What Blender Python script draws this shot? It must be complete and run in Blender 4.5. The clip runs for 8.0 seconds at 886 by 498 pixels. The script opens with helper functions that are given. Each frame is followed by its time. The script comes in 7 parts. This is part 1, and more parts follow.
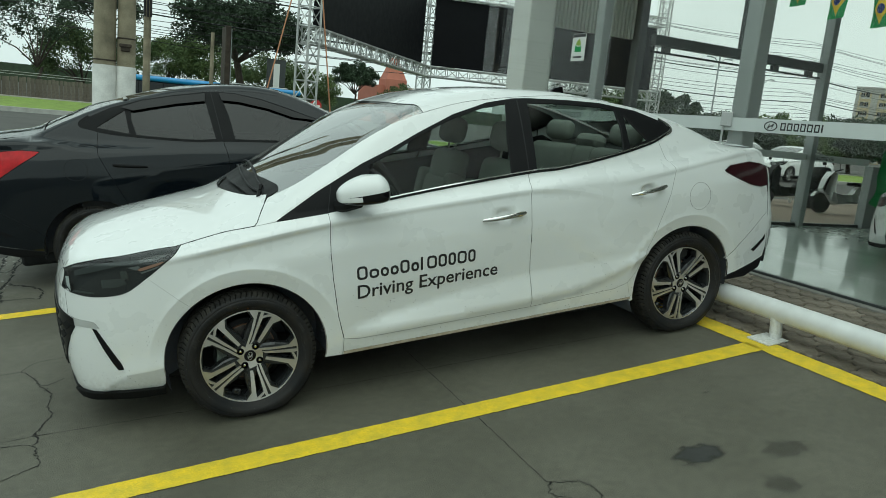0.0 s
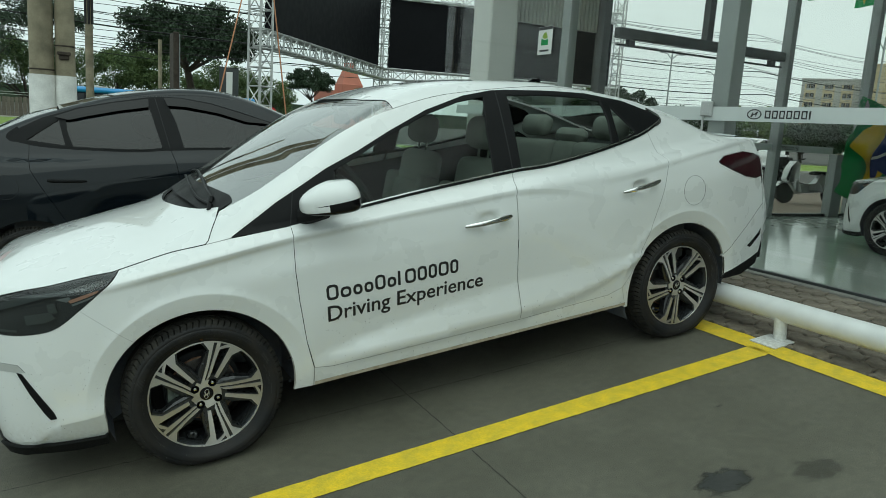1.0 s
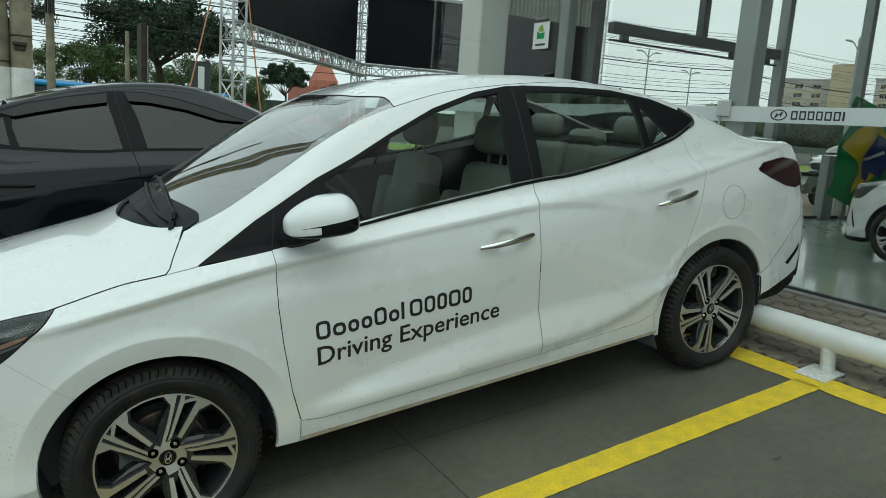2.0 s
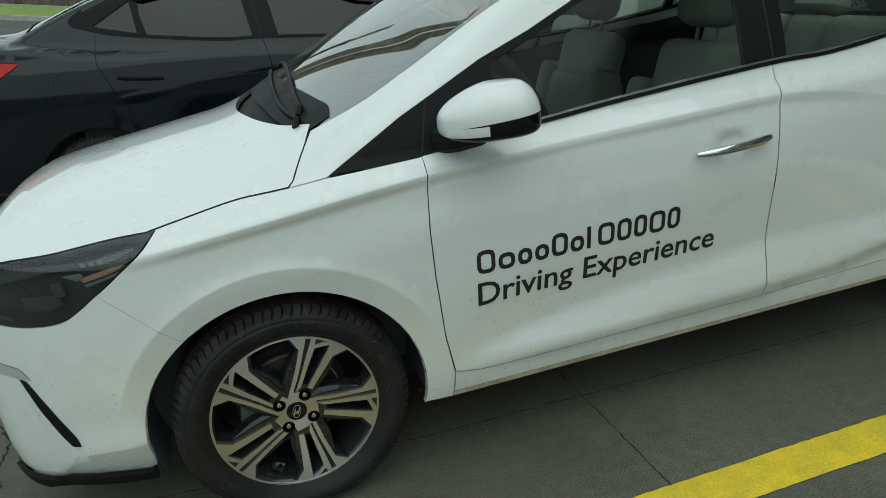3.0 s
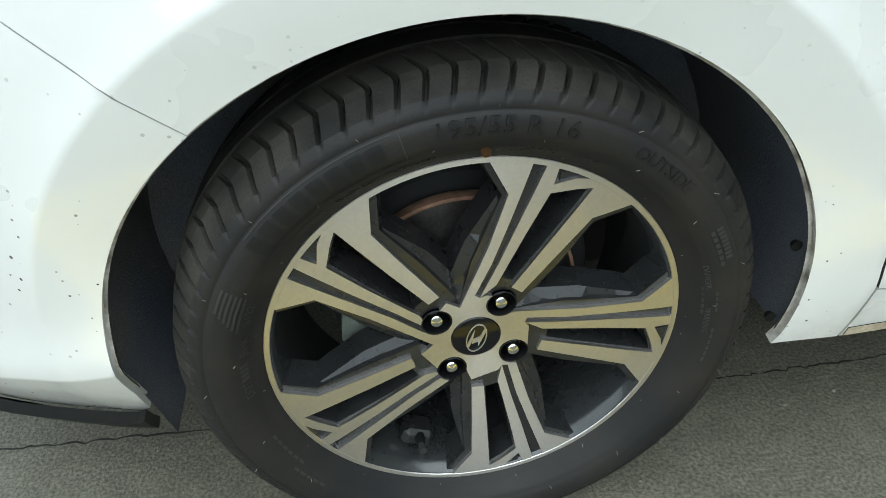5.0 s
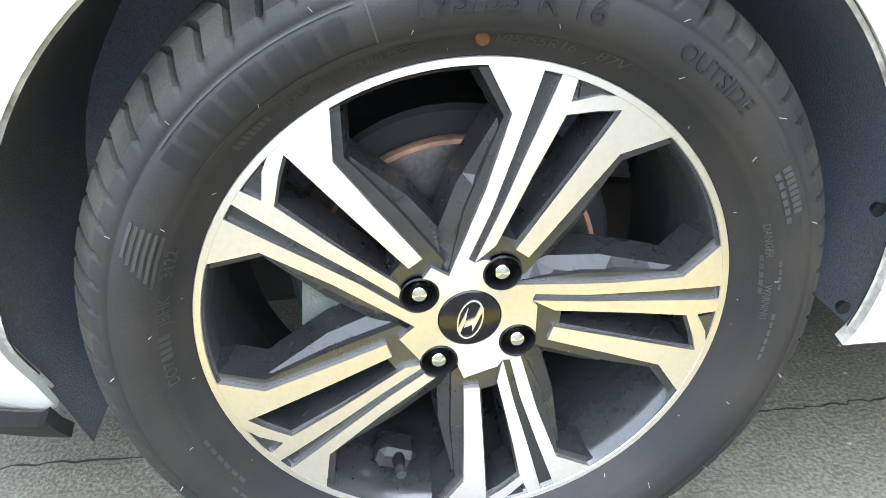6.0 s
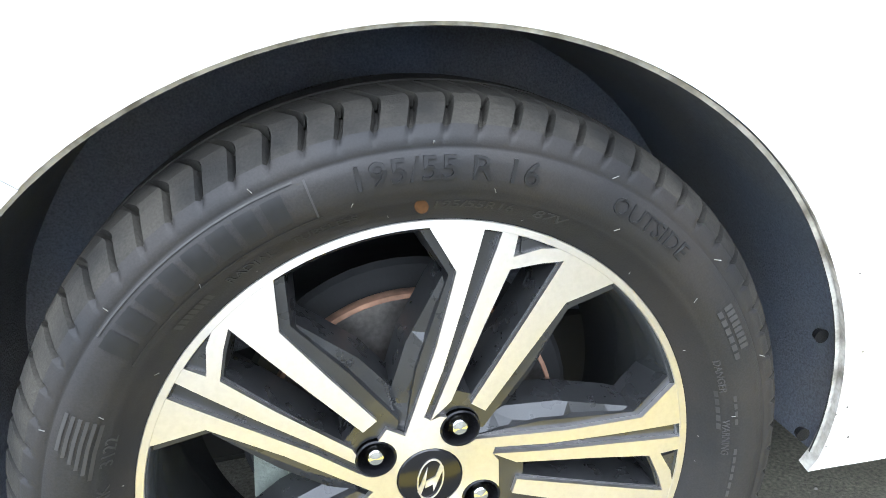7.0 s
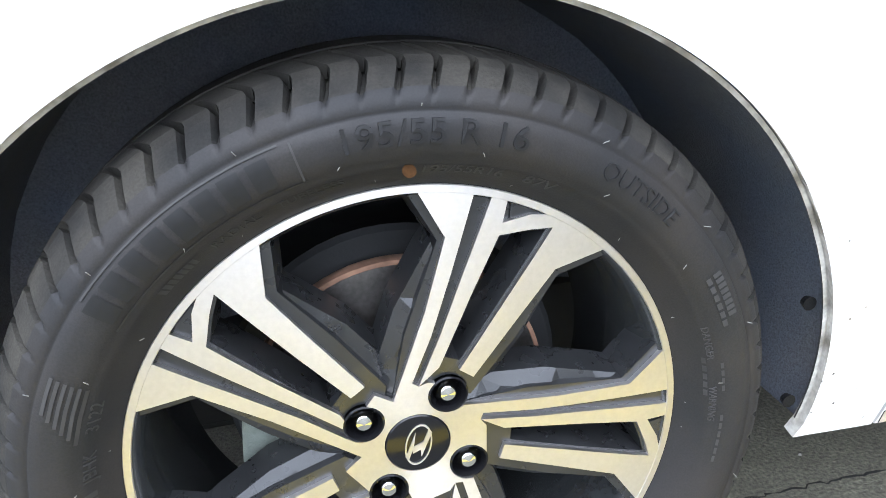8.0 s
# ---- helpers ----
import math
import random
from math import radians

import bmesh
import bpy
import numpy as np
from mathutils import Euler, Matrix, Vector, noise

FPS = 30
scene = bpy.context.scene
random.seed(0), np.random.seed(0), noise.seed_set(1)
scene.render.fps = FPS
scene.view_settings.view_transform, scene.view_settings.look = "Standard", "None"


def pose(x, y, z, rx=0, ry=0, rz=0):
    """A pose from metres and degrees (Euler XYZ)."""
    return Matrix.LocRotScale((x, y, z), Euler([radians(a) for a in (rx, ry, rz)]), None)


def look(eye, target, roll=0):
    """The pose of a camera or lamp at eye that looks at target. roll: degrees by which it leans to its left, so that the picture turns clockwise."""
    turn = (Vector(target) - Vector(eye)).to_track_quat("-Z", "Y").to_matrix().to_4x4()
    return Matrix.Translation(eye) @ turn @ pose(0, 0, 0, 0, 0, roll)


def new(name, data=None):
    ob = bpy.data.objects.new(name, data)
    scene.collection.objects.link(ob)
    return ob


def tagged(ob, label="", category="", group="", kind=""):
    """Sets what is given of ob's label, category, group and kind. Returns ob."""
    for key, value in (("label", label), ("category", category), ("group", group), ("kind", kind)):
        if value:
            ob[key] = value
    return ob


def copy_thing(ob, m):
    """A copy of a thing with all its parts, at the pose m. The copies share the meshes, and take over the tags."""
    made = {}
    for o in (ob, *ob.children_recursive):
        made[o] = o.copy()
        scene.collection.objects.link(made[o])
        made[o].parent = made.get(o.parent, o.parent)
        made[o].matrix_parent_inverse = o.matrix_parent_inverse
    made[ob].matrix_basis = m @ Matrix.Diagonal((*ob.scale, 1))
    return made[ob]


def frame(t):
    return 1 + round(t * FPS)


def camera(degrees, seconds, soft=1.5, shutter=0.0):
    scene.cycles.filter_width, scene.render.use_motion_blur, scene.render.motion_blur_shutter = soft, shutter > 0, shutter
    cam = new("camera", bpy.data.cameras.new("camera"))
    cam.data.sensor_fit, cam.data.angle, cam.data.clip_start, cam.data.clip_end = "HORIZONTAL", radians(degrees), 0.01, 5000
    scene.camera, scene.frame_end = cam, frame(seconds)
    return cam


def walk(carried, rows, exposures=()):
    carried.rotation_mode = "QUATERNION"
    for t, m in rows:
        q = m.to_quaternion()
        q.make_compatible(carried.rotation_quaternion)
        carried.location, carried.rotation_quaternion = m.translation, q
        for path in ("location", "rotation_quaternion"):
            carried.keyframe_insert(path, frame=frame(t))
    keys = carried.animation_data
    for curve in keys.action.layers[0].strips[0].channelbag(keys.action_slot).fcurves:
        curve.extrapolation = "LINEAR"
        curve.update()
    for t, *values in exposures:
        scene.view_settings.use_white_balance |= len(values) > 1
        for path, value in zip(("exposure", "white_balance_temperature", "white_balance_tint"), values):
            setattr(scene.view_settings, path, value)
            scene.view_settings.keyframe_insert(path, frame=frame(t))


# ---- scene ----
# ---------------------------------------------------------------- camera
WALK = [  # seconds, eye, target, lean, all in the frame of the sloping car park
    (0, (-0.406, -4.016, 1.522), (0.368, -2.23, 1.061), -1.43),
    (0.5, (-0.42, -3.94, 1.504), (0.378, -2.172, 1.017), -2.73),
    (1, (-0.317, -3.635, 1.47), (0.552, -1.893, 1.014), -3.13),
    (1.2, (-0.275, -3.516, 1.476), (0.629, -1.788, 1.035), -1.94),
    (2.3, (-0.159, -2.934, 1.459), (0.795, -1.243, 0.976), -3.5),
    (2.5, (-0.123, -2.81, 1.445), (0.828, -1.113, 0.982), -4.91),
    (3, (-0.073, -2.489, 1.355), (0.474, -0.705, 0.636), -4.84),
    (3.5, (-0.14, -2.165, 1.243), (0.131, -0.464, 0.225), -3.25),
    (4, (-0.132, -1.926, 1.192), (0.07, -0.287, 0.063), -3.0),
    (4.5, (-0.09, -1.602, 1.02), (0.094, -0.05, -0.229), -1.65),
    (4.7, (-0.1, -1.482, 0.94), (0.11, 0.083, -0.288), -2.9),
    (5.8, (-0.083, -1.295, 0.648), (0.11, 0.429, -0.348), -1.05),
    (6, (-0.08, -1.296, 0.646), (0.128, 0.437, -0.328), -1.74),
    (6.5, (-0.077, -1.289, 0.653), (0.213, 0.519, -0.149), -2.63),
    (7, (-0.068, -1.283, 0.674), (0.285, 0.562, -0.012), -3.88),
    (7.5, (-0.066, -1.287, 0.677), (0.295, 0.562, 0.006), -3.9),
    (8, (-0.065, -1.28, 0.669), (0.299, 0.531, -0.096), -3.5),
]
LENS = 63.60
SLOPE = 7.5                                  # the car park climbs towards the showroom
LOT = pose(0, 0, 0, 0, -SLOPE, 0)            # frame of the sloping car park: x towards the showroom
cam = camera(LENS, 8.0, soft=0.6)
walk(cam, [(t, LOT @ look(eye, to, lean)) for t, eye, to, lean in WALK],
     exposures=[(0.0, -0.05, 6100, -10), (1.2, -0.08, 6000, -9), (2.5, -0.17, 5980, -7), (3.0, -0.25, 5980, -7), (3.5, -0.08, 6050, -8), (4.0, 0.32, 6000, -6),
                (4.5, 0.52, 6000, -4), (4.7, 0.6, 6000, -2), (5.8, 2.58, 5600, 12), (6.5, 2.70, 5600, 12), (7.5, 2.54, 5600, 13), (8.0, 2.4, 5600, 15)])

# ---------------------------------------------------------------- light: bright overcast day
SUN_UP, SUN_ROUND = radians(62), radians(200)
world = bpy.data.worlds.new("sky")
scene.world = world
world.use_nodes = True
wn, wl = world.node_tree.nodes, world.node_tree.links
sky = wn.new("ShaderNodeTexSky")
sky.sky_type, sky.sun_disc, sky.sun_elevation, sky.sun_rotation = "NISHITA", False, SUN_UP, SUN_ROUND
sky.air_density, sky.dust_density, sky.ozone_density = 1.0, 4.0, 1.0
pale = wn.new("ShaderNodeHueSaturation")
pale.inputs["Saturation"].default_value = 0.12
wl.new(sky.outputs[0], pale.inputs["Color"])
clouds = wn.new("ShaderNodeTexNoise")
clouds.inputs["Scale"].default_value, clouds.inputs["Detail"].default_value = 2.5, 4
cloud_ramp = wn.new("ShaderNodeMapRange")
cloud_ramp.inputs["From Min"].default_value, cloud_ramp.inputs["From Max"].default_value = 0.3, 0.7
cloud_ramp.inputs["To Min"].default_value, cloud_ramp.inputs["To Max"].default_value = 0.92, 1.12
wl.new(clouds.outputs[0], cloud_ramp.inputs[0])
veil = wn.new("ShaderNodeVectorMath")
veil.operation = "SCALE"
even = wn.new("ShaderNodeMix")                # a closed cloud cover: nearly the same brightness all over
even.data_type = "RGBA"
even.inputs[0].default_value = 0.90
wl.new(pale.outputs[0], even.inputs[6])
even.inputs[7].default_value = (7.5, 7.8, 7.8, 1)
wl.new(even.outputs[2], veil.inputs[0])
wl.new(cloud_ramp.outputs[0], veil.inputs["Scale"])
wl.new(veil.outputs[0], wn["Background"].inputs["Color"])
wn["Background"].inputs["Strength"].default_value = 0.12
sun = new("sun", bpy.data.lights.new("sun", "SUN"))
sun.data.energy, sun.data.angle, sun.data.color = 1.0, radians(75), (1.0, 0.97, 0.92)
sun.matrix_world = look((0, 0, 30), (30 * math.sin(SUN_ROUND) * -1 / math.tan(SUN_UP), 30 * math.cos(SUN_ROUND) * -1 / math.tan(SUN_UP), 0))


# ---------------------------------------------------------------- materials
def material(name, color, rough=0.5, metal=0.0, noise_scale=0.0, vary=0.0, bump=0.0, bump_scale=200.0, coat=0.0, fine=0.0, spec=0.5, second=None, each=0.0, dirt=None, specks=None, mid=None):
    """A node material: base colour with broad stains (noise_scale, vary, towards second), fine grain, bump, and a
    change from piece to piece (each). dirt: (colour, height below which it gathers, strength) as road splash."""
    m = bpy.data.materials.new(name)
    m.use_nodes = True
    n, l = m.node_tree.nodes, m.node_tree.links
    p = n["Principled BSDF"]
    p.inputs["Roughness"].default_value, p.inputs["Metallic"].default_value = rough, metal
    p.inputs["Coat Weight"].default_value, p.inputs["Coat Roughness"].default_value = coat, 0.04
    p.inputs["Specular IOR Level"].default_value = spec
    where = n.new("ShaderNodeTexCoord").outputs["Object"]
    rgb = n.new("ShaderNodeRGB")
    rgb.outputs[0].default_value = (*color, 1)
    col = rgb.outputs[0]

    def tex(scale, detail=4.0):
        t = n.new("ShaderNodeTexNoise")
        t.inputs["Scale"].default_value, t.inputs["Detail"].default_value = scale, detail
        l.new(where, t.inputs["Vector"])
        return t.outputs[0]

    def span(value, a, b, c=0.0, d=1.0):
        r = n.new("ShaderNodeMapRange")
        for k, v in (("From Min", a), ("From Max", b), ("To Min", c), ("To Max", d)):
            r.inputs[k].default_value = v
        l.new(value, r.inputs[0])
        return r.outputs[0]

    def mix(factor, a, b, kind="MIX"):
        x = n.new("ShaderNodeMix")
        x.data_type, x.blend_type = "RGBA", kind
        if hasattr(factor, "links"):
            l.new(factor, x.inputs[0])
        else:
            x.inputs[0].default_value = factor
        for s, v in ((x.inputs[6], a), (x.inputs[7], b)):
            if hasattr(v, "links"):
                l.new(v, s)
            else:
                s.default_value = (*v, 1)
        return x.outputs[2]

    if vary:
        dark = second or tuple(c * (1 - vary) for c in color)
        col = mix(span(tex(noise_scale), 0.35, 0.68), col, dark)
    if mid:
        t = span(tex(mid[0], 4), 0.32, 0.68, 1 - mid[1], 1 + mid[1])
        sc = n.new("ShaderNodeVectorMath")
        sc.operation = "SCALE"
        l.new(col, sc.inputs[0])
        l.new(t, sc.inputs["Scale"])
        col = sc.outputs[0]
    if fine:
        t = span(tex(bump_scale, 3), 0.3, 0.7, 1 - fine, 1 + fine)
        sc = n.new("ShaderNodeVectorMath")
        sc.operation = "SCALE"
        l.new(col, sc.inputs[0])
        l.new(t, sc.inputs["Scale"])
        col = sc.outputs[0]
    if each:
        info = n.new("ShaderNodeObjectInfo")
        sc = n.new("ShaderNodeVectorMath")
        sc.operation = "SCALE"
        l.new(col, sc.inputs[0])
        l.new(span(info.outputs["Random"], 0, 1, 1 - each, 1 + each), sc.inputs["Scale"])
        col = sc.outputs[0]
    if dirt:
        tint, top, much = dirt
        sep = n.new("ShaderNodeSeparateXYZ")
        l.new(where, sep.inputs[0])
        low = span(sep.outputs["Z"], top, top - 0.14)
        grain = span(tex(60, 5), 0.38, 0.62)
        prod = n.new("ShaderNodeMath")
        prod.operation = "MULTIPLY"
        l.new(low, prod.inputs[0])
        l.new(grain, prod.inputs[1])
        scaled = n.new("ShaderNodeMath")
        scaled.operation = "MULTIPLY"
        l.new(prod.outputs[0], scaled.inputs[0])
        scaled.inputs[1].default_value = much
        col = mix(scaled.outputs[0], col, tint)
    if specks:
        cells = n.new("ShaderNodeTexVoronoi")
        cells.inputs["Scale"].default_value = 105
        l.new(where, cells.inputs["Vector"])
        pick = n.new("ShaderNodeSeparateColor")
        l.new(cells.outputs["Color"], pick.inputs[0])
        size = span(pick.outputs[0], 0.66, 1.0, 0.0, 0.20)
        dot = n.new("ShaderNodeMath")
        dot.operation = "LESS_THAN"
        l.new(cells.outputs["Distance"], dot.inputs[0])
        l.new(size, dot.inputs[1])
        sep2 = n.new("ShaderNodeSeparateXYZ")
        l.new(where, sep2.inputs[0])
        often = span(tex(5, 2), 0.42, 0.54)
        near = span(sep2.outputs["Z"], 0.70, 0.45)
        both = n.new("ShaderNodeMath")
        both.operation = "MULTIPLY"
        l.new(often, both.inputs[0])
        l.new(near, both.inputs[1])
        last = n.new("ShaderNodeMath")
        last.operation = "MULTIPLY"
        l.new(both.outputs[0], last.inputs[0])
        l.new(dot.outputs[0], last.inputs[1])
        col = mix(last.outputs[0], col, specks)
    l.new(col, p.inputs["Base Color"])
    l.new(span(tex(max(noise_scale, 3.0) * 2.3, 3), 0.3, 0.7, max(rough - 0.06, 0.02), min(rough + 0.06, 1)), p.inputs["Roughness"])
    if bump:
        b = n.new("ShaderNodeBump")
        b.inputs["Strength"].default_value, b.inputs["Distance"].default_value = bump, 0.004
        l.new(tex(bump_scale, 5), b.inputs["Height"])
        l.new(b.outputs[0], p.inputs["Normal"])
    return m


def glass_material(name, tint, rough=0.0, ior=1.5, fall=4.2):
    """A thin pane: tinted light goes straight through, and the sheen grows with the angle."""
    m = bpy.data.materials.new(name)
    m.use_nodes = True
    n, l = m.node_tree.nodes, m.node_tree.links
    n.remove(n["Principled BSDF"])
    t, g, x, f = (n.new(k) for k in ("ShaderNodeBsdfTransparent", "ShaderNodeBsdfGlossy", "ShaderNodeMixShader", "ShaderNodeLayerWeight"))
    t.inputs[0].default_value = (*tint, 1)
    g.inputs["Color"].default_value, g.inputs["Roughness"].default_value = (1, 1, 1, 1), rough
    f.inputs["Blend"].default_value = 0.5
    power, span = n.new("ShaderNodeMath"), n.new("ShaderNodeMapRange")
    power.operation = "POWER"
    power.inputs[1].default_value = fall
    base = ((ior - 1) / (ior + 1)) ** 2
    span.inputs["To Min"].default_value, span.inputs["To Max"].default_value = base, 1.0
    l.new(f.outputs["Facing"], power.inputs[0])
    l.new(power.outputs[0], span.inputs[0])
    l.new(span.outputs[0], x.inputs[0])
    l.new(t.outputs[0], x.inputs[1])
    l.new(g.outputs[0], x.inputs[2])
    l.new(x.outputs[0], n["Material Output"].inputs["Surface"])
    return m


WHITE = material("white_paint", (0.72, 0.735, 0.73), 0.30, vary=0.02, noise_scale=3, coat=1.0, dirt=((0.22, 0.17, 0.115), 0.30, 0.26), specks=(0.045, 0.038, 0.03))
BLACK_PAINT = material("black_paint", (0.005, 0.0075, 0.0105), 0.04, noise_scale=3, vary=0.2, spec=0.36)
BLACK = material("black_plastic", (0.007, 0.0073, 0.008), 0.5, spec=0.14, bump=0.15, bump_scale=900, fine=0.1)
GLOSS_BLACK = material("gloss_black", (0.006, 0.006, 0.007), 0.08, spec=0.28)
LINER = material("felt_liner", (0.088, 0.106, 0.142), 0.85, noise_scale=6, vary=0.4, second=(0.122, 0.120, 0.120), fine=0.25, bump=0.5, bump_scale=420)
LAMP_INNER = material("lamp_housing", (0.030, 0.033, 0.035), 0.6, spec=0.2, noise_scale=20, vary=0.2)
# light caught by raised tyre marks, painted in as a paler rubber
LIT_RUBBER = material("lit_rubber", (0.027, 0.0265, 0.026), 0.7, noise_scale=40, vary=0.3, fine=0.1)
LETTER_RUBBER = material("letter_rubber", (0.0125, 0.0127, 0.0133), 0.5, spec=0.22, noise_scale=60, vary=0.3)
BALANCE = material("balance_paint", (0.042, 0.020, 0.007), 0.9, spec=0.08, noise_scale=300, vary=0.4)
CHROME = material("chrome", (0.62, 0.62, 0.61), 0.07, 1.0)
RUBBER = material("tyre_rubber", (0.0136, 0.0142, 0.0154), 0.55, noise_scale=9, vary=0.5, second=(0.024, 0.0218, 0.020), spec=0.20, fine=0.14, bump=0.07, bump_scale=700)
TREAD = material("tread_rubber", (0.014, 0.0138, 0.0130), 0.85, noise_scale=18, vary=0.5, second=(0.037, 0.0345, 0.029), spec=0.2, fine=0.2, bump=0.14, bump_scale=500)
MACHINED = material("machined_alloy", (0.65, 0.63, 0.62), 0.46, 1.0, noise_scale=220, vary=0.06, bump=0.03, bump_scale=1500)


def turned(m, strength):
    """Fine grooves of a lathe round the local y axis: gloss spreads across them."""
    n, l = m.node_tree.nodes, m.node_tree.links
    flat = n.new("ShaderNodeVectorMath")
    flat.operation = "MULTIPLY"
    flat.inputs[1].default_value = (1, 0, 1)
    l.new(n.new("ShaderNodeTexCoord").outputs["Object"], flat.inputs[0])
    world_way = n.new("ShaderNodeVectorTransform")
    world_way.vector_type, world_way.convert_from, world_way.convert_to = "VECTOR", "OBJECT", "WORLD"
    l.new(flat.outputs[0], world_way.inputs[0])
    l.new(world_way.outputs[0], n["Principled BSDF"].inputs["Tangent"])
    n["Principled BSDF"].inputs["Anisotropic"].default_value = strength


turned(MACHINED, 0.50)
BARREL = material("rim_barrel", (0.036, 0.039, 0.041), 0.20, 0.3, noise_scale=14, vary=0.35, fine=0.12, coat=0.5)
DARK_ALLOY = material("dark_alloy", (0.024, 0.025, 0.0265), 0.30, 0.2, noise_scale=25, vary=0.3, coat=0.2, fine=0.12, bump_scale=900)
ROTOR = material("brake_steel", (0.16, 0.15, 0.14), 0.42, 0.9, noise_scale=20, vary=0.4, fine=0.2)
RUST = material("rust", (0.30, 0.17, 0.11), 0.9, noise_scale=60, vary=0.5)
CAST = material("cast_metal", (0.165, 0.190, 0.165), 0.6, 0.3, noise_scale=40, vary=0.4, bump=0.4, bump_scale=300)
CAR_GLASS = glass_material("car_glass", (0.73, 0.79, 0.755), ior=1.24)
SCREEN_GLASS = glass_material("windscreen_glass", (0.72, 0.78, 0.74), ior=3.3)
DARK_GLASS = glass_material("dark_tinted_glass", (0.05, 0.056, 0.056), ior=1.50)
CLEAR = glass_material("lamp_cover", (0.80, 0.83, 0.83), ior=1.6)
SHOP_GLASS = glass_material("shop_glass", (0.968, 0.970, 0.960), ior=1.3, fall=5.6)
FABRIC = material("seat_fabric", (0.24, 0.245, 0.225), 0.9, noise_scale=8, vary=0.15, fine=0.15, bump=0.3, bump_scale=600)
TRIM_DARK = material("dark_trim", (0.022, 0.023, 0.024), 0.75, noise_scale=10, vary=0.2, spec=0.3, bump=0.06, bump_scale=300)
HEADLINER = material("headliner", (0.34, 0.34, 0.32), 0.95, noise_scale=5, vary=0.08)
CONCRETE = material("worn_concrete", (0.080, 0.0765, 0.056), 0.62, noise_scale=1.1, vary=0.4, second=(0.124, 0.119, 0.091), fine=0.50, bump=0.65, bump_scale=190, mid=(26, 0.13))
CRACK = material("crack_dirt", (0.018, 0.018, 0.016), 0.95, noise_scale=30, vary=0.4)
YELLOW = material("yellow_road_paint", (0.79, 0.565, 0.022), 0.6, noise_scale=14, vary=0.25, second=(0.60, 0.46, 0.035), fine=0.14, bump=0.35, bump_scale=170)
PIPE = material("white_pipe_paint", (0.74, 0.75, 0.74), 0.38, noise_scale=9, vary=0.10, dirt=((0.3, 0.28, 0.24), 0.16, 0.4))
PAVER = material("concrete_paver", (0.200, 0.172, 0.135), 0.85, noise_scale=16, vary=0.35, fine=0.2, bump=0.5, bump_scale=260, each=0.22)
SAND = material("joint_sand", (0.030, 0.027, 0.020), 0.95, noise_scale=30, vary=0.4, fine=0.3, bump=0.4, bump_scale=300)
STONE = material("grey_sill_stone", (0.20, 0.195, 0.175), 0.7, noise_scale=12, vary=0.25, fine=0.15)
ALU = material("grey_aluminium", (0.30, 0.325, 0.32), 0.42, 0.25, noise_scale=6, vary=0.12)
LAMP_TILE = material("lamp_reflector_tile", (0.16, 0.17, 0.175), 0.4, noise_scale=60, vary=0.2)
ALU_DARK = material("dark_aluminium", (0.055, 0.062, 0.062), 0.45, 0.25, noise_scale=6, vary=0.2)
BAND = material("frosted_band", (0.60, 0.635, 0.62), 0.5, noise_scale=6, vary=0.05)
GREEN = material("flag_green", (0.020, 0.27, 0.065), 0.75, noise_scale=12, vary=0.25)
GOLD = material("flag_yellow", (0.72, 0.50, 0.02), 0.75, noise_scale=12, vary=0.15)
BLUE = material("flag_blue", (0.012, 0.03, 0.16), 0.75, noise_scale=12, vary=0.2)
SHOWFLOOR = material("polished_floor", (0.48, 0.53, 0.49), 0.10, noise_scale=1.5, vary=0.10)
PLASTER = material("pale_plaster", (0.56, 0.57, 0.53), 0.8, noise_scale=2, vary=0.10, fine=0.05)
CLADDING = material("white_cladding", (0.62, 0.63, 0.60), 0.5, noise_scale=4, vary=0.06)
POLE = material("pole_concrete", (0.31, 0.275, 0.190), 0.9, noise_scale=3.5, vary=0.5, fine=0.15, bump=0.4, bump_scale=90)
LIME = material("limewash", (0.78, 0.78, 0.75), 0.9, noise_scale=6, vary=0.18, fine=0.1, bump=0.2, bump_scale=70)
TRUSS = material("truss_aluminium", (0.52, 0.53, 0.52), 0.35, 0.55, noise_scale=10, vary=0.15)
LED = material("led_panel", (0.005, 0.0055, 0.007), 0.6, spec=0.12, noise_scale=2, vary=0.2)
STRAP = material("orange_strap", (0.42, 0.20, 0.10), 0.8, noise_scale=20, vary=0.2)
BARK = material("bark", (0.060, 0.048, 0.036), 0.95, noise_scale=12, vary=0.4, bump=0.6, bump_scale=60)
LEAF = material("leaf", (0.048, 0.085, 0.024), 0.7, noise_scale=0.8, vary=0.45, second=(0.085, 0.120, 0.030), each=0.2)
LEAF_DARK = material("dark_leaf", (0.026, 0.050, 0.020), 0.7, noise_scale=0.8, vary=0.4)
GRASS = material("grass", (0.20, 0.29, 0.040), 0.9, noise_scale=1.2, vary=0.35, fine=0.3, bump=0.6, bump_scale=60)
ASPHALT = material("asphalt", (0.070, 0.068, 0.062), 0.9, noise_scale=0.6, vary=0.25, fine=0.2, bump=0.4, bump_scale=150)
KERB = material("kerb_concrete", (0.42, 0.42, 0.39), 0.85, noise_scale=4, vary=0.25, fine=0.1)
EARTH = material("red_earth", (0.24, 0.19, 0.145), 0.95, noise_scale=1.5, vary=0.3, fine=0.2, bump=0.4, bump_scale=60)
FENCE = material("grey_fence", (0.135, 0.120, 0.095), 0.9, noise_scale=5, vary=0.35, each=0.15)
ORANGE_WALL = material("orange_render", (0.42, 0.155, 0.105), 0.85, noise_scale=1, vary=0.12)
CREAM_WALL = material("cream_render", (0.52, 0.44, 0.28), 0.85, noise_scale=0.5, vary=0.10)
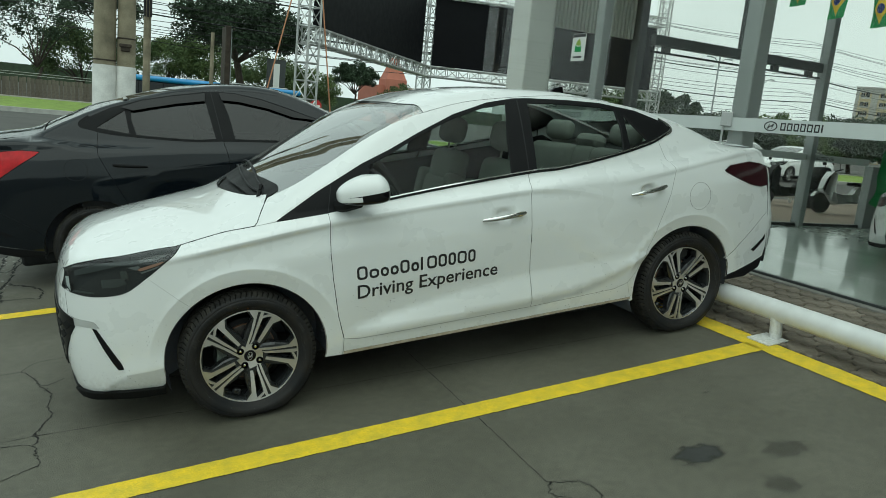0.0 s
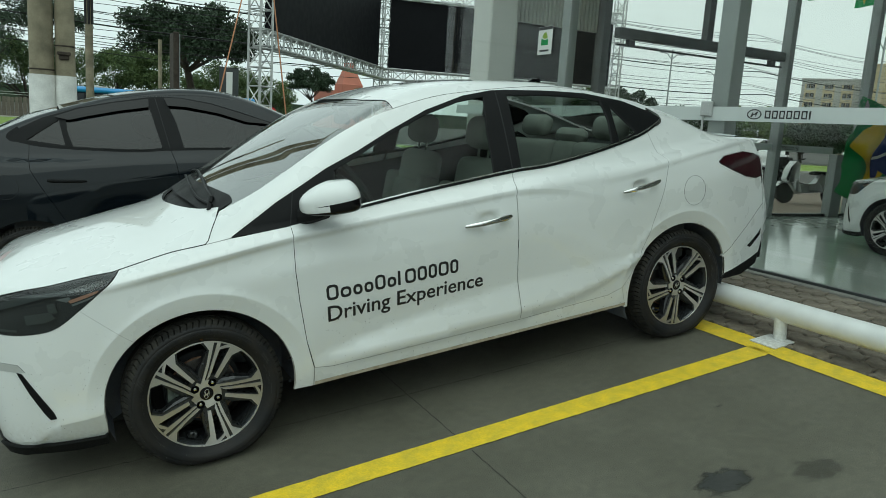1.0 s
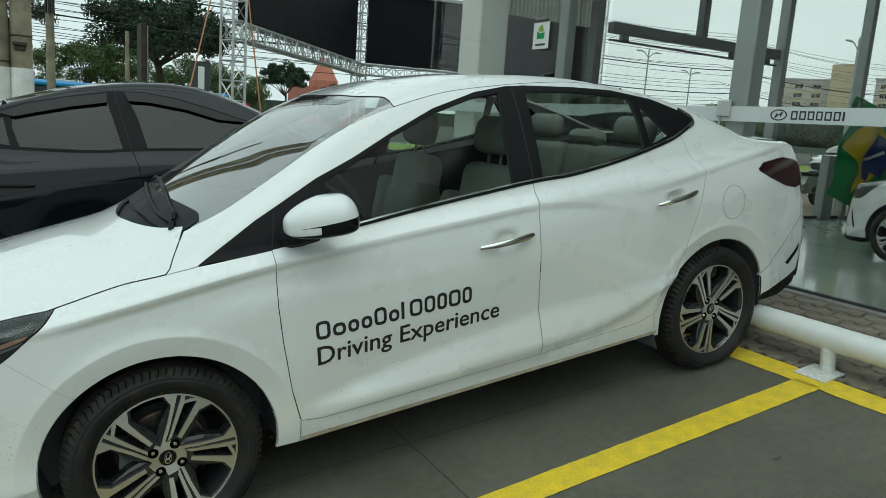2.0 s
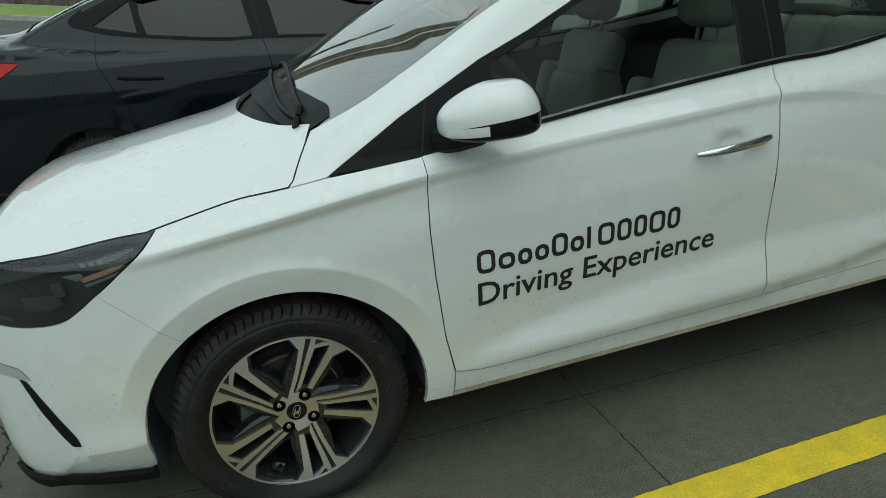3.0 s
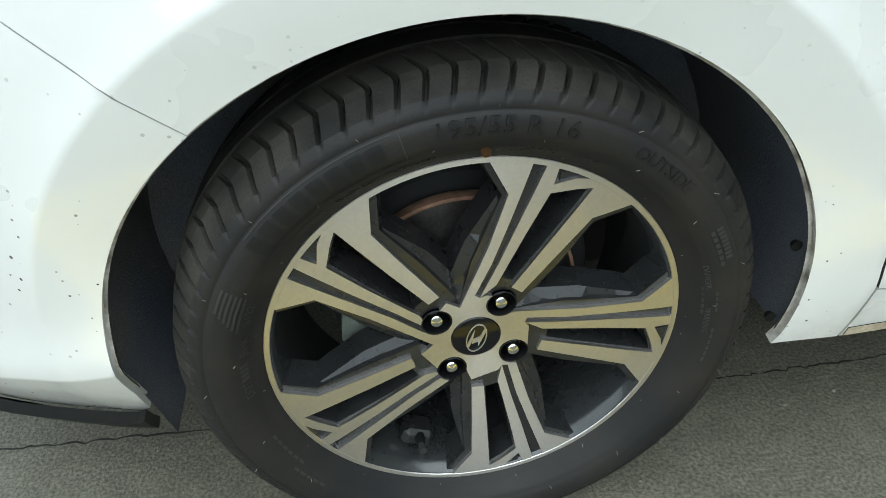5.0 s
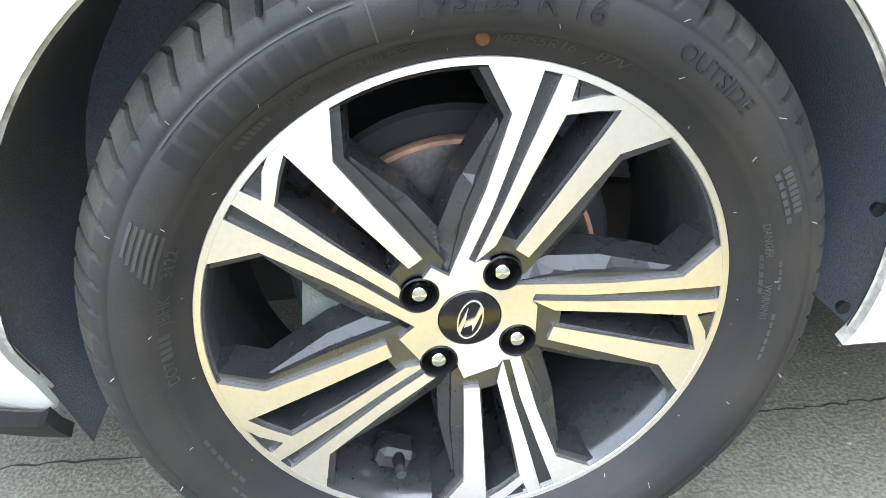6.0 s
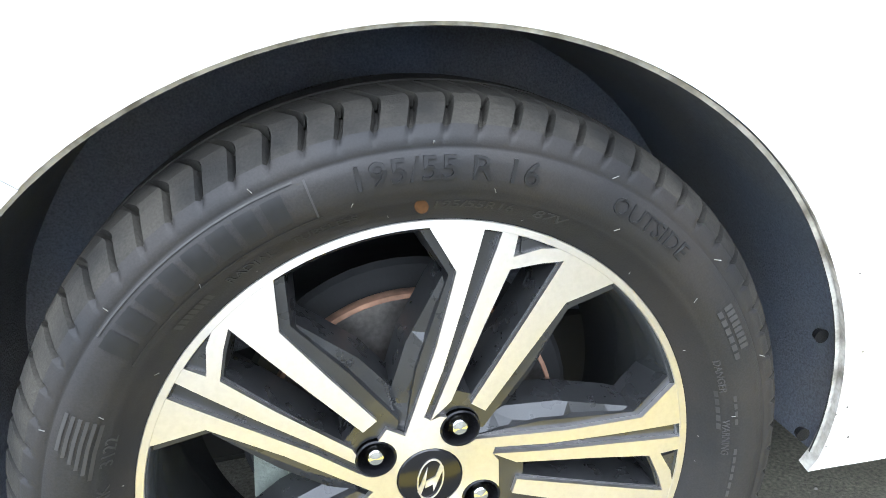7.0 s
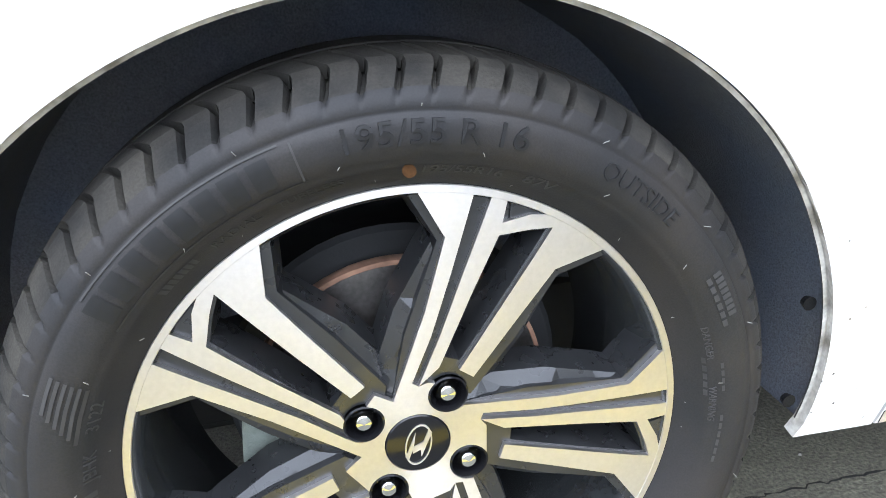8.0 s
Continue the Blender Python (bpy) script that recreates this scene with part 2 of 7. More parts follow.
GREY_WALL = material("grey_render", (0.42, 0.42, 0.39), 0.85, noise_scale=0.5, vary=0.10)
BUS_BLUE = material("bus_blue", (0.02, 0.22, 0.50), 0.35, noise_scale=1, vary=0.08, coat=0.5)
BUS_DARK = material("bus_glass", (0.008, 0.010, 0.013), 0.12)
RED = material("red_lamp", (0.46, 0.008, 0.014), 0.16, noise_scale=20, vary=0.3, spec=0.25)
DARK_RED = material("smoked_red_lamp", (0.028, 0.004, 0.007), 0.15, noise_scale=20, vary=0.3, spec=0.3)
AMBER = material("amber_reflector", (0.42, 0.22, 0.15), 0.25)
SILVER = material("silver_paint", (0.48, 0.49, 0.48), 0.35, 0.2, noise_scale=8, vary=0.05)
LETTER = material("black_vinyl", (0.014, 0.014, 0.015), 0.45)
PAPER = material("white_paper", (0.70, 0.71, 0.68), 0.7)
FLAP_GAP = material("panel_gap", (0.34, 0.345, 0.34), 0.7)
SILL_DIRT = material("splashed_sill", (0.50, 0.45, 0.36), 0.6, noise_scale=18, vary=0.5, second=(0.34, 0.28, 0.20), fine=0.2)
LIP_DIRT = material("dirty_arch_edge", (0.42, 0.41, 0.38), 0.6, noise_scale=40, vary=0.5, second=(0.14, 0.13, 0.11), fine=0.2)
WHISKER = material("moulding_whisker", (0.20, 0.20, 0.19), 0.7)
CABLE = material("cable", (0.012, 0.012, 0.012), 0.7)
STOP_RED = material("sign_red", (0.42, 0.02, 0.02), 0.5)


# ---------------------------------------------------------------- mesh helpers
from mathutils.geometry import delaunay_2d_cdt


def thing(name, label, category, group="", kind="", at=None):
    """An Empty that carries a thing's parts."""
    ob = tagged(new(name), label, category, group, kind)
    if at is not None:
        ob.matrix_world = at
    return ob


def meshed(name, verts, faces, mats, parent=None, label="", smooth=False, index=None, normals=None, at=None):
    me = bpy.data.meshes.new(name)
    me.from_pydata([tuple(map(float, v)) for v in verts], [], [tuple(map(int, f)) for f in faces])
    for m in (mats if isinstance(mats, (list, tuple)) else [mats]):
        me.materials.append(m)
    if index is not None:
        me.polygons.foreach_set("material_index", np.asarray(index, np.int32))
    if smooth:
        me.polygons.foreach_set("use_smooth", np.ones(len(me.polygons), bool) & np.asarray(smooth, bool))
    me.update()
    if normals is not None:
        me.normals_split_custom_set_from_vertices([tuple(map(float, v)) for v in normals])
    ob = new(name, me)
    if parent is not None:
        ob.parent = parent
    if at is not None:
        ob.matrix_local = at
    if label:
        tagged(ob, label)
    return ob


def part(name, bm, mats, parent=None, label="", smooth=False, at=None):
    """Links a bmesh as one mesh object under a thing or a part."""
    me = bpy.data.meshes.new(name)
    bmesh.ops.recalc_face_normals(bm, faces=bm.faces)
    bm.to_mesh(me)
    bm.free()
    for m in (mats if isinstance(mats, (list, tuple)) else [mats]):
        me.materials.append(m)
    if smooth:
        me.polygons.foreach_set("use_smooth", np.ones(len(me.polygons), bool))
        me.set_sharp_from_angle(angle=radians(35))
    ob = new(name, me)
    if parent is not None:
        ob.parent = parent
    if at is not None:
        ob.matrix_local = at
    if label:
        tagged(ob, label)
    return ob


def box(bm, lo, hi, bevel=0.0, m=None, seg=1):
    """A box between two corners, with rounded edges."""
    lo, hi = Vector(lo), Vector(hi)
    made = bmesh.ops.create_cube(bm, size=1.0)["verts"]
    for v in made:
        v.co = Vector((lo[i] + (v.co[i] + 0.5) * (hi[i] - lo[i]) for i in range(3)))
    if bevel:
        edges = list({e for v in made for e in v.link_edges})
        made = list({v for f in bmesh.ops.bevel(bm, geom=edges, offset=bevel, segments=seg, affect="EDGES", profile=0.5)["faces"] for v in f.verts} | {v for v in made if v.is_valid})
    if m is not None:
        for v in made:
            v.co = m @ v.co
    return made


def rod(bm, a, b, r, r2=None, seg=10, caps=True):
    """A round bar from a to b."""
    a, b = Vector(a), Vector(b)
    turn = (b - a).to_track_quat("Z", "Y").to_matrix().to_4x4()
    m = Matrix.Translation((a + b) / 2) @ turn
    return bmesh.ops.create_cone(bm, cap_ends=caps, segments=seg, radius1=r, radius2=r if r2 is None else r2, depth=(b - a).length, matrix=m)["verts"]


def lathe(bm, profile, seg=48, m=None, close=False):
    """Turns (radius, along) pairs round the local y axis; outwards is -y."""
    rings = []
    for r, o in profile:
        rings.append([bm.verts.new((r * math.cos(2 * math.pi * i / seg), -o, r * math.sin(2 * math.pi * i / seg))) for i in range(seg)])
    pairs = list(zip(rings, rings[1:])) + ([(rings[-1], rings[0])] if close else [])
    for a, b in pairs:
        for i in range(seg):
            bm.faces.new((a[i], a[(i + 1) % seg], b[(i + 1) % seg], b[i]))
    if m is not None:
        for ring in rings:
            for v in ring:
                v.co = m @ v.co
    return rings


def tube(bm, points, r, seg=8, caps=True):
    """A round bar along points; r may be one radius or one for each."""
    points = [Vector(p) for p in points]
    radii = r if isinstance(r, (list, tuple)) else [r] * len(points)
    rings, side = [], None
    for i, p in enumerate(points):
        way = (points[min(i + 1, len(points) - 1)] - points[max(i - 1, 0)]).normalized()
        if side is None:
            side = way.orthogonal().normalized()
        side = (side - way * side.dot(way)).normalized()
        other = way.cross(side)
        rings.append([bm.verts.new(p + radii[i] * (math.cos(2 * math.pi * k / seg) * side + math.sin(2 * math.pi * k / seg) * other)) for k in range(seg)])
    for a, b in zip(rings, rings[1:]):
        for k in range(seg):
            bm.faces.new((a[k], a[(k + 1) % seg], b[(k + 1) % seg], b[k]))
    if caps:
        bm.faces.new(rings[0][::-1])
        bm.faces.new(rings[-1])


def spline(points, n=8):
    """A smooth open line through points."""
    p = np.array(points, float)
    q = np.vstack([2 * p[0] - p[1], p, 2 * p[-1] - p[-2]])
    out = []
    for i in range(1, len(q) - 2):
        for s in np.linspace(0, 1, n, endpoint=False):
            out.append(0.5 * (2 * q[i] + (q[i + 1] - q[i - 1]) * s + (2 * q[i - 1] - 5 * q[i] + 4 * q[i + 1] - q[i + 2]) * s * s + (3 * q[i] - q[i - 1] - 3 * q[i + 1] + q[i + 2]) * s ** 3))
    return [tuple(v) for v in out] + [tuple(p[-1])]


def dense(loop, step):
    """A closed outline with points no further apart than step."""
    p, out = np.array(loop, float), []
    for a, b in zip(p, np.roll(p, -1, 0)):
        n = max(1, int(np.ceil(np.linalg.norm(b - a) / step)))
        out += [a + (b - a) * k / n for k in range(n)]
    out = np.array(out)
    return out[np.linalg.norm(out - np.roll(out, 1, 0), axis=1) > 1e-5]


def inside(loop, pts):
    x, y = pts[:, 0], pts[:, 1]
    hit = np.zeros(len(pts), bool)
    for (ax, ay), (bx, by) in zip(loop, np.roll(loop, -1, 0)):
        if ay != by:
            hit ^= ((ay > y) != (by > y)) & (x < (bx - ax) * (y - ay) / (by - ay) + ax)
    return hit


def inset(loop, d):
    """The closed outline moved inwards by d."""
    p = np.array(loop, float)
    area = np.sum(p[:, 0] * np.roll(p[:, 1], -1) - np.roll(p[:, 0], -1) * p[:, 1])
    t = np.roll(p, -1, 0) - np.roll(p, 1, 0)
    t /= np.linalg.norm(t, axis=1, keepdims=True) + 1e-12
    return p + d * np.sign(area) * np.c_[-t[:, 1], t[:, 0]]


def sheet(loops, step, edge=None, lines=()):
    """Triangles that fill the first outline less the others: points, triangles, and the outlines as rings of indices."""
    loops = [dense(lp, edge or step) for lp in loops]
    lo, hi = loops[0].min(0), loops[0].max(0)
    gx, gy = np.meshgrid(np.arange(lo[0] + step / 2, hi[0], step), np.arange(lo[1] + step / 2, hi[1], step))
    gx = gx + (np.arange(gx.shape[0]) % 2)[:, None] * step / 2
    grid = np.c_[gx.ravel(), gy.ravel()]
    keep = inside(loops[0], grid)
    for lp in loops[1:]:
        keep &= ~inside(lp, grid)
    grid = grid[keep]
    for lp in loops:
        if len(grid):
            near = np.min(np.linalg.norm(grid[:, None] - lp[None], axis=2), axis=1)
            grid = grid[near > step * 0.55]
    inner = []
    for ln in lines:
        ln = np.array(ln, float)
        ok = inside(loops[0], ln)
        for lp in loops:
            ok &= np.min(np.linalg.norm(ln[:, None] - lp[None], axis=2), axis=1) > step * 0.3
        inner.append((ln, ok))
        if ok.any() and len(grid):
            near = np.min(np.linalg.norm(grid[:, None] - ln[None], axis=2), axis=1)
            grid = grid[near > step * 0.6]
    edges, pts = [], []
    for ln, ok in inner:
        for i in range(len(ln) - 1):
            if ok[i] and ok[i + 1]:
                edges.append((len(pts), len(pts) + 1))
                pts += [tuple(ln[i]), tuple(ln[i + 1])]
    for lp in loops:
        s = len(pts)
        edges += [(s + i, s + (i + 1) % len(lp)) for i in range(len(lp))]
        pts += [tuple(v) for v in lp]
    pts += [tuple(v) for v in grid]
    vs, es, fs, *_ = delaunay_2d_cdt([Vector(v) for v in pts], edges, [], 0, 1e-6)
    vs = np.array([tuple(v) for v in vs])
    tri = np.array([f for f in fs if len(f) == 3])
    mid = vs[tri].mean(1)
    ok = inside(loops[0], mid)
    for lp in loops[1:]:
        ok &= ~inside(lp, mid)
    tri = tri[ok]
    seen = {}
    for f in tri:
        for a, b in ((f[0], f[1]), (f[1], f[2]), (f[2], f[0])):
            seen[(min(a, b), max(a, b))] = seen.get((min(a, b), max(a, b)), 0) + 1
    rim = [e for e, c in seen.items() if c == 1]
    return vs, tri, rim


def plate(bm, loops, lift, depth, lay, step=None, slope=0.0):
    """A flat plate cut to outlines, with walls: lay(u, v, height) gives the place. slope: how far the foot spreads."""
    step = step or max(np.ptp(np.array(loops[0]), axis=0)) / 6
    vs, tri, rim = sheet(loops, step)
    top = [bm.verts.new(lay(u, v, lift)) for u, v in vs]
    for f in tri:
        bm.faces.new([top[i] for i in f])
    foot = {}
    grads = {}
    if slope:
        for lp_i, lp in enumerate(loops):
            d = dense(lp, step)
            out = inset(d, -slope if lp_i == 0 else slope)
            for a, b in zip(d, out):
                grads[(round(a[0], 5), round(a[1], 5))] = b
    for e in rim:
        for i in e:
            if i not in foot:
                u, v = grads.get((round(vs[i][0], 5), round(vs[i][1], 5)), vs[i])
                foot[i] = bm.verts.new(lay(u, v, lift - depth))
        bm.faces.new((top[e[0]], top[e[1]], foot[e[1]], foot[e[0]]))


def one_piece(bm):
    """Keeps only the largest connected piece."""
    left, best = set(bm.verts), []
    while left:
        todo = [left.pop()]
        seen = list(todo)
        while todo:
            v = todo.pop()
            for e in v.link_edges:
                w = e.other_vert(v)
                if w in left:
                    left.discard(w)
                    todo.append(w)
                    seen.append(w)
        if len(seen) > len(best):
            best = seen
    keep = set(best)
    bmesh.ops.delete(bm, geom=[v for v in bm.verts if v not in keep], context="VERTS")


def skin(name, car, pieces, mats, parent, step=0.03, sink=0.0, depth=0.014, gap=0.002, label="", lines=(), edge=None):
    """A panel of the car's skin. pieces: (outlines, axis, where the search starts, where it ends)."""
    verts, faces, norms, which = [], [], [], []
    for loops, axis, lo, hi in pieces:
        loops = [inset(dense(lp, step), gap if i == 0 else -gap) for i, lp in enumerate(loops)]
        uv, tri, rim = sheet(loops, step, lines=lines)
        c = car.solve(axis, uv[:, 0], uv[:, 1], lo, hi)
        p = {"x": np.c_[c, uv], "y": np.c_[uv[:, 0], c, uv[:, 1]], "z": np.c_[uv, c]}[axis]
        n = car.normal(p)
        p = p - n * sink
        tn = np.cross(p[tri[:, 1]] - p[tri[:, 0]], p[tri[:, 2]] - p[tri[:, 0]])
        flip = (tn * n[tri[:, 0]]).sum(1) < 0
        tri = np.where(flip[:, None], tri[:, ::-1], tri)
        base = len(verts)
        verts += list(p)
        norms += list(n)
        faces += [tuple(f + base) for f in tri]
        which += [0] * len(tri)
        if depth:
            ids = sorted({i for e in rim for i in e})
            down = {i: base + len(p) + k for k, i in enumerate(ids)}
            verts += [p[i] - n[i] * depth for i in ids]
            norms += [n[i] for i in ids]
            way = {(a, b) for f in tri for a, b in ((f[0], f[1]), (f[1], f[2]), (f[2], f[0]))}
            for a, b in rim:
                if (a, b) not in way:
                    a, b = b, a
                faces.append((b + base, a + base, down[a], down[b]))
                which.append(1)
    return meshed(name, verts, faces, [mats, edge or TRIM_DARK], parent, label, smooth=True, index=which, normals=norms)


def lettering(text, size, depth=0.0, bold=0.0):
    """The built-in font's outline of a text, as vertices and faces in a plane."""
    cu = bpy.data.curves.new("lettering", "FONT")
    cu.body, cu.size, cu.extrude, cu.resolution_u, cu.offset = text, size, depth, 3, bold
    ob = bpy.data.objects.new("lettering", cu)
    scene.collection.objects.link(ob)
    bpy.context.view_layer.update()
    me = ob.evaluated_get(bpy.context.evaluated_depsgraph_get()).to_mesh()
    verts = np.array([tuple(v.co) for v in me.vertices]).reshape(-1, 3)
    faces = [tuple(p.vertices) for p in me.polygons]
    ob.evaluated_get(bpy.context.evaluated_depsgraph_get()).to_mesh_clear()
    bpy.data.objects.remove(ob)
    bpy.data.curves.remove(cu)
    return verts, faces


# ---------------------------------------------------------------- car skins
def smax(a, b, k):
    h = np.clip(0.5 + 0.5 * (a - b) / k, 0, 1)
    return b + (a - b) * h + k * h * (1 - h)


def smin(a, b, k):
    return -smax(-a, -b, k)


def curve(xs, ys):
    """A smooth curve through given points (monotone cubic)."""
    xs, ys = np.array(xs, float), np.array(ys, float)
    d = np.diff(ys) / np.diff(xs)
    m = np.r_[d[0], np.where(d[:-1] * d[1:] > 0, 2 * d[:-1] * d[1:] / (d[:-1] + d[1:] + 1e-12), 0), d[-1]]

    def at(x):
        x = np.clip(np.asarray(x, float), xs[0], xs[-1])
        i = np.clip(np.searchsorted(xs, x, side="right") - 1, 0, len(xs) - 2)
        h = xs[i + 1] - xs[i]
        s = (x - xs[i]) / h
        return ((1 + 2 * s) * (1 - s) ** 2 * ys[i] + s * (1 - s) ** 2 * h * m[i]
                + s * s * (3 - 2 * s) * ys[i + 1] + s * s * (s - 1) * h * m[i + 1])
    return at


def ridge(d, w):
    """1 on a crease, falling off softly over w to both sides."""
    return np.exp(-(d / w) ** 2)


class Sedan:
    """A saloon's skin: x runs from nose to tail with the front axle at 0, y across, z up from the ground."""

    def __init__(self, base=2.53, nose=-0.815, tail=0.93, height=1.48):
        self.base, self.nose, self.tail = base, nose, base + tail
        s = height / 1.48
        B = base - 2.53
        self.side = curve([0.14, 0.22, 0.32, 0.45, 0.60, 0.75, 0.85, 0.95, 1.05],
                          [0.775, 0.81, 0.832, 0.848, 0.856, 0.856, 0.852, 0.838, 0.80])
        self.taper = curve([nose - 0.05, nose + 0.03, -0.70, -0.60, -0.50, -0.35, -0.15, 0.2, 2.5 + B, 2.8 + B, 3.1 + B, 3.3 + B, 3.42 + B, 3.5 + B],
                           [0.52, 0.36, 0.255, 0.165, 0.10, 0.035, 0.008, 0.0, 0.0, 0.014, 0.06, 0.115, 0.19, 0.30])
        self.hood = curve([nose - 0.03, nose + 0.02, -0.74, -0.60, -0.30, 0.0, 0.25, 0.6, 2.5 + B, 2.9 + B, 3.25 + B, 3.40 + B, 3.46 + B],
                          [0.70, 0.765, 0.805, 0.86, 0.925, 0.975, 1.01, 1.03, 1.12, 1.118, 1.078, 1.058, 1.03])
        self.bowl = curve([nose - 0.03, -0.6, -0.2, 0.3, 2.4 + B, 3.0 + B, 3.4 + B], [0.05, 0.12, 0.16, 0.16, 0.16, 0.10, 0.06])
        self.roof = curve([-1.2, -0.4, 0.0, 0.4, 0.8, 1.0, 1.2, 1.45, 1.8, 2.1, 2.4 + B, 2.7 + B, 3.0 + B, 3.3 + B, 4.0 + B],
                          [0.30 * s, 0.76 * s, 0.975 * s, 1.19 * s, 1.375 * s, 1.435 * s, 1.467 * s, 1.48 * s, 1.462 * s, 1.415 * s, 1.358 * s, 1.258 * s, 1.13 * s, 0.99 * s, 0.5 * s])
        self.glass = curve([0.1, 0.6, 0.85, 0.95, 1.05, 1.2, 1.35, 1.5], [0.3, 0.70, 0.83, 0.805, 0.765, 0.69, 0.605, 0.50])
        self.inset = curve([-0.2, 0.3, 0.8, 1.9, 2.3 + B, 2.7 + B, 3.1 + B], [0.06, 0.02, 0.0, 0.0, 0.032, 0.075, 0.14])
        self.front = curve([0.1, 0.2, 0.3, 0.45, 0.55, 0.65, 0.72, 0.85], [nose + 0.07, nose + 0.03, nose + 0.01, nose, nose + 0.002, nose + 0.015, nose + 0.035, nose + 0.10])
        self.back = curve([0.15, 0.3, 0.45, 0.6, 0.75, 0.9, 1.0, 1.1], [self.tail - 0.12, self.tail - 0.07, self.tail - 0.03, self.tail, self.tail - 0.03, self.tail - 0.05, self.tail - 0.075, self.tail - 0.10])
        self.crease = curve([-0.45, -0.26, 0.02, 0.40, 0.62, 0.874, 1.145, 1.49, 1.65, 1.77, 1.92, 2.05, 2.20], [0.785, 0.811, 0.847, 0.893, 0.910, 0.928, 0.941, 0.957, 0.945, 0.926, 0.890, 0.850, 0.80])
        self.haunch = curve([1.90, 2.07, 2.19, 2.39, 2.56, 2.78, 3.09, 3.40], [0.948, 0.953, 0.964, 0.990, 1.012, 1.034, 1.052, 1.060])
        self.plain = False

    def band(self, x):
        """Lower and upper edge of the flared band at the foot of the doors."""
        lo = np.interp(x, [0.4, 1.0, 1.5, 1.77, 1.92, 2.05, 2.2, 2.6], [0.328, 0.350, 0.370, 0.392, 0.425, 0.466, 0.520, 0.60])
        up = np.interp(x, [0.4, 0.6, 1.0, 1.5, 1.9, 2.13, 2.3], [0.350, 0.395, 0.452, 0.512, 0.522, 0.530, 0.56])
        return lo, up

    def w(self, x, z):
        """Half width of the lower body."""
        w = self.side(z) - self.taper(x) * (1 + 0.25 * np.clip((z - 0.6) / 0.4, -1, 1))
        if self.plain:
            return w
        b = self.base
        # shoulder crease from the lamp to the rear door, and a second one up to the tail: undercut below each
        for line, fade, deep in ((self.crease, np.clip((x + 0.45) / 0.3, 0, 1) * np.clip((2.03 - x) / 0.70, 0, 1), 0.012),
                                 (self.haunch, np.clip((x - 1.90) / 0.75, 0, 1), 0.012)):
            u = line(x) - z
            back = np.clip((u - 0.022) / 0.15, 0, 1)
            w = w + fade * (0.003 * ridge(u, 0.05) - deep * np.where(u < 0, 0, np.where(u < 0.022, u / 0.022, 1 - back * back * (3 - 2 * back))))
        # flared band along the foot of the doors, widening to the rear
        lo, up = self.band(x)
        on = np.clip((x - 0.42) / 0.25, 0, 1) * np.clip((b - 0.20 - x) / 0.14, 0, 1)
        t = np.clip((z - lo) / (up - lo + 1e-6), 0, 1)
        over = np.clip(1 - (z - up) / 0.26, 0, 1)
        hollow = 0.020 - 0.015 * np.clip((x - 1.45) / 0.5, 0, 1)
        flare = np.where(z > up, -hollow * over * over * (3 - 2 * over), 0.014 - (0.014 + hollow) * t)
        flare = np.where(z < lo, 0.014 - 0.28 * np.minimum(lo - z, 0.05), flare)
        w = w + flare * on
        # fold along the foot of the front bumper, tucked in below
        zc = 0.279 + 0.19 * (x + 0.54)
        fold = np.clip((-0.30 - x) / 0.06, 0, 1) * np.clip((x + 0.55 + 0.8 * np.clip(0.284 - z, 0, 1)) / 0.02, 0, 1)
        u = zc - z
        w = w + fold * np.where(u < 0, 0.010 * ridge(u, 0.05), 0.010 - 0.32 * u)
        # hollows behind the door handles
        for hx, hz in ((1.315, 0.843), (2.235, 0.894)):
            w = w - 0.018 * np.clip((0.060 - np.hypot(x - hx, (z - hz) / 0.58)) / 0.022, 0, 1)
        # swollen wheel arches that tuck in towards the wheel
        for cx in (0.0, b):
            r = np.hypot((x - cx) * 0.97, z - 0.305)
            high = np.clip((z - 0.20) / 0.25, 0, 1)
            w = w + high * np.where(r > 0.418, 0.004 * ridge(r - 0.418, 0.014), 0.004 - 0.27 * (0.418 - np.maximum(r, 0.34)))
        return w

    def field(self, x, y, z):
        """Negative inside the skin."""
        x, y, z = np.broadcast_arrays(np.asarray(x, float), np.abs(np.asarray(y, float)), np.asarray(z, float))
        low = smax(y - self.w(x, z), z - (self.hood(x) - self.bowl(x) * y * y), 0.035)
        low = smax(low, (self.front(z) + 0.16 * y ** 2 + 0.30 * np.clip(y - 0.45, 0, 1) ** 2) - x, 0.05)
        low = smax(low, x - (self.back(z) - 0.20 * y ** 2), 0.05)
        xs = x - 0.20 * y * y * np.clip((1.3 - x) / 0.8, 0, 1) + 0.16 * y * y * np.clip((x - 1.6) / 0.8, 0, 1)
        up = smax(y - (self.glass(z) - self.inset(x)), (z - self.roof(xs) + 0.075 * y * y) * 0.9, 0.05)
        up = smax(up, np.maximum(-0.25 - x, x - (self.base + 0.72)), 0.05)
        return smin(low, up, 0.035)

    def solve(self, axis, a, b, lo, hi):
        """The skin's third coordinate, along the axis, for arrays of the other two; lo lies outside, hi inside."""
        a, b = np.asarray(a, float), np.asarray(b, float)
        lo, hi = np.full(a.shape, float(lo)), np.full(a.shape, float(hi))
        for _ in range(34):
            m = (lo + hi) / 2
            f = self.field(*{"x": (m, a, b), "y": (a, m, b), "z": (a, b, m)}[axis])
            out = f > 0
            lo, hi = np.where(out, m, lo), np.where(out, hi, m)
        return (lo + hi) / 2

    def normal(self, p):
        e = 2e-3
        g = np.stack([self.field(*(p + d).T) - self.field(*(p - d).T) for d in np.eye(3) * e], 1)
        return g / (np.linalg.norm(g, axis=1, keepdims=True) + 1e-9)


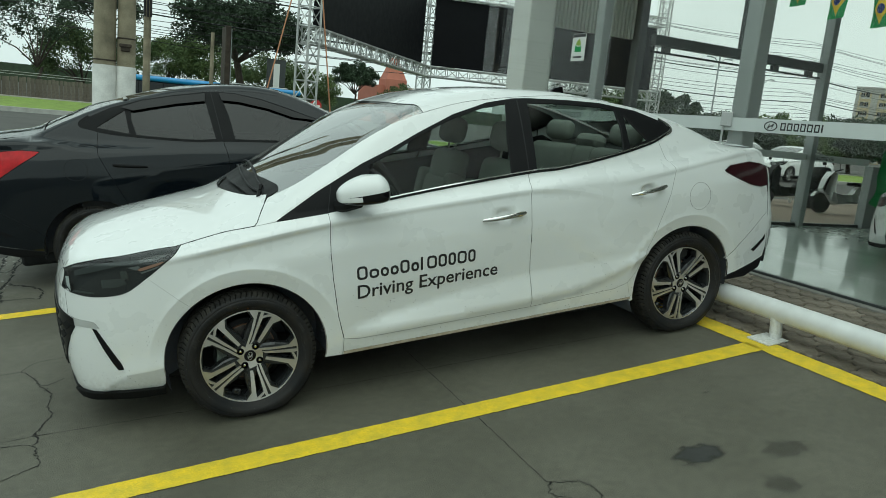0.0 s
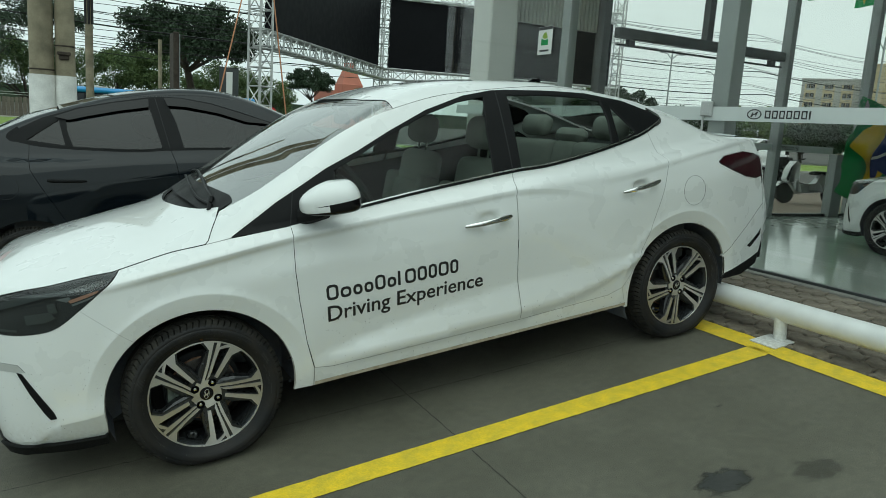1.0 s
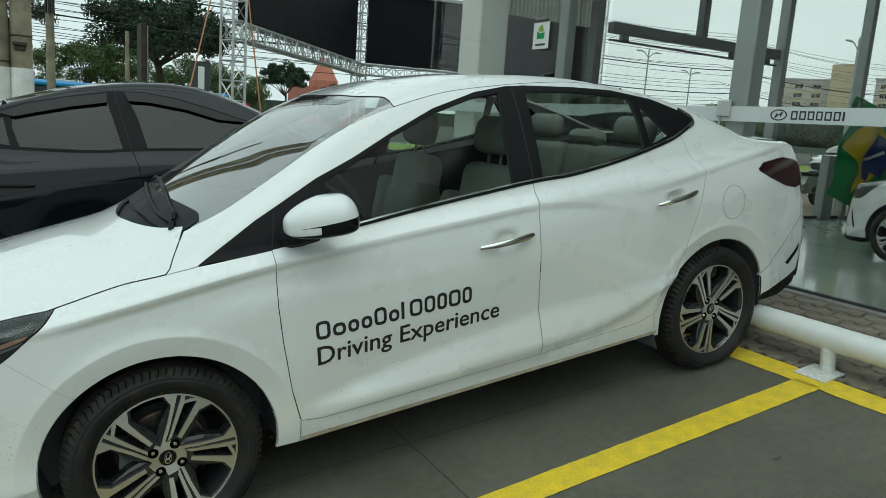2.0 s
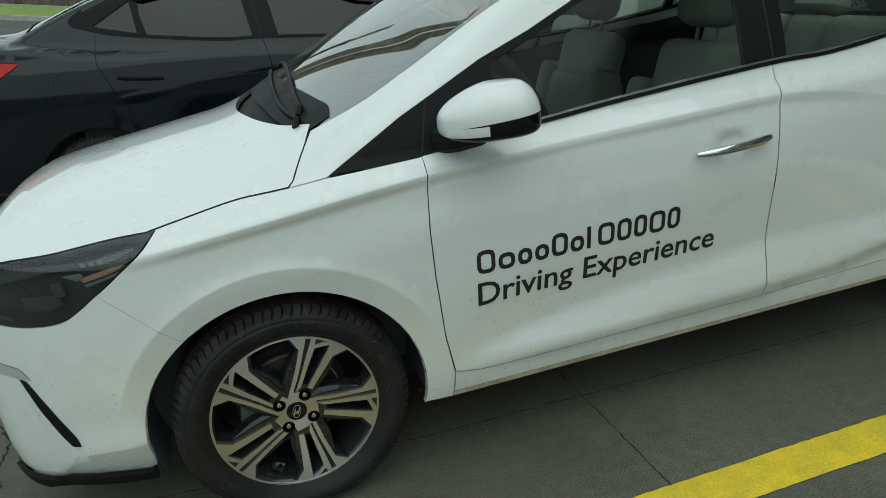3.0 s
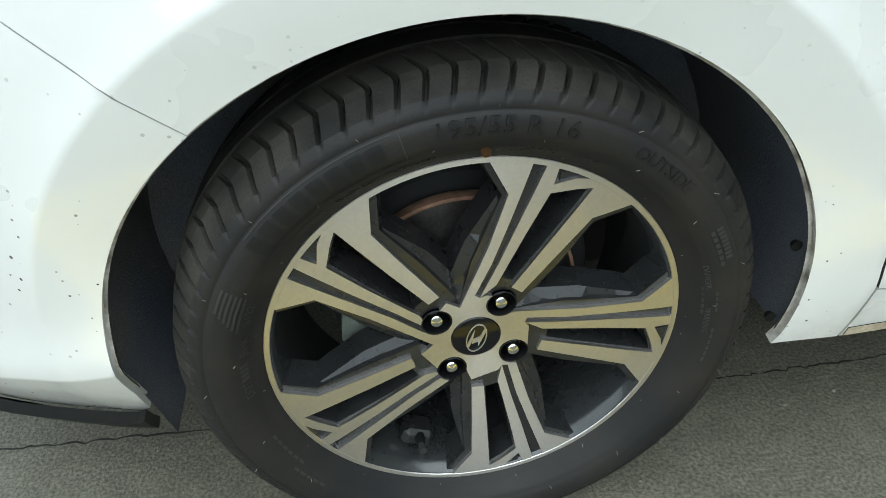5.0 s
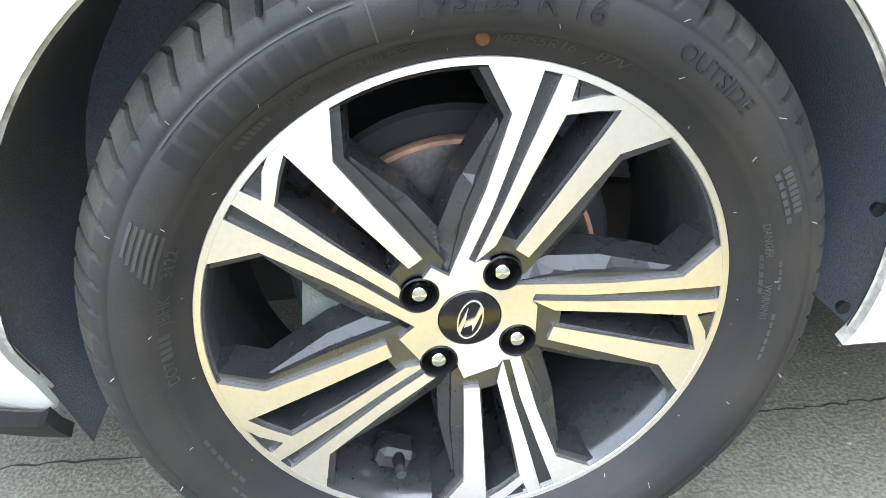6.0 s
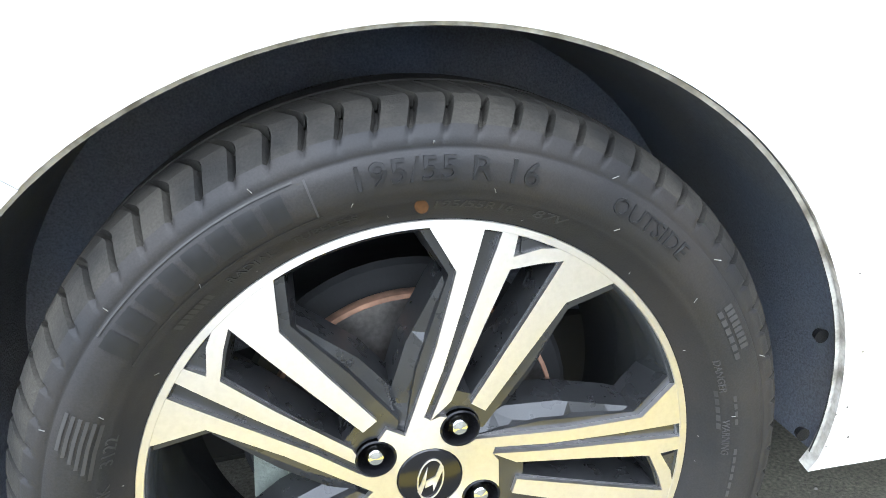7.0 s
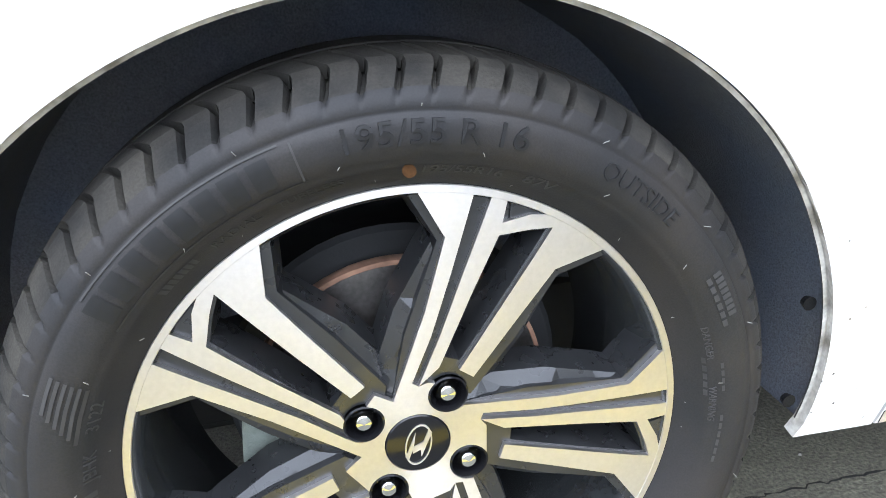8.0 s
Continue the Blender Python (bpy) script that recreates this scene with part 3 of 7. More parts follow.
# ---------------------------------------------------------------- ground
FLOOR = 3.95 * math.sin(radians(SLOPE))      # level of the showroom and the yard behind it
FRONT = 3.92                                 # showroom front, world x
TAN = math.tan(radians(SLOPE))
STREET_Y = 8.0
INDOORS = 0.28                               # showroom floor and yard lie below the kerb of the glass front


def ground_height(x, y):
    """The car park climbs to the showroom's level; the street beside it is level."""
    ramp = np.clip(x, -7.0, 3.90) * TAN
    lot = np.clip((STREET_Y - y) / 5.0, 0, 1)
    lot = lot * lot * (3 - 2 * lot)
    side = np.where(x > 3.9, FLOOR + 0 * x, -0.12 + np.clip(x, 0, 3.9) * TAN * 0.5)
    side = np.where(y > STREET_Y + 10, np.minimum(side, 0.1), side)
    return np.where(x > 3.95, INDOORS - 0.03, ramp * lot + side * (1 - lot))


def build_ground():
    xs = np.unique(np.r_[np.linspace(-600, -20, 12), np.linspace(-20, -7.2, 8), np.linspace(-7, 3.9, 40), 3.96, np.linspace(4.2, 40, 16), np.linspace(60, 600, 9)])
    ys = np.unique(np.r_[np.linspace(-600, -20, 10), np.linspace(-20, 20, 50), np.linspace(22, 80, 12), np.linspace(110, 600, 8)])
    X, Y = np.meshgrid(xs, ys)
    Z = ground_height(X, Y) - 0.004
    n = len(xs)
    faces = [(j * n + i, j * n + i + 1, (j + 1) * n + i + 1, (j + 1) * n + i) for j in range(len(ys) - 1) for i in range(n - 1)]
    g = meshed("ground", np.c_[X.ravel(), Y.ravel(), Z.ravel()], faces, ASPHALT, smooth=True)
    tagged(g, "grey asphalt ground sloping up to a glass showroom", "ground", kind="structure")


build_ground()

# the concrete car park, in its own sloping frame
LOT_X, LOT_Y = (-6.9, 2.86), (-9.0, 5.2)
park = meshed("car_park", [(x, y, z) for z in (0.0, -0.12) for x in LOT_X for y in LOT_Y],
              [(0, 2, 3, 1), (4, 5, 7, 6), (0, 1, 5, 4), (2, 6, 7, 3), (0, 4, 6, 2), (1, 3, 7, 5)], CONCRETE)
park.matrix_world = LOT
tagged(park, "worn grey concrete parking floor with cracks and oil stains", "floor", kind="structure")


def strip(name, line, width, mats, z, label="", wobble=0.0, seed=1):
    """A flat strip along a line on the car park."""
    rng = np.random.default_rng(seed)
    p = np.array(line, float)
    t = np.gradient(p, axis=0)
    t /= np.linalg.norm(t, axis=1, keepdims=True)
    nrm = np.c_[-t[:, 1], t[:, 0]]
    w = np.broadcast_to(np.asarray(width, float), (len(p),)) / 2
    a = p + nrm * (w + wobble * rng.normal(size=len(p)))[:, None]
    b = p - nrm * (w + wobble * rng.normal(size=len(p)))[:, None]
    n = len(p)
    verts = [(*v, z) for v in a] + [(*v, z) for v in b]
    faces = [(n + i, n + i + 1, i + 1, i) for i in range(n - 1)]
    ob = meshed(name, verts, faces, mats)
    ob.parent = park
    if label:
        tagged(ob, label)
    return ob


def straight(a, b, n):
    return [tuple(np.array(a) + (np.array(b) - np.array(a)) * k / n) for k in range(n + 1)]


strip("bay_line", straight((-1.45, -1.2315), (2.74, -1.205), 160), 0.132, YELLOW, 0.003, "yellow painted bay line with ragged edges", 0.001, 2)
strip("bay_line", straight((-1.45, 1.52), (2.74, 1.52), 100), 0.132, YELLOW, 0.003, "", 0.002, 3)
strip("stop_line", straight((2.785, -9.0), (2.785, 3.1), 260), 0.145, YELLOW, 0.003, "yellow painted line along the paving", 0.002, 4)


def crack(points, width, seed, n=10, rough=0.008):
    rng = np.random.default_rng(seed)
    p = np.array(spline(points, n * 2))
    p = p + rng.normal(size=p.shape) * rough * 0.6
    w = width * 0.52 * (0.4 + 1.2 * rng.random(len(p)))
    w[0] = w[-1] = width * 0.2
    strip("crack", p, w, CRACK, 0.0015, "", 0.0, seed)


crack([(0.93, -0.5), (0.932, -0.9), (0.93, -1.28), (0.928, -1.60), (0.925, -1.90)], 0.006, 11, 14, 0.0025)
crack([(0.925, -1.90), (0.98, -1.92), (1.05, -1.96), (1.06, -2.06), (1.02, -2.2)], 0.008, 12, 8, 0.010)
crack([(0.925, -1.90), (0.90, -1.98), (0.96, -2.06), (0.93, -2.25)], 0.007, 13, 8, 0.010)
crack([(-3.0, -0.55), (-1.083, -0.563), (-0.924, -0.566), (-0.761, -0.578), (-0.609, -0.589), (0.3, -0.645), (0.93, -0.657), (2.7, -0.69)], 0.0055, 14, 26, 0.003)
crack([(-0.905, -0.129), (-0.916, -0.242), (-0.887, -0.354), (-0.912, -0.422), (-0.926, -0.493), (-0.944, -0.535), (-0.939, -0.565), (-0.922, -0.605), (-0.938, -0.66)], 0.011, 15, 5, 0.006)
crack([(-0.938, -0.66), (-0.923, -0.72), (-0.92, -0.769), (-0.903, -0.803), (-0.90, -0.864), (-0.938, -0.887), (-1.05, -0.95), (-1.2, -1.02)], 0.010, 22, 5, 0.006)
crack([(-1.50, -0.60), (-1.25, -0.61), (-1.065, -0.618), (-0.997, -0.632), (-0.938, -0.66)], 0.007, 18, 6, 0.005)
crack([(-1.093, 0.338), (-1.02, 0.20), (-0.978, 0.063), (-0.934, -0.014), (-0.905, -0.129)], 0.011, 23, 6, 0.007)
crack([(-0.80, 0.47), (-0.912, 0.462), (-1.038, 0.437), (-1.093, 0.338), (-1.192, 0.319), (-1.284, 0.365), (-1.40, 0.408), (-1.7, 0.42)], 0.009, 16, 6, 0.007)
crack([(-0.86, 0.12), (-0.93, 0.06), (-0.978, 0.063)], 0.008, 24, 6, 0.006)
crack([(-1.60, 4.4), (-1.575, 4.131), (-1.566, 3.509), (-1.559, 3.126), (-1.60, 2.6)], 0.040, 17, 9, 0.016)
crack([(-1.42, 4.1), (-1.435, 3.793), (-1.448, 3.222), (-1.423, 2.664), (-1.45, 2.3), (-1.406, 1.96), (-1.45, 1.6)], 0.034, 25, 8, 0.016)
crack([(-1.42, 2.50), (-1.355, 2.406), (-1.233, 2.298), (-1.144, 2.126), (-1.141, 1.892)], 0.024, 26, 7, 0.014)
crack([(-1.559, 3.0), (-1.459, 2.97), (-1.397, 3.4)], 0.022, 27, 7, 0.012)
crack([(-1.42, 1.98), (-1.25, 1.95), (-1.141, 1.892)], 0.018, 28, 7, 0.012)
crack([(-1.45, 1.6), (-1.470, 1.25), (-1.452, 0.92), (-1.438, 0.57), (-1.44, 0.2), (-1.42, -0.2)], 0.016, 29, 8, 0.008)
crack([(-1.50, 1.45), (-1.505, 1.1), (-1.49, 0.8), (-1.438, 0.57)], 0.010, 30, 8, 0.008)
crack([(0.93, -0.50), (0.935, 0.2), (0.93, 1.3)], 0.005, 19, 12, 0.002)


def stain(x, y, rx, ry, seed, mat, name="oil_stain"):
    rng = np.random.default_rng(seed)
    ph = rng.random(5) * 6.28
    a = np.linspace(0, 2 * np.pi, 40, endpoint=False)
    r = 1 + sum(0.14 / (k + 1) * np.sin((k + 2) * a + ph[k]) for k in range(5))
    ob = meshed(name, [(x + rx * c * q, y + ry * s * q, 0.001) for c, s, q in zip(np.cos(a), np.sin(a), r)], [tuple(range(40))], mat)
    ob.parent = park


def soaked(name, color, deep):
    """Oil soaked into concrete: dark in the middle, fading out raggedly."""
    m = material(name, color, 0.55, noise_scale=9, vary=0.4, second=tuple(c * 1.6 for c in color), fine=0.3, bump=0.4, bump_scale=230)
    n, l = m.node_tree.nodes, m.node_tree.links
    where = n.new("ShaderNodeTexCoord").outputs["Generated"]
    centre = n.new("ShaderNodeVectorMath")
    centre.operation = "SUBTRACT"
    centre.inputs[1].default_value = (0.5, 0.5, 0.0)
    l.new(where, centre.inputs[0])
    flat = n.new("ShaderNodeVectorMath")
    flat.operation = "MULTIPLY"
    flat.inputs[1].default_value = (2, 2, 0)
    l.new(centre.outputs[0], flat.inputs[0])
    far = n.new("ShaderNodeVectorMath")
    far.operation = "LENGTH"
    l.new(flat.outputs[0], far.inputs[0])
    rag = n.new("ShaderNodeTexNoise")
    rag.inputs["Scale"].default_value, rag.inputs["Detail"].default_value, rag.inputs["Roughness"].default_value = 6.0, 8.0, 0.75
    l.new(where, rag.inputs["Vector"])
    mixed = n.new("ShaderNodeMath")
    mixed.operation = "MULTIPLY_ADD"
    mixed.inputs[1].default_value = 1.5
    l.new(rag.outputs[0], mixed.inputs[0])
    l.new(far.outputs["Value"], mixed.inputs[2])
    fade = n.new("ShaderNodeMapRange")
    fade.interpolation_type = "SMOOTHSTEP"
    for k, v in (("From Min", 1.20), ("From Max", 1.55), ("To Min", deep), ("To Max", 0.0)):
        fade.inputs[k].default_value = v
    l.new(mixed.outputs[0], fade.inputs[0])
    clear, blend = n.new("ShaderNodeBsdfTransparent"), n.new("ShaderNodeMixShader")
    l.new(fade.outputs[0], blend.inputs[0])
    l.new(clear.outputs[0], blend.inputs[1])
    l.new(n["Principled BSDF"].outputs[0], blend.inputs[2])
    l.new(blend.outputs[0], n["Material Output"].inputs["Surface"])
    return m


OIL = soaked("oil_soaked_concrete", (0.030, 0.031, 0.029), 0.9)
OIL_OLD = soaked("old_oil_concrete", (0.040, 0.040, 0.034), 0.36)
stain(1.60, -1.99, 0.19, 0.085, 5, OIL)
stain(1.93, -2.11, 0.15, 0.09, 6, OIL_OLD)
stain(1.72, -2.29, 0.11, 0.08, 7, OIL_OLD)
stain(2.05, -1.55, 0.03, 0.015, 8, OIL_OLD)

# flakes of old white paint by the broken joint
rng = np.random.default_rng(41)
flakes_v, flakes_f = [], []
for k in range(200):
    near = rng.random() < 0.55
    cx, cy = (-1.50 + 0.07 * rng.normal(), 3.55 + 0.55 * rng.normal()) if near else (-1.468 + 0.028 * rng.normal(), 0.85 + 0.28 * rng.normal())
    size, turn = rng.uniform(0.004, 0.020), rng.uniform(0, 6.28)
    for q in range(5):
        flakes_v.append((cx + size * rng.uniform(0.5, 1.0) * math.cos(turn + 1.257 * q), cy + size * rng.uniform(0.5, 1.0) * math.sin(turn + 1.257 * q), 0.0022))
    flakes_f.append(tuple(range(5 * k, 5 * k + 5)))
flakes = meshed("paint_flakes", flakes_v, flakes_f, KERB)
flakes.matrix_world = LOT
tagged(flakes, "scattered flakes of old white paint on the concrete", "paint", kind="stuff")
pebble_v, pebble_f = [], []
for k in range(240):
    cx, cy, size = rng.uniform(-2.5, 2.6), rng.uniform(-3.2, 0.6), rng.uniform(0.0015, 0.0045)
    for dx, dy, dz in ((1, 0, 0), (0, 1, 0), (-1, 0, 0), (0, -1, 0), (0, 0, 0.8)):
        pebble_v.append((cx + dx * size * rng.uniform(0.7, 1.2), cy + dy * size * rng.uniform(0.7, 1.2), 0.0004 + dz * size))
    pebble_f += [(5 * k + i, 5 * k + (i + 1) % 4, 5 * k + 4) for i in range(4)]
grit = meshed("grit", pebble_v, pebble_f, STONE)
grit.matrix_world = LOT
tagged(grit, "loose pale grit scattered over the concrete", "grit", kind="stuff")

# wheel-stop pipe on feet
stop_pipe = thing("wheel_stop", "white painted steel pipe barrier on welded feet", "barrier", at=LOT)
bm = bmesh.new()
rod(bm, (2.95, -7.5, 0.165), (2.95, 2.6, 0.165), 0.062, seg=32)
part("pipe", bm, PIPE, stop_pipe, smooth=True)
for fy in (-6.15, -3.65, -1.17, 1.31):
    bm = bmesh.new()
    rod(bm, (2.93, fy, 0.0), (2.93, fy, 0.14), 0.034, seg=20)
    box(bm, (2.79, fy - 0.08, 0.003), (2.95, fy + 0.08, 0.012), 0.002)
    part("foot", bm, PIPE, stop_pipe, smooth=True)


# ---------------------------------------------------------------- glass showroom
SIDE_Y, DEEP_X, FAR_Y, ROOF_Z = 4.35, 19.0, -13.0, FLOOR + 5.2


def slab(name, lo, hi, mats, label, category, kind="structure", bevel=0.0):
    bm = bmesh.new()
    box(bm, lo, hi, bevel)
    return tagged(part(name, bm, mats), label, category, kind=kind)


slab("showroom_floor", (3.99, FAR_Y, INDOORS - 0.2), (DEEP_X, SIDE_Y, INDOORS), SHOWFLOOR, "polished grey-green showroom floor", "floor")
slab("showroom_ceiling", (3.80, FAR_Y, ROOF_Z), (DEEP_X, SIDE_Y + 0.3, ROOF_Z + 0.3), PLASTER, "pale plaster showroom ceiling", "ceiling")
slab("wall_east", (DEEP_X, FAR_Y, INDOORS - 0.2), (DEEP_X + 0.2, SIDE_Y - 0.1, ROOF_Z), PLASTER, "pale plaster wall at the back of the showroom", "wall")
slab("wall_south", (3.99, FAR_Y - 0.2, FLOOR - 0.2), (DEEP_X, FAR_Y, ROOF_Z), PLASTER, "pale plaster wall closing the showroom", "wall")
slab("sill_stone", (3.84, FAR_Y, FLOOR - 0.35), (3.985, SIDE_Y + 0.6, FLOOR + 0.004), STONE, "grey stone kerb below the glass front", "kerb", bevel=0.006)

facade = thing("glass_front", "tall glass shop front with grey aluminium posts", "window", kind="structure")
for a, b in ((-13.0, -9.6), (-9.59, -6.4), (-6.39, -3.2), (-3.19, 0.27), (0.28, 2.42), (2.43, 5.02)):
    bm = bmesh.new()
    box(bm, (FRONT, a, FLOOR + 0.02), (FRONT + 0.010, b, ROOF_Z))
    pane = part("pane", bm, SHOP_GLASS, facade)
for y, w, d in ((0.405, 0.165, 0.14), (2.47, 0.13, 0.11), (-4.6, 0.26, 0.24), (-9.5, 0.26, 0.24)):
    bm = bmesh.new()
    box(bm, (FRONT + 0.03, y - w / 2, INDOORS), (FRONT + 0.03 + d, y + w / 2, ROOF_Z), 0.01)
    part("post", bm, ALU, facade)
bm = bmesh.new()
box(bm, (FRONT - 0.01, -13.0, FLOOR + 0.0), (FRONT + 0.03, 5.0, FLOOR + 0.022), 0.003)
part("bottom_rail", bm, ALU_DARK, facade)
bm = bmesh.new()
box(bm, (FRONT - 0.006, -13.0, 1.590), (FRONT - 0.002, 4.6, 1.695))
band = part("frosted_band", bm, BAND, facade, "pale frosted band with a dark logo")


def flat_on(name, loops, lay, mats, parent):
    """A thin flat shape cut to outlines."""
    bm = bmesh.new()
    plate(bm, loops, 0.0006, 0.0012, lay, 0.05)
    return part(name, bm, mats, parent)


def logo(y, z, s, lay, parent):
    """An oval badge and seven plain bars for a word."""
    ov = lambda rx, rz: [(rx * math.cos(q), rz * math.sin(q)) for q in np.linspace(0, 2 * math.pi, 28, endpoint=False)]
    flat_on("badge", [[(u * s + y, v * s + z) for u, v in ov(0.058, 0.034)], [(u * s + y, v * s + z) for u, v in ov(0.049, 0.027)]], lay, LETTER, parent)
    flat_on("badge", [[(y + u * s, z + v * s) for u, v in ((-0.030, -0.018), (-0.018, -0.018), (-0.004, -0.003), (0.012, -0.003), (0.012, -0.018), (0.030, 0.018), (0.018, 0.018), (0.004, 0.004), (-0.012, 0.004), (-0.012, 0.018))]], lay, LETTER, parent)
    x = y + 0.085 * s
    for w in (0.042, 0.042, 0.040, 0.040, 0.042, 0.040, 0.012):
        t = 0.009 * s
        a, b, lo, hi = x, x + w * s, z - 0.026 * s, z + 0.026 * s
        loops = [[(a, lo), (b, lo), (b, hi), (a, hi)]]
        if w > 0.02:
            loops.append([(a + t, lo + t), (b - t, lo + t), (b - t, hi - t), (a + t, hi - t)])
        flat_on("letter_bar", loops, lay, LETTER, parent)
        x += (w + 0.013) * s


for y in (0.03, -4.2, -8.4, 3.0):
    logo(-y, 1.642, 1.08, lambda u, v, h: (FRONT - 0.007 - h, -u, v), band)
bm = bmesh.new()
box(bm, (FRONT - 0.03, 0.415, 1.62), (FRONT - 0.004, 0.525, 1.735), 0.006)
for dy, dz in ((0.03, 0.03), (0.08, 0.03), (0.03, 0.085), (0.08, 0.085)):
    rod(bm, (FRONT - 0.034, 0.415 + dy, 1.62 + dz), (FRONT - 0.028, 0.415 + dy, 1.62 + dz), 0.007, seg=8)
rod(bm, (FRONT - 0.015, 0.50, FLOOR + 0.03), (FRONT - 0.015, 0.50, 1.63), 0.008, seg=8)
part("glass_clamp", bm, SILVER, facade, "small metal glass clamp")

# white corner pillar with ribbed cladding over a beige wall
corner = thing("corner_pillar", "white plastered corner pillar beside the glass front", "pillar", kind="structure")
bm = bmesh.new()
box(bm, (FRONT + 0.05, 3.98, FLOOR - 0.2), (FRONT + 0.42, 4.42, ROOF_Z), 0.015)
part("shaft", bm, CLADDING, corner)
bm = bmesh.new()
box(bm, (FRONT + 0.42, 4.28, FLOOR - 0.2), (FRONT + 0.62, 4.42, 2.80), 0.005)
part("infill", bm, PLASTER, corner)
bm = bmesh.new()
box(bm, (FRONT + 0.42, 4.44, 2.80), (5.90, 4.48, 4.6))
part("cladding_back", bm, CLADDING, corner)
for k in range(26):
    bm = bmesh.new()
    box(bm, (FRONT + 0.44 + k * 0.060, 4.40, 2.80), (FRONT + 0.475 + k * 0.060, 4.44, 4.6), 0.006)
    part("rib", bm, CLADDING, corner)

# side wall of glass
side_wall = thing("glass_side", "glass side wall with dark posts and a door rail", "window", kind="structure")
for a, b in ((4.56, 6.0), (6.2, 9.6), (9.8, 11.75), (11.95, 14.2), (14.4, 16.4), (16.6, 18.9)):
    bm = bmesh.new()
    box(bm, (a, SIDE_Y, INDOORS + 0.02), (b, SIDE_Y + 0.010, ROOF_Z))
    part("pane", bm, SHOP_GLASS, side_wall)
for x in (5.95, 9.7, 11.85, 14.3, 16.5):
    bm = bmesh.new()
    box(bm, (x - 0.06, SIDE_Y - 0.09, INDOORS), (x + 0.06, SIDE_Y + 0.08, ROOF_Z), 0.008)
    part("post", bm, ALU_DARK if x < 7 else ALU, side_wall)
bm = bmesh.new()
box(bm, (6.2, SIDE_Y - 0.06, 2.76), (9.6, SIDE_Y + 0.06, 2.90), 0.006)
part("door_rail", bm, ALU_DARK, side_wall)
bm = bmesh.new()
box(bm, (6.2, SIDE_Y - 0.02, 2.66), (9.6, SIDE_Y + 0.02, 2.685))
part("door_rail", bm, ALU_DARK, side_wall)
for x in (7.9,):
    bm = bmesh.new()
    box(bm, (x - 0.06, SIDE_Y - 0.06, 2.90), (x + 0.06, SIDE_Y + 0.06, ROOF_Z), 0.006)
    part("upper_post", bm, ALU_DARK, side_wall)
for x in (6.45, 8.6, 9.35):
    bm = bmesh.new()
    box(bm, (x - 0.06, SIDE_Y - 0.04, 2.66), (x + 0.06, SIDE_Y + 0.04, 2.76), 0.01)
    part("pivot_patch", bm, ALU_DARK, side_wall)
bm = bmesh.new()
box(bm, (4.6, SIDE_Y - 0.004, 1.36), (11.2, SIDE_Y - 0.001, 1.47))
side_band = part("frosted_band", bm, BAND, side_wall)
for x in (7.1, 10.25):
    logo(-x, 1.415, 1.0, lambda u, v, h: (-u, SIDE_Y - 0.005 - h, v), side_band)
bm = bmesh.new()
box(bm, (4.6, SIDE_Y - 0.03, INDOORS), (18.9, SIDE_Y + 0.03, INDOORS + 0.05), 0.004)
part("bottom_rail", bm, ALU_DARK, side_wall)

bm = bmesh.new()
box(bm, (11.20, SIDE_Y - 0.10, INDOORS), (11.48, SIDE_Y + 0.06, 1.36), 0.008)
part("low_post", bm, ALU, side_wall)

# poster on the glass
poster = thing("poster", "small white notice with a green house emblem taped to the glass", "sign")
bm = bmesh.new()
box(bm, (FRONT - 0.012, 2.62, 2.215), (FRONT - 0.009, 2.87, 2.500))
part("sheet", bm, PAPER, poster)
lay_p = lambda u, v, h: (FRONT - 0.0125 - h, -u, v)
flat_on("heading_bar", [[(-2.865, 2.465), (-2.625, 2.465), (-2.625, 2.497), (-2.865, 2.497)]], lay_p, LETTER, poster)
flat_on("emblem", [[(-2.81, 2.31), (-2.69, 2.31), (-2.69, 2.375), (-2.75, 2.36), (-2.81, 2.385)]], lay_p, GREEN, poster)
flat_on("emblem", [[(-2.80, 2.395), (-2.75, 2.37), (-2.70, 2.385), (-2.735, 2.445), (-2.77, 2.43)]], lay_p, material("leaf_emblem", (0.25, 0.36, 0.05), 0.7), poster)
flat_on("text_bar", [[(-2.83, 2.245), (-2.67, 2.245), (-2.67, 2.265), (-2.83, 2.265)]], lay_p, LETTER, poster)


def build_pennant(at):
    """A small green pennant with a yellow lozenge and a blue disc."""
    p = thing("pennant", "small green flag with yellow lozenge and blue disc on a string", "flag", "string of flags", at=at)
    wave = lambda u, v, h: (0.012 * math.sin(u * 30 + v * 14) - h, -u, v)
    for nm, loop, mat, lift in (("cloth", [(-0.075, -0.25), (0.075, -0.25), (0.075, 0.0), (-0.075, 0.0)], GREEN, 0.0),
                                ("lozenge", [(0, -0.230), (0.060, -0.125), (0, -0.020), (-0.060, -0.125)], GOLD, 0.003),
                                ("disc", [(0.030 * math.cos(q), -0.125 + 0.034 * math.sin(q)) for q in np.linspace(0, 6.283, 20, endpoint=False)], BLUE, 0.006)):
        bm = bmesh.new()
        plate(bm, [loop], lift, 0.0012, wave, 0.02)
        part(nm, bm, mat, p)
    return p


flags = [(4.15, 0.90 - 0.355 * k, 2.54 + 0.0178 * (k - 6.0) ** 2) for k in range(9)]
first = build_pennant(pose(*flags[0]))
for x, y, z in flags[1:]:
    copy_thing(first, pose(x, y, z, 0, 0, random.uniform(-8, 8)))
bm = bmesh.new()
tube(bm, [(x, y, z + 0.004) for x, y, z in flags], 0.003, 5)
tagged(part("flag_string", bm, CABLE), "thin string holding small flags inside the window", "string")


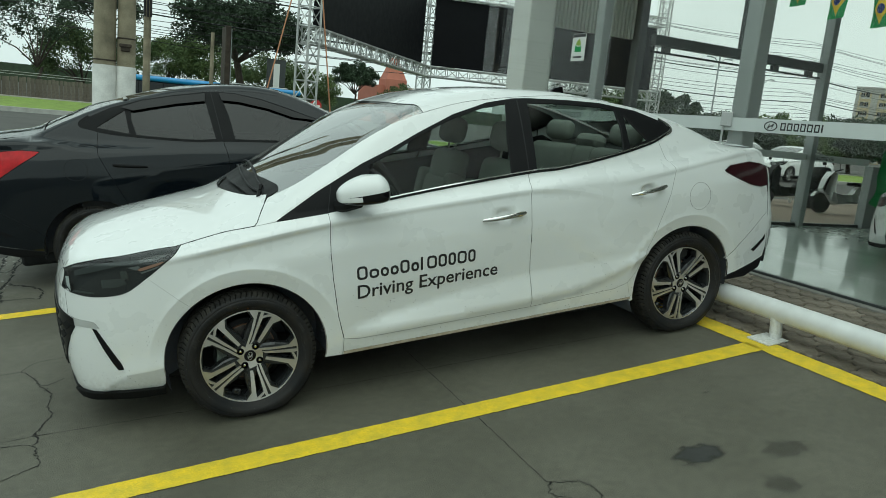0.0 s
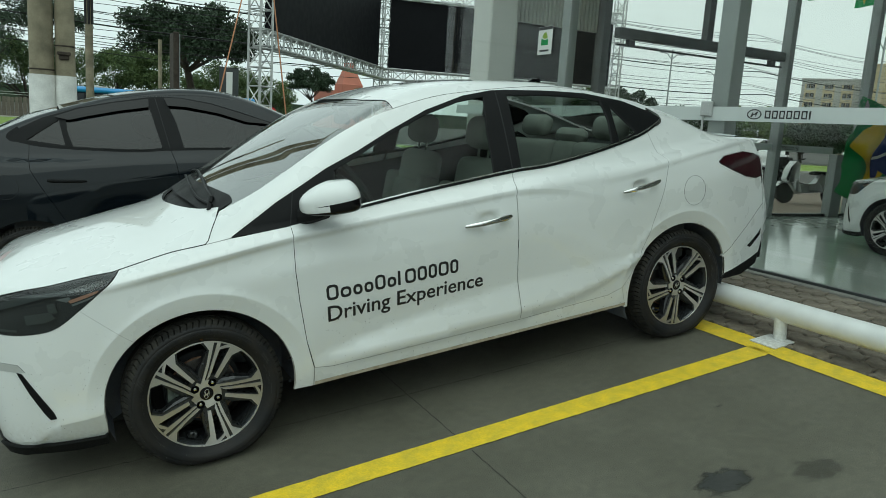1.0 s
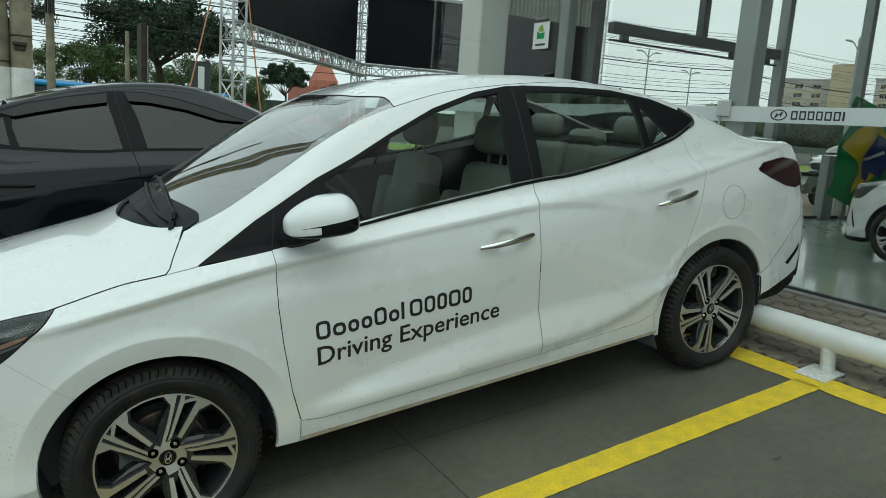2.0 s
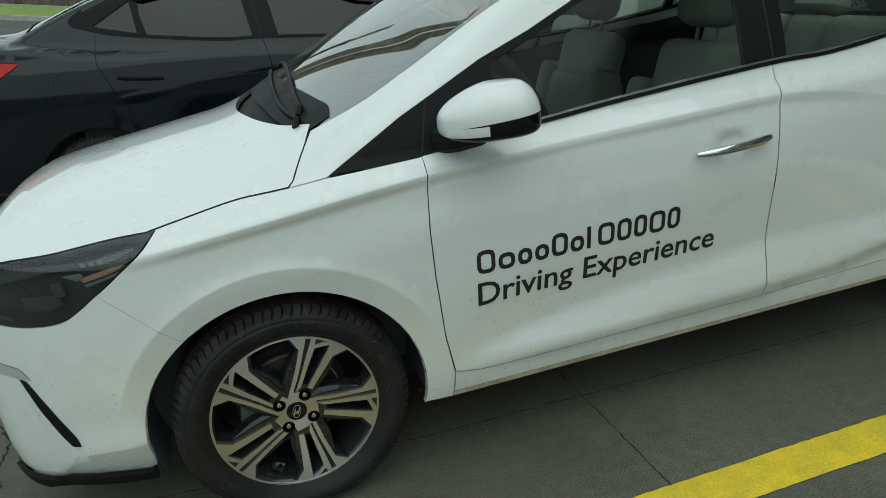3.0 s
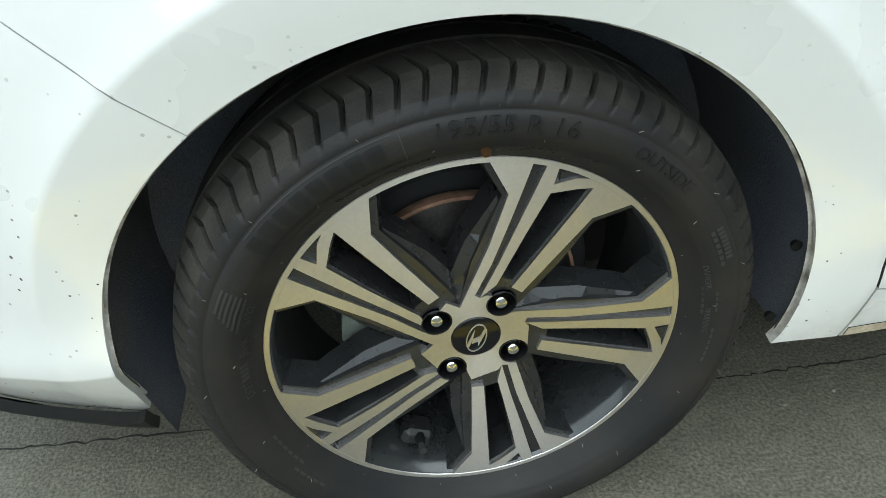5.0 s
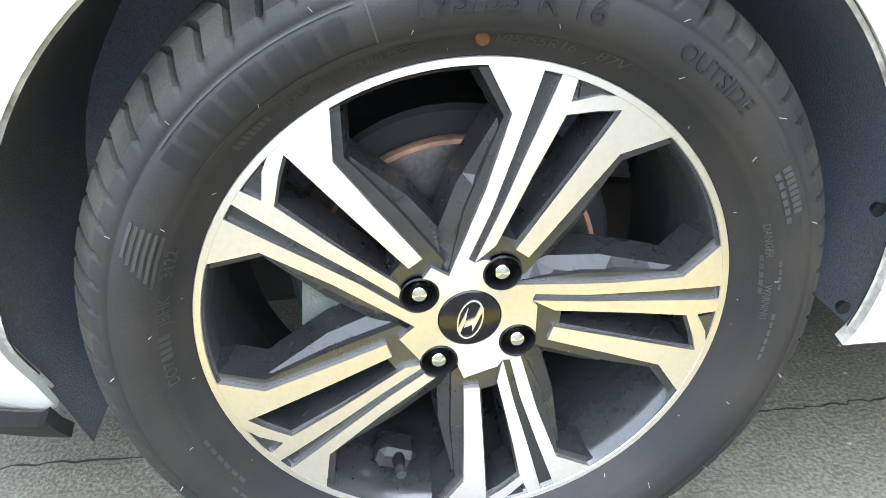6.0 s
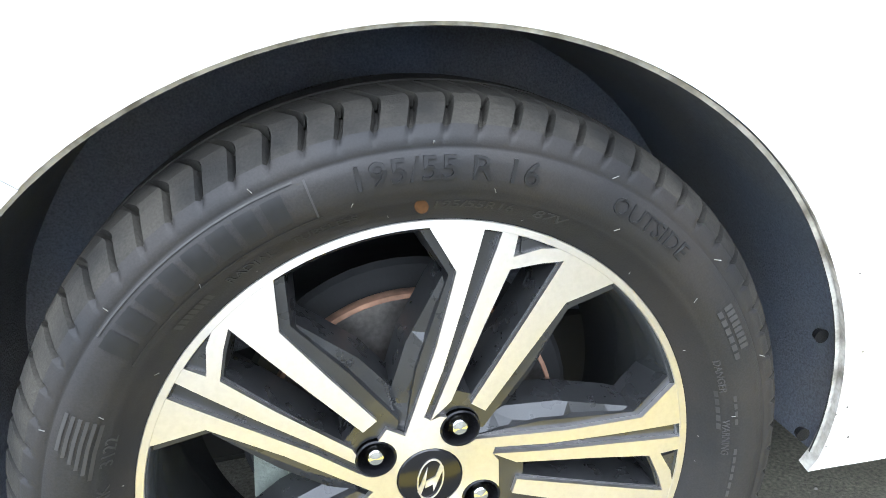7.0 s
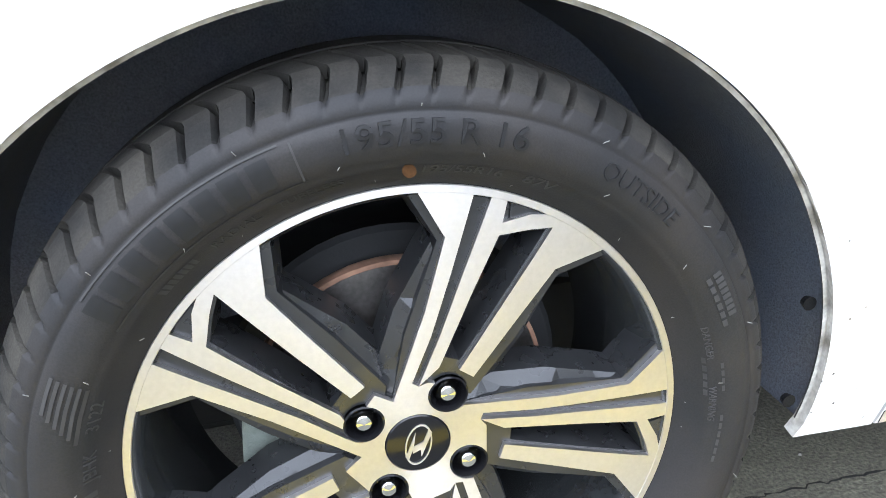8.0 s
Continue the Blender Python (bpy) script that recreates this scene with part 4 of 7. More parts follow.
def build_big_flag():
    """A large flag draped over the side wall's inside."""
    f = thing("draped_flag", "large crumpled green, yellow and blue flag hung on the glass", "flag")
    fold = lambda u, v, h: (u, 4.20 - 0.07 * math.sin(u * 7 + 2 * math.sin(v * 2.2)) - 0.03 * math.sin(v * 9 + u * 3) - h, v)
    out = [(11.25, 0.72), (11.5, 0.60), (11.95, 0.46), (12.4, 0.60), (13.05, 0.52), (13.15, 2.1), (12.75, 2.36), (12.45, 2.26), (12.15, 2.22), (11.85, 2.34), (11.68, 2.38), (11.60, 2.15), (11.50, 1.75), (11.35, 1.3)]
    for nm, loop, mat, lift in (("cloth", out, GREEN, 0.0),
                                ("lozenge", [(12.00, 0.72), (11.88, 1.05), (11.75, 1.32), (11.54, 1.52), (11.75, 1.80), (12.05, 1.97), (12.58, 1.98), (12.72, 1.75), (12.55, 1.55), (12.50, 1.15), (12.30, 0.98), (12.15, 0.90)], GOLD, 0.012),
                                ("disc", [(12.14, 1.00), (12.10, 1.35), (12.16, 1.65), (12.35, 1.80), (12.62, 1.74), (12.80, 1.50), (12.70, 1.20), (12.48, 1.02), (12.32, 1.12), (12.22, 0.96)], BLUE, 0.024),
                                ("ribbon", [(12.12, 1.30), (12.35, 1.33), (12.60, 1.45), (12.58, 1.50), (12.34, 1.38), (12.12, 1.35)], PAPER, 0.030)):
        bm = bmesh.new()
        plate(bm, [loop], lift, 0.004, fold, 0.06)
        part(nm, bm, mat, f, smooth=True)


build_big_flag()


# ---------------------------------------------------------------- wheel
def polar(r, deg):
    return (r * math.cos(radians(deg)), r * math.sin(radians(deg)))


def arc(r, a, b, n=10):
    return [polar(r, a + (b - a) * k / n) for k in range(n + 1)]


HUB_OUT = 0.742                              # wheel's middle plane from the car's middle
LIP = 0.2225


def tyre_profile():
    return [(0.214, 0.050), (0.219, 0.066), (0.2235, 0.0725), (0.229, 0.0775), (0.234, 0.083), (0.240, 0.0905), (0.2445, 0.0945),
            (0.247, 0.0952), (0.248, 0.0965), (0.258, 0.0990), (0.268, 0.0995), (0.2765, 0.0975), (0.2775, 0.0955), (0.279, 0.0965), (0.286, 0.0935), (0.2920, 0.0895), (0.2935, 0.0880),
            (0.2990, 0.0810), (0.3040, 0.0735), (0.3065, 0.0680), (0.3085, 0.0640), (0.3095, 0.0560), (0.3115, 0.0400), (0.3125, 0.0240), (0.3060, 0.0230), (0.3060, 0.0170), (0.3130, 0.0160), (0.3130, 0.0)]


def build_wheel():
    """A road wheel with its hub at the origin; the outer side faces -y."""
    w = thing("wheel", "", "")
    # tyre, with cut shoulder blocks
    half = tyre_profile()
    prof = half + [(r, -o) for r, o in half[::-1][1:]]
    blocks, sub = 78, 12
    seg = blocks * sub
    ang = 2 * np.pi * np.arange(seg) / seg
    verts, index, faces = [], [], []
    cut = [0.0, 1.0, 1.0] + [0.0] * 9
    for r, o in prof:
        deep = np.interp(abs(o), [0.0, 0.028, 0.045, 0.0690, 0.0850, 0.0925], [0.0, 0.0, 0.009, 0.010, 0.0065, 0.0])
        deep = deep if r > 0.290 else 0.0
        bend = (0.3055 - r) * 1.5 + (0.0690 - abs(o)) * 1.6 * (r > 0.305)
        k = np.array([cut[i % sub] for i in range(seg)])
        rr = r - deep * k * 0.9
        oo = o - math.copysign(1, o) * deep * k * (0.9 if r < 0.308 else 0.0)
        verts.append(np.c_[rr * np.cos(ang + bend), -oo + 0 * ang, rr * np.sin(ang + bend)])
    m = len(prof)
    V = np.concatenate(verts)
    low = np.clip((-0.268 - V[:, 2]) / 0.030, 0, 1)
    V[:, 1] *= 1 - 0.27 * low * low * (3 - 2 * low)          # the shoulder rounds in towards the ground
    V[:, 2] = np.where(V[:, 2] < -0.3005, -0.3005 - (V[:, 2] + 0.3025) * 0.02, V[:, 2])
    for j in range(m - 1):
        tread = 0.2925 < (prof[j][0] + prof[j + 1][0]) / 2
        for i in range(seg):
            faces.append((j * seg + i, (j + 1) * seg + i, (j + 1) * seg + (i + 1) % seg, j * seg + (i + 1) % seg))
            index.append(1 if tread else 0)
    tyre = meshed("tyre", V, faces, [RUBBER, TREAD], w, "black rubber tyre with a dusty tread", smooth=[k == 0 for k in index], index=index)

    def on_side(text, size, radius, mid, lift=0.0008, span=0.05, name="raised_letters", mats=LIT_RUBBER):
        """Letters moulded round the side wall over a stretch of span metres, read clockwise; mid: degrees of their middle."""
        vs, fs = lettering(text, size, 0.0)
        wide = np.ptp(vs[:, 0])
        u = (vs[:, 0] - vs[:, 0].min() - wide / 2) * span / wide
        a = np.radians(mid) - u / radius
        r = radius + vs[:, 1] - size * 0.35
        out = np.interp(r, [p[0] for p in half[:15]], [p[1] for p in half[:15]])
        top = np.c_[r * np.cos(a), -(out + lift), r * np.sin(a)]
        n = len(top)
        bottom = np.c_[r * np.cos(a), -(out - 0.001), r * np.sin(a)]
        count = {}
        for f in fs:
            for p, q in zip(f, f[1:] + f[:1]):
                count[(p, q)] = 1
        walls = [(p, q, q + n, p + n) for p, q in count if (q, p) not in count]
        meshed(name, np.r_[top, bottom], list(fs) + walls, mats, tyre)

    def bars(radius, mid, wide, high, n, lift=0.0010, name="raised_mark", fill=0.72, mats=LIT_RUBBER):
        """Plain raised bars round the side wall, where words are not spelled out."""
        rows = 6 if high > 0.008 else 2
        for k in range(n):
            a0 = math.radians(mid) + (wide / 2 - wide * k / n) / radius
            a1 = a0 - wide * fill / n / radius
            cols = 12 if a0 - a1 > 0.3 else 3
            V = []
            for rr in np.linspace(radius - high / 2, radius + high / 2, rows):
                o = np.interp(rr, [p[0] for p in half[:15]], [p[1] for p in half[:15]])
                V += [(rr * math.cos(a), -(o + lift), rr * math.sin(a)) for a in np.linspace(a0, a1, cols)]
            meshed(name, V, [(q * cols + c, q * cols + c + 1, (q + 1) * cols + c + 1, (q + 1) * cols + c) for q in range(rows - 1) for c in range(cols - 1)], mats, tyre, smooth=True)

    on_side("195/55 R 16", 0.0240, 0.2655, 84.5, 0.0015, 0.124, mats=LETTER_RUBBER)
    on_side("OUTSIDE", 0.0180, 0.2655, 50.5, 0.0013, 0.072, mats=LETTER_RUBBER)
    on_side("195/55R16", 0.0098, 0.2375, 79.5, 0.0008, 0.056)
    on_side("87V", 0.0105, 0.2375, 66.0, 0.0008, 0.024)
    on_side("TUBELESS", 0.0085, 0.2375, 104.5, 0.0008, 0.046)
    on_side("RADIAL", 0.0085, 0.2375, 117.5, 0.0008, 0.036)
    on_side("DOT", 0.0100, 0.2400, 181, 0.0008, 0.022)
    on_side("JBHK", 0.0100, 0.2400, 167.5, 0.0008, 0.026)
    on_side("3122", 0.0100, 0.2400, 157.5, 0.0008, 0.024)
    on_side("DANGER", 0.0070, 0.2450, 16, 0.0007, 0.032)
    on_side("WARNING", 0.0070, 0.2450, 2, 0.0007, 0.034)
    bars(0.2620, 123.5, 0.152, 0.0200, 8, 0.0008, fill=0.72, mats=LETTER_RUBBER)
    for rr, lo, hi in ((0.2475, 104, 141), (0.2760, 106, 139)):
        bars(rr, (lo + hi) / 2, radians(hi - lo) * rr, 0.0012, 1, 0.0008, "raised_line", 1.0)
    bars(0.2618, 104.5, 0.0014, 0.0270, 1, 0.0008, "raised_line", 1.0)
    bars(0.2375, 129, 0.034, 0.006, 7)
    for k in range(6):
        bars(0.2480 + 0.0046 * k, 157 - 0.6 * k, 0.044 - 0.003 * k, 0.0024, 1, 0.0010, "raised_mark", 1.0)
    bars(0.2680, 25, 0.044, 0.007, 8)
    bars(0.2600, 24, 0.050, 0.004, 6)
    bars(0.2400, 175, 0.024, 0.007, 4)
    bars(0.2520, 8, 0.030, 0.0024, 4)
    bars(0.2400, 8, 0.040, 0.0024, 5)
    bars(0.2520, -6, 0.050, 0.0024, 6)
    bars(0.2400, 205, 0.06, 0.0024, 6)
    bars(0.2480, 216, 0.05, 0.0024, 5)
    # moulding whiskers and the balance dot
    rng = np.random.default_rng(7)
    for k in range(46):
        bm = bmesh.new()
        a = math.radians(360 * k / 46 + rng.uniform(-2.5, 2.5))
        r = [0.2285, 0.2480, 0.2800][k % 3] + rng.uniform(-0.001, 0.001)
        o = np.interp(r, [p[0] for p in half[:15]], [p[1] for p in half[:15]])
        c, s, d = math.cos(a), math.sin(a), rng.uniform(0.003, 0.007)
        tilt = rng.uniform(-0.6, 0.6)
        tube(bm, [(r * c, -o, r * s), ((r + d * 0.6) * c - tilt * d * s, -o - 0.0025, (r + d * 0.6) * s + tilt * d * c)], 0.00036, 4)
        part("whisker", bm, WHISKER, tyre)
    bm = bmesh.new()
    a = radians(88.8)
    bmesh.ops.create_circle(bm, cap_ends=True, segments=14, radius=0.0048, matrix=Matrix.Translation((0.2385 * math.cos(a), -0.0945, 0.2385 * math.sin(a))) @ pose(0, 0, 0, 90 - 33, 0, 0))
    part("balance_dot", bm, BALANCE, tyre, "small faded orange dot")

    # rim barrel and lip
    bm = bmesh.new()
    lathe(bm, [(LIP, 0.066), (LIP + 0.0005, 0.0705), (LIP - 0.0015, 0.0725), (LIP - 0.0050, 0.0722), (0.2145, 0.0700), (0.2085, 0.0560), (0.2030, 0.035), (0.1985, 0.010), (0.1960, -0.05), (0.2000, -0.095)], 128)
    rim = part("rim", bm, BARREL, w, "dark grey alloy rim with a machined face", smooth=True)
    bm = bmesh.new()
    lathe(bm, [(LIP - 0.0002, 0.0716), (LIP - 0.0008, 0.0727), (LIP - 0.0062, 0.0727), (LIP - 0.0068, 0.0716)], 160)
    part("machined_lip", bm, MACHINED, rim, smooth=True)

    dish = lambda r: 0.0700 - 0.012 * max(0.0, 1 - r / 0.20) ** 1.3

    def lay(turn, drop=0.0):
        c, s = math.cos(turn), math.sin(turn)

        def place(u, v, h):
            r = math.hypot(u, v)
            k = 1 + 0.015 * min(max((r - 0.06) / 0.15, 0), 1)
            u, v = u * k, v * k
            return (u * c - v * s, -(dish(r) + h), u * s + v * c)
        return place

    def leaning(turn, a, b):
        """A facet that falls away from the line between two points of the spoke's edge."""
        place = lay(turn)
        a, b = np.array(a), np.array(b)
        n = np.array((-(b - a)[1], (b - a)[0])) / np.linalg.norm(b - a)

        def at(u, v, h):
            off = abs(float(np.dot(np.array((u, v)) - a, n)))
            return place(u, v, h - 0.0035 - 0.55 * off)
        return at

    edge = LIP - 0.0061
    # one fifth of the face: a broad spoke, a thin bar beside it, a tie and a second spoke
    broad = [polar(0.047, 113), polar(0.120, 86.0), polar(0.1800, 82.2), polar(0.2140, 88.6)] + arc(edge, 89.2, 77.6, 5) + [polar(0.150, 79.3), polar(0.100, 82.5), polar(0.058, 93)]
    thin = ([polar(0.0545, 87.5), polar(0.100, 78.6), polar(0.150, 75.9)] + arc(edge - 0.002, 74.0, 70.8, 2) + [polar(0.1965, 70.2), polar(0.2085, 65.0)] + arc(edge, 59.6, 46.4, 6)
            + [polar(0.2145, 46.6), polar(0.1800, 53.0), polar(0.130, 52.6), polar(0.0735, 50.9), polar(0.0740, 61.7), polar(0.130, 60.3), polar(0.2060, 59.4), polar(0.1985, 63.5), polar(0.1870, 69.9), polar(0.140, 71.3), polar(0.0725, 74.8)])
    nuts = [polar(0.050, 56.5 + 90 * k) for k in range(4)]
    circle = lambda c, r, n=28: [(c[0] + r * math.cos(2 * math.pi * k / n), c[1] + r * math.sin(2 * math.pi * k / n)) for k in range(n)]
    TURN = -1.9                              # the spokes against the nuts, in degrees
    wells = lambda k: [circle(polar(0.050, 56.5 - TURN + 90 * q - 72 * k), 0.0168) for q in range(4)]
    for k in range(5):
        t = radians(72 * k + TURN)
        bm = bmesh.new()
        plate(bm, [broad] + wells(k), 0.0022, 0.006, lay(t), 0.02)
        one_piece(bm)
        part("spoke_face", bm, MACHINED, rim)
        bm = bmesh.new()
        plate(bm, [thin] + wells(k), 0.0022, 0.006, lay(t), 0.02)
        one_piece(bm)
        part("spoke_face", bm, MACHINED, rim)
        # dark flanks behind the machined faces
        bm = bmesh.new()
        body = [polar(0.040, 120), polar(0.100, 94.0), polar(0.176, 83.6), polar(0.2125, 90.4)] + arc(LIP - 0.004, 91, 44.5, 14) + [polar(0.2135, 44.6), polar(0.1770, 50.6), polar(0.120, 47.0), polar(0.060, 40.0)]
        hole = [polar(0.0800, 75.0), polar(0.140, 70.7), polar(0.1860, 69.2), polar(0.1950, 64.0), polar(0.2020, 59.9), polar(0.130, 60.9), polar(0.0800, 63.0)]
        plate(bm, [body, hole] + wells(k), -0.0028, 0.036, lay(t), 0.02, slope=0.005)
        part("spoke_flank", bm, DARK_ALLOY, rim)
        bm = bmesh.new()
        facet = [polar(0.045, 122), polar(0.082, 109), polar(0.120, 96), polar(0.1740, 84.8), polar(0.1500, 82.5), polar(0.050, 98)]
        plate(bm, [facet] + wells(k), 0.0, 0.030, leaning(t, polar(0.047, 113), polar(0.178, 82.4)), 0.012, slope=0.003)
        one_piece(bm)
        part("spoke_web", bm, DARK_ALLOY, rim)
        bm = bmesh.new()
        facet = [polar(0.052, 32), polar(0.085, 36.0), polar(0.120, 42.0), polar(0.1740, 49.8), polar(0.1500, 53.5), polar(0.060, 53.0)]
        plate(bm, [facet] + wells(k), 0.0, 0.030, leaning(t, polar(0.1780, 52.5), polar(0.068, 50.5)), 0.012, slope=0.003)
        one_piece(bm)
        part("spoke_web", bm, DARK_ALLOY, rim)
        bm = bmesh.new()
        pocket = [polar(0.2145, 69.8), polar(0.2165, 61.0), polar(0.2090, 61.5), polar(0.2005, 68.8)]
        plate(bm, [pocket], -0.0005, 0.010, lay(t), 0.02)
        part("rim_pocket", bm, DARK_ALLOY, rim)
    # hub: machined star round the cap, and dark wells for the nuts
    bm = bmesh.new()
    star = []
    for k in range(5):
        star += [polar(0.0585, 93 + 72 * k), polar(0.0545, 87.5 + 72 * k), polar(0.0580, 80 + 72 * k), polar(0.062, 50 + 72 * k), polar(0.047, 41 + 72 * k)]
    star.sort(key=lambda p: -math.atan2(p[1], p[0]))
    plate(bm, [star, circle((0, 0), 0.0275)] + wells(0), 0.0023, 0.006, lay(radians(TURN)), 0.012)
    part("hub_face", bm, MACHINED, rim)
    bm = bmesh.new()
    lathe(bm, [(0.0001, 0.030), (0.066, 0.030), (0.070, 0.0), (0.075, -0.02)], 48)
    part("hub_core", bm, DARK_ALLOY, rim, smooth=True)
    for n in nuts:
        at = Matrix.Translation((n[0], 0, n[1]))
        bm = bmesh.new()
        lathe(bm, [(0.0165, 0.0633), (0.0150, 0.0640), (0.0138, 0.060), (0.0132, 0.040), (0.0001, 0.039)], 28, at)
        part("nut_well", bm, GLOSS_BLACK, rim, smooth=True)
        bm = bmesh.new()
        rod(bm, (n[0], -0.040, n[1]), (n[0], -0.0560, n[1]), 0.0098, seg=6)
        lathe(bm, [(0.0098, 0.0540), (0.0092, 0.0590), (0.0060, 0.0628), (0.0001, 0.0640)], 20, at)
        part("wheel_nut", bm, CHROME, w, "domed chrome wheel nut", smooth=True)
    # centre cap with an oval badge
    bm = bmesh.new()
    lathe(bm, [(0.0272, 0.055), (0.0270, 0.0618), (0.0258, 0.0632), (0.0200, 0.0640), (0.0001, 0.0644)], 48)
    cap = part("centre_cap", bm, GLOSS_BLACK, w, "gloss black centre cap with a silver oval badge", smooth=True)
    bm = bmesh.new()
    a = radians(12)

    def oval(rx, rz, n=40):
        return [(rx * math.cos(2 * math.pi * k / n) * math.cos(a) - rz * math.sin(2 * math.pi * k / n) * math.sin(a),
                 rx * math.cos(2 * math.pi * k / n) * math.sin(a) + rz * math.sin(2 * math.pi * k / n) * math.cos(a)) for k in range(n)]
    flat = lambda u, v, h: (u + 0.30 * v, -(0.0648 + h), v)
    plate(bm, [oval(0.0110, 0.0195), oval(0.0098, 0.0180)], 0.0006, 0.001, flat, 0.008)
    plate(bm, [[(-0.0086, -0.0100), (-0.0050, -0.0125), (-0.0035, -0.0010), (0.0035, 0.0020), (0.0052, 0.0125), (0.0088, 0.0100), (0.0052, -0.0120), (0.0030, -0.0050), (-0.0030, -0.0075), (-0.0052, 0.0120)]],
          0.0006, 0.001, flat, 0.008)
    part("badge", bm, MACHINED, cap)
    # valve boss on the barrel, with the stem
    at = pose(0, 0, 0, 0, 22.5, 0)
    bm = bmesh.new()
    box(bm, (-0.0190, -0.046, -0.200), (0.0190, -0.012, -0.1745), 0.006, at)
    boss = part("valve_boss", bm, DARK_ALLOY, rim, smooth=True)
    for name, mat, line, radii in (("valve_stem", BLACK, [(0.001, -0.042, -0.183), (0.001, -0.054, -0.181), (0.001, -0.060, -0.180)], [0.0068, 0.0056, 0.0042]),
                                   ("valve_cap", TRIM_DARK, [(0.001, -0.060, -0.180), (0.001, -0.070, -0.1785)], [0.0050, 0.0046])):
        bm = bmesh.new()
        tube(bm, [at @ Vector(p) for p in line], radii, 12)
        part(name, bm, mat, boss, smooth=True)
    return w


def build_brake(parent, at):
    """Disc and caliper that show between the spokes; they stay with the axle."""
    b = thing("brake", "rusty-edged brake disc with a grey cast caliper", "")
    b.parent, b.matrix_local = parent, at
    bm = bmesh.new()
    lathe(bm, [(0.070, 0.012), (0.075, 0.002), (0.128, 0.000), (0.1285, -0.002)], 72)
    part("disc", bm, ROTOR, b, smooth=True)
    bm = bmesh.new()
    lathe(bm, [(0.1285, 0.0005), (0.1325, 0.0), (0.1330, -0.012), (0.128, -0.022)], 72)
    part("disc_edge", bm, RUST, b, smooth=True)
    bm = bmesh.new()
    lathe(bm, [(0.0001, 0.026), (0.050, 0.024), (0.068, 0.014), (0.074, 0.0)], 40)
    part("disc_bell", bm, ROTOR, b, smooth=True)
    bm = bmesh.new()
    loop = [polar(0.100, 168), polar(0.142, 165), polar(0.147, 190), polar(0.142, 212), polar(0.098, 208), polar(0.092, 188)]
    plate(bm, [loop], 0.020, 0.030, lambda u, v, h: (u, -h, v), 0.03)
    loop = [polar(0.085, 176), polar(0.115, 173), polar(0.118, 200), polar(0.088, 198)]
    plate(bm, [loop], 0.028, 0.02, lambda u, v, h: (u, -h, v), 0.03, slope=0.004)
    part("caliper", bm, CAST, b)
    bm = bmesh.new()
    lathe(bm, [(0.155, -0.03), (0.150, -0.025), (0.05, -0.025), (0.0001, -0.025)], 48)
    part("backing_plate", bm, TRIM_DARK, b)
    return b


# ---------------------------------------------------------------- white saloon
def arch(cx, a, b, n=18, rz=0.350):
    """Edge of a wheel arch between two angles; the front one is a little shorter behind the axle."""
    out = []
    for k in range(n + 1):
        q = radians(a + (b - a) * k / n)
        rx = 0.366 if cx else (0.360 if math.cos(q) > 0 else 0.373)
        out.append((cx + rx * math.cos(q), 0.305 + rz * math.sin(q)))
    return out


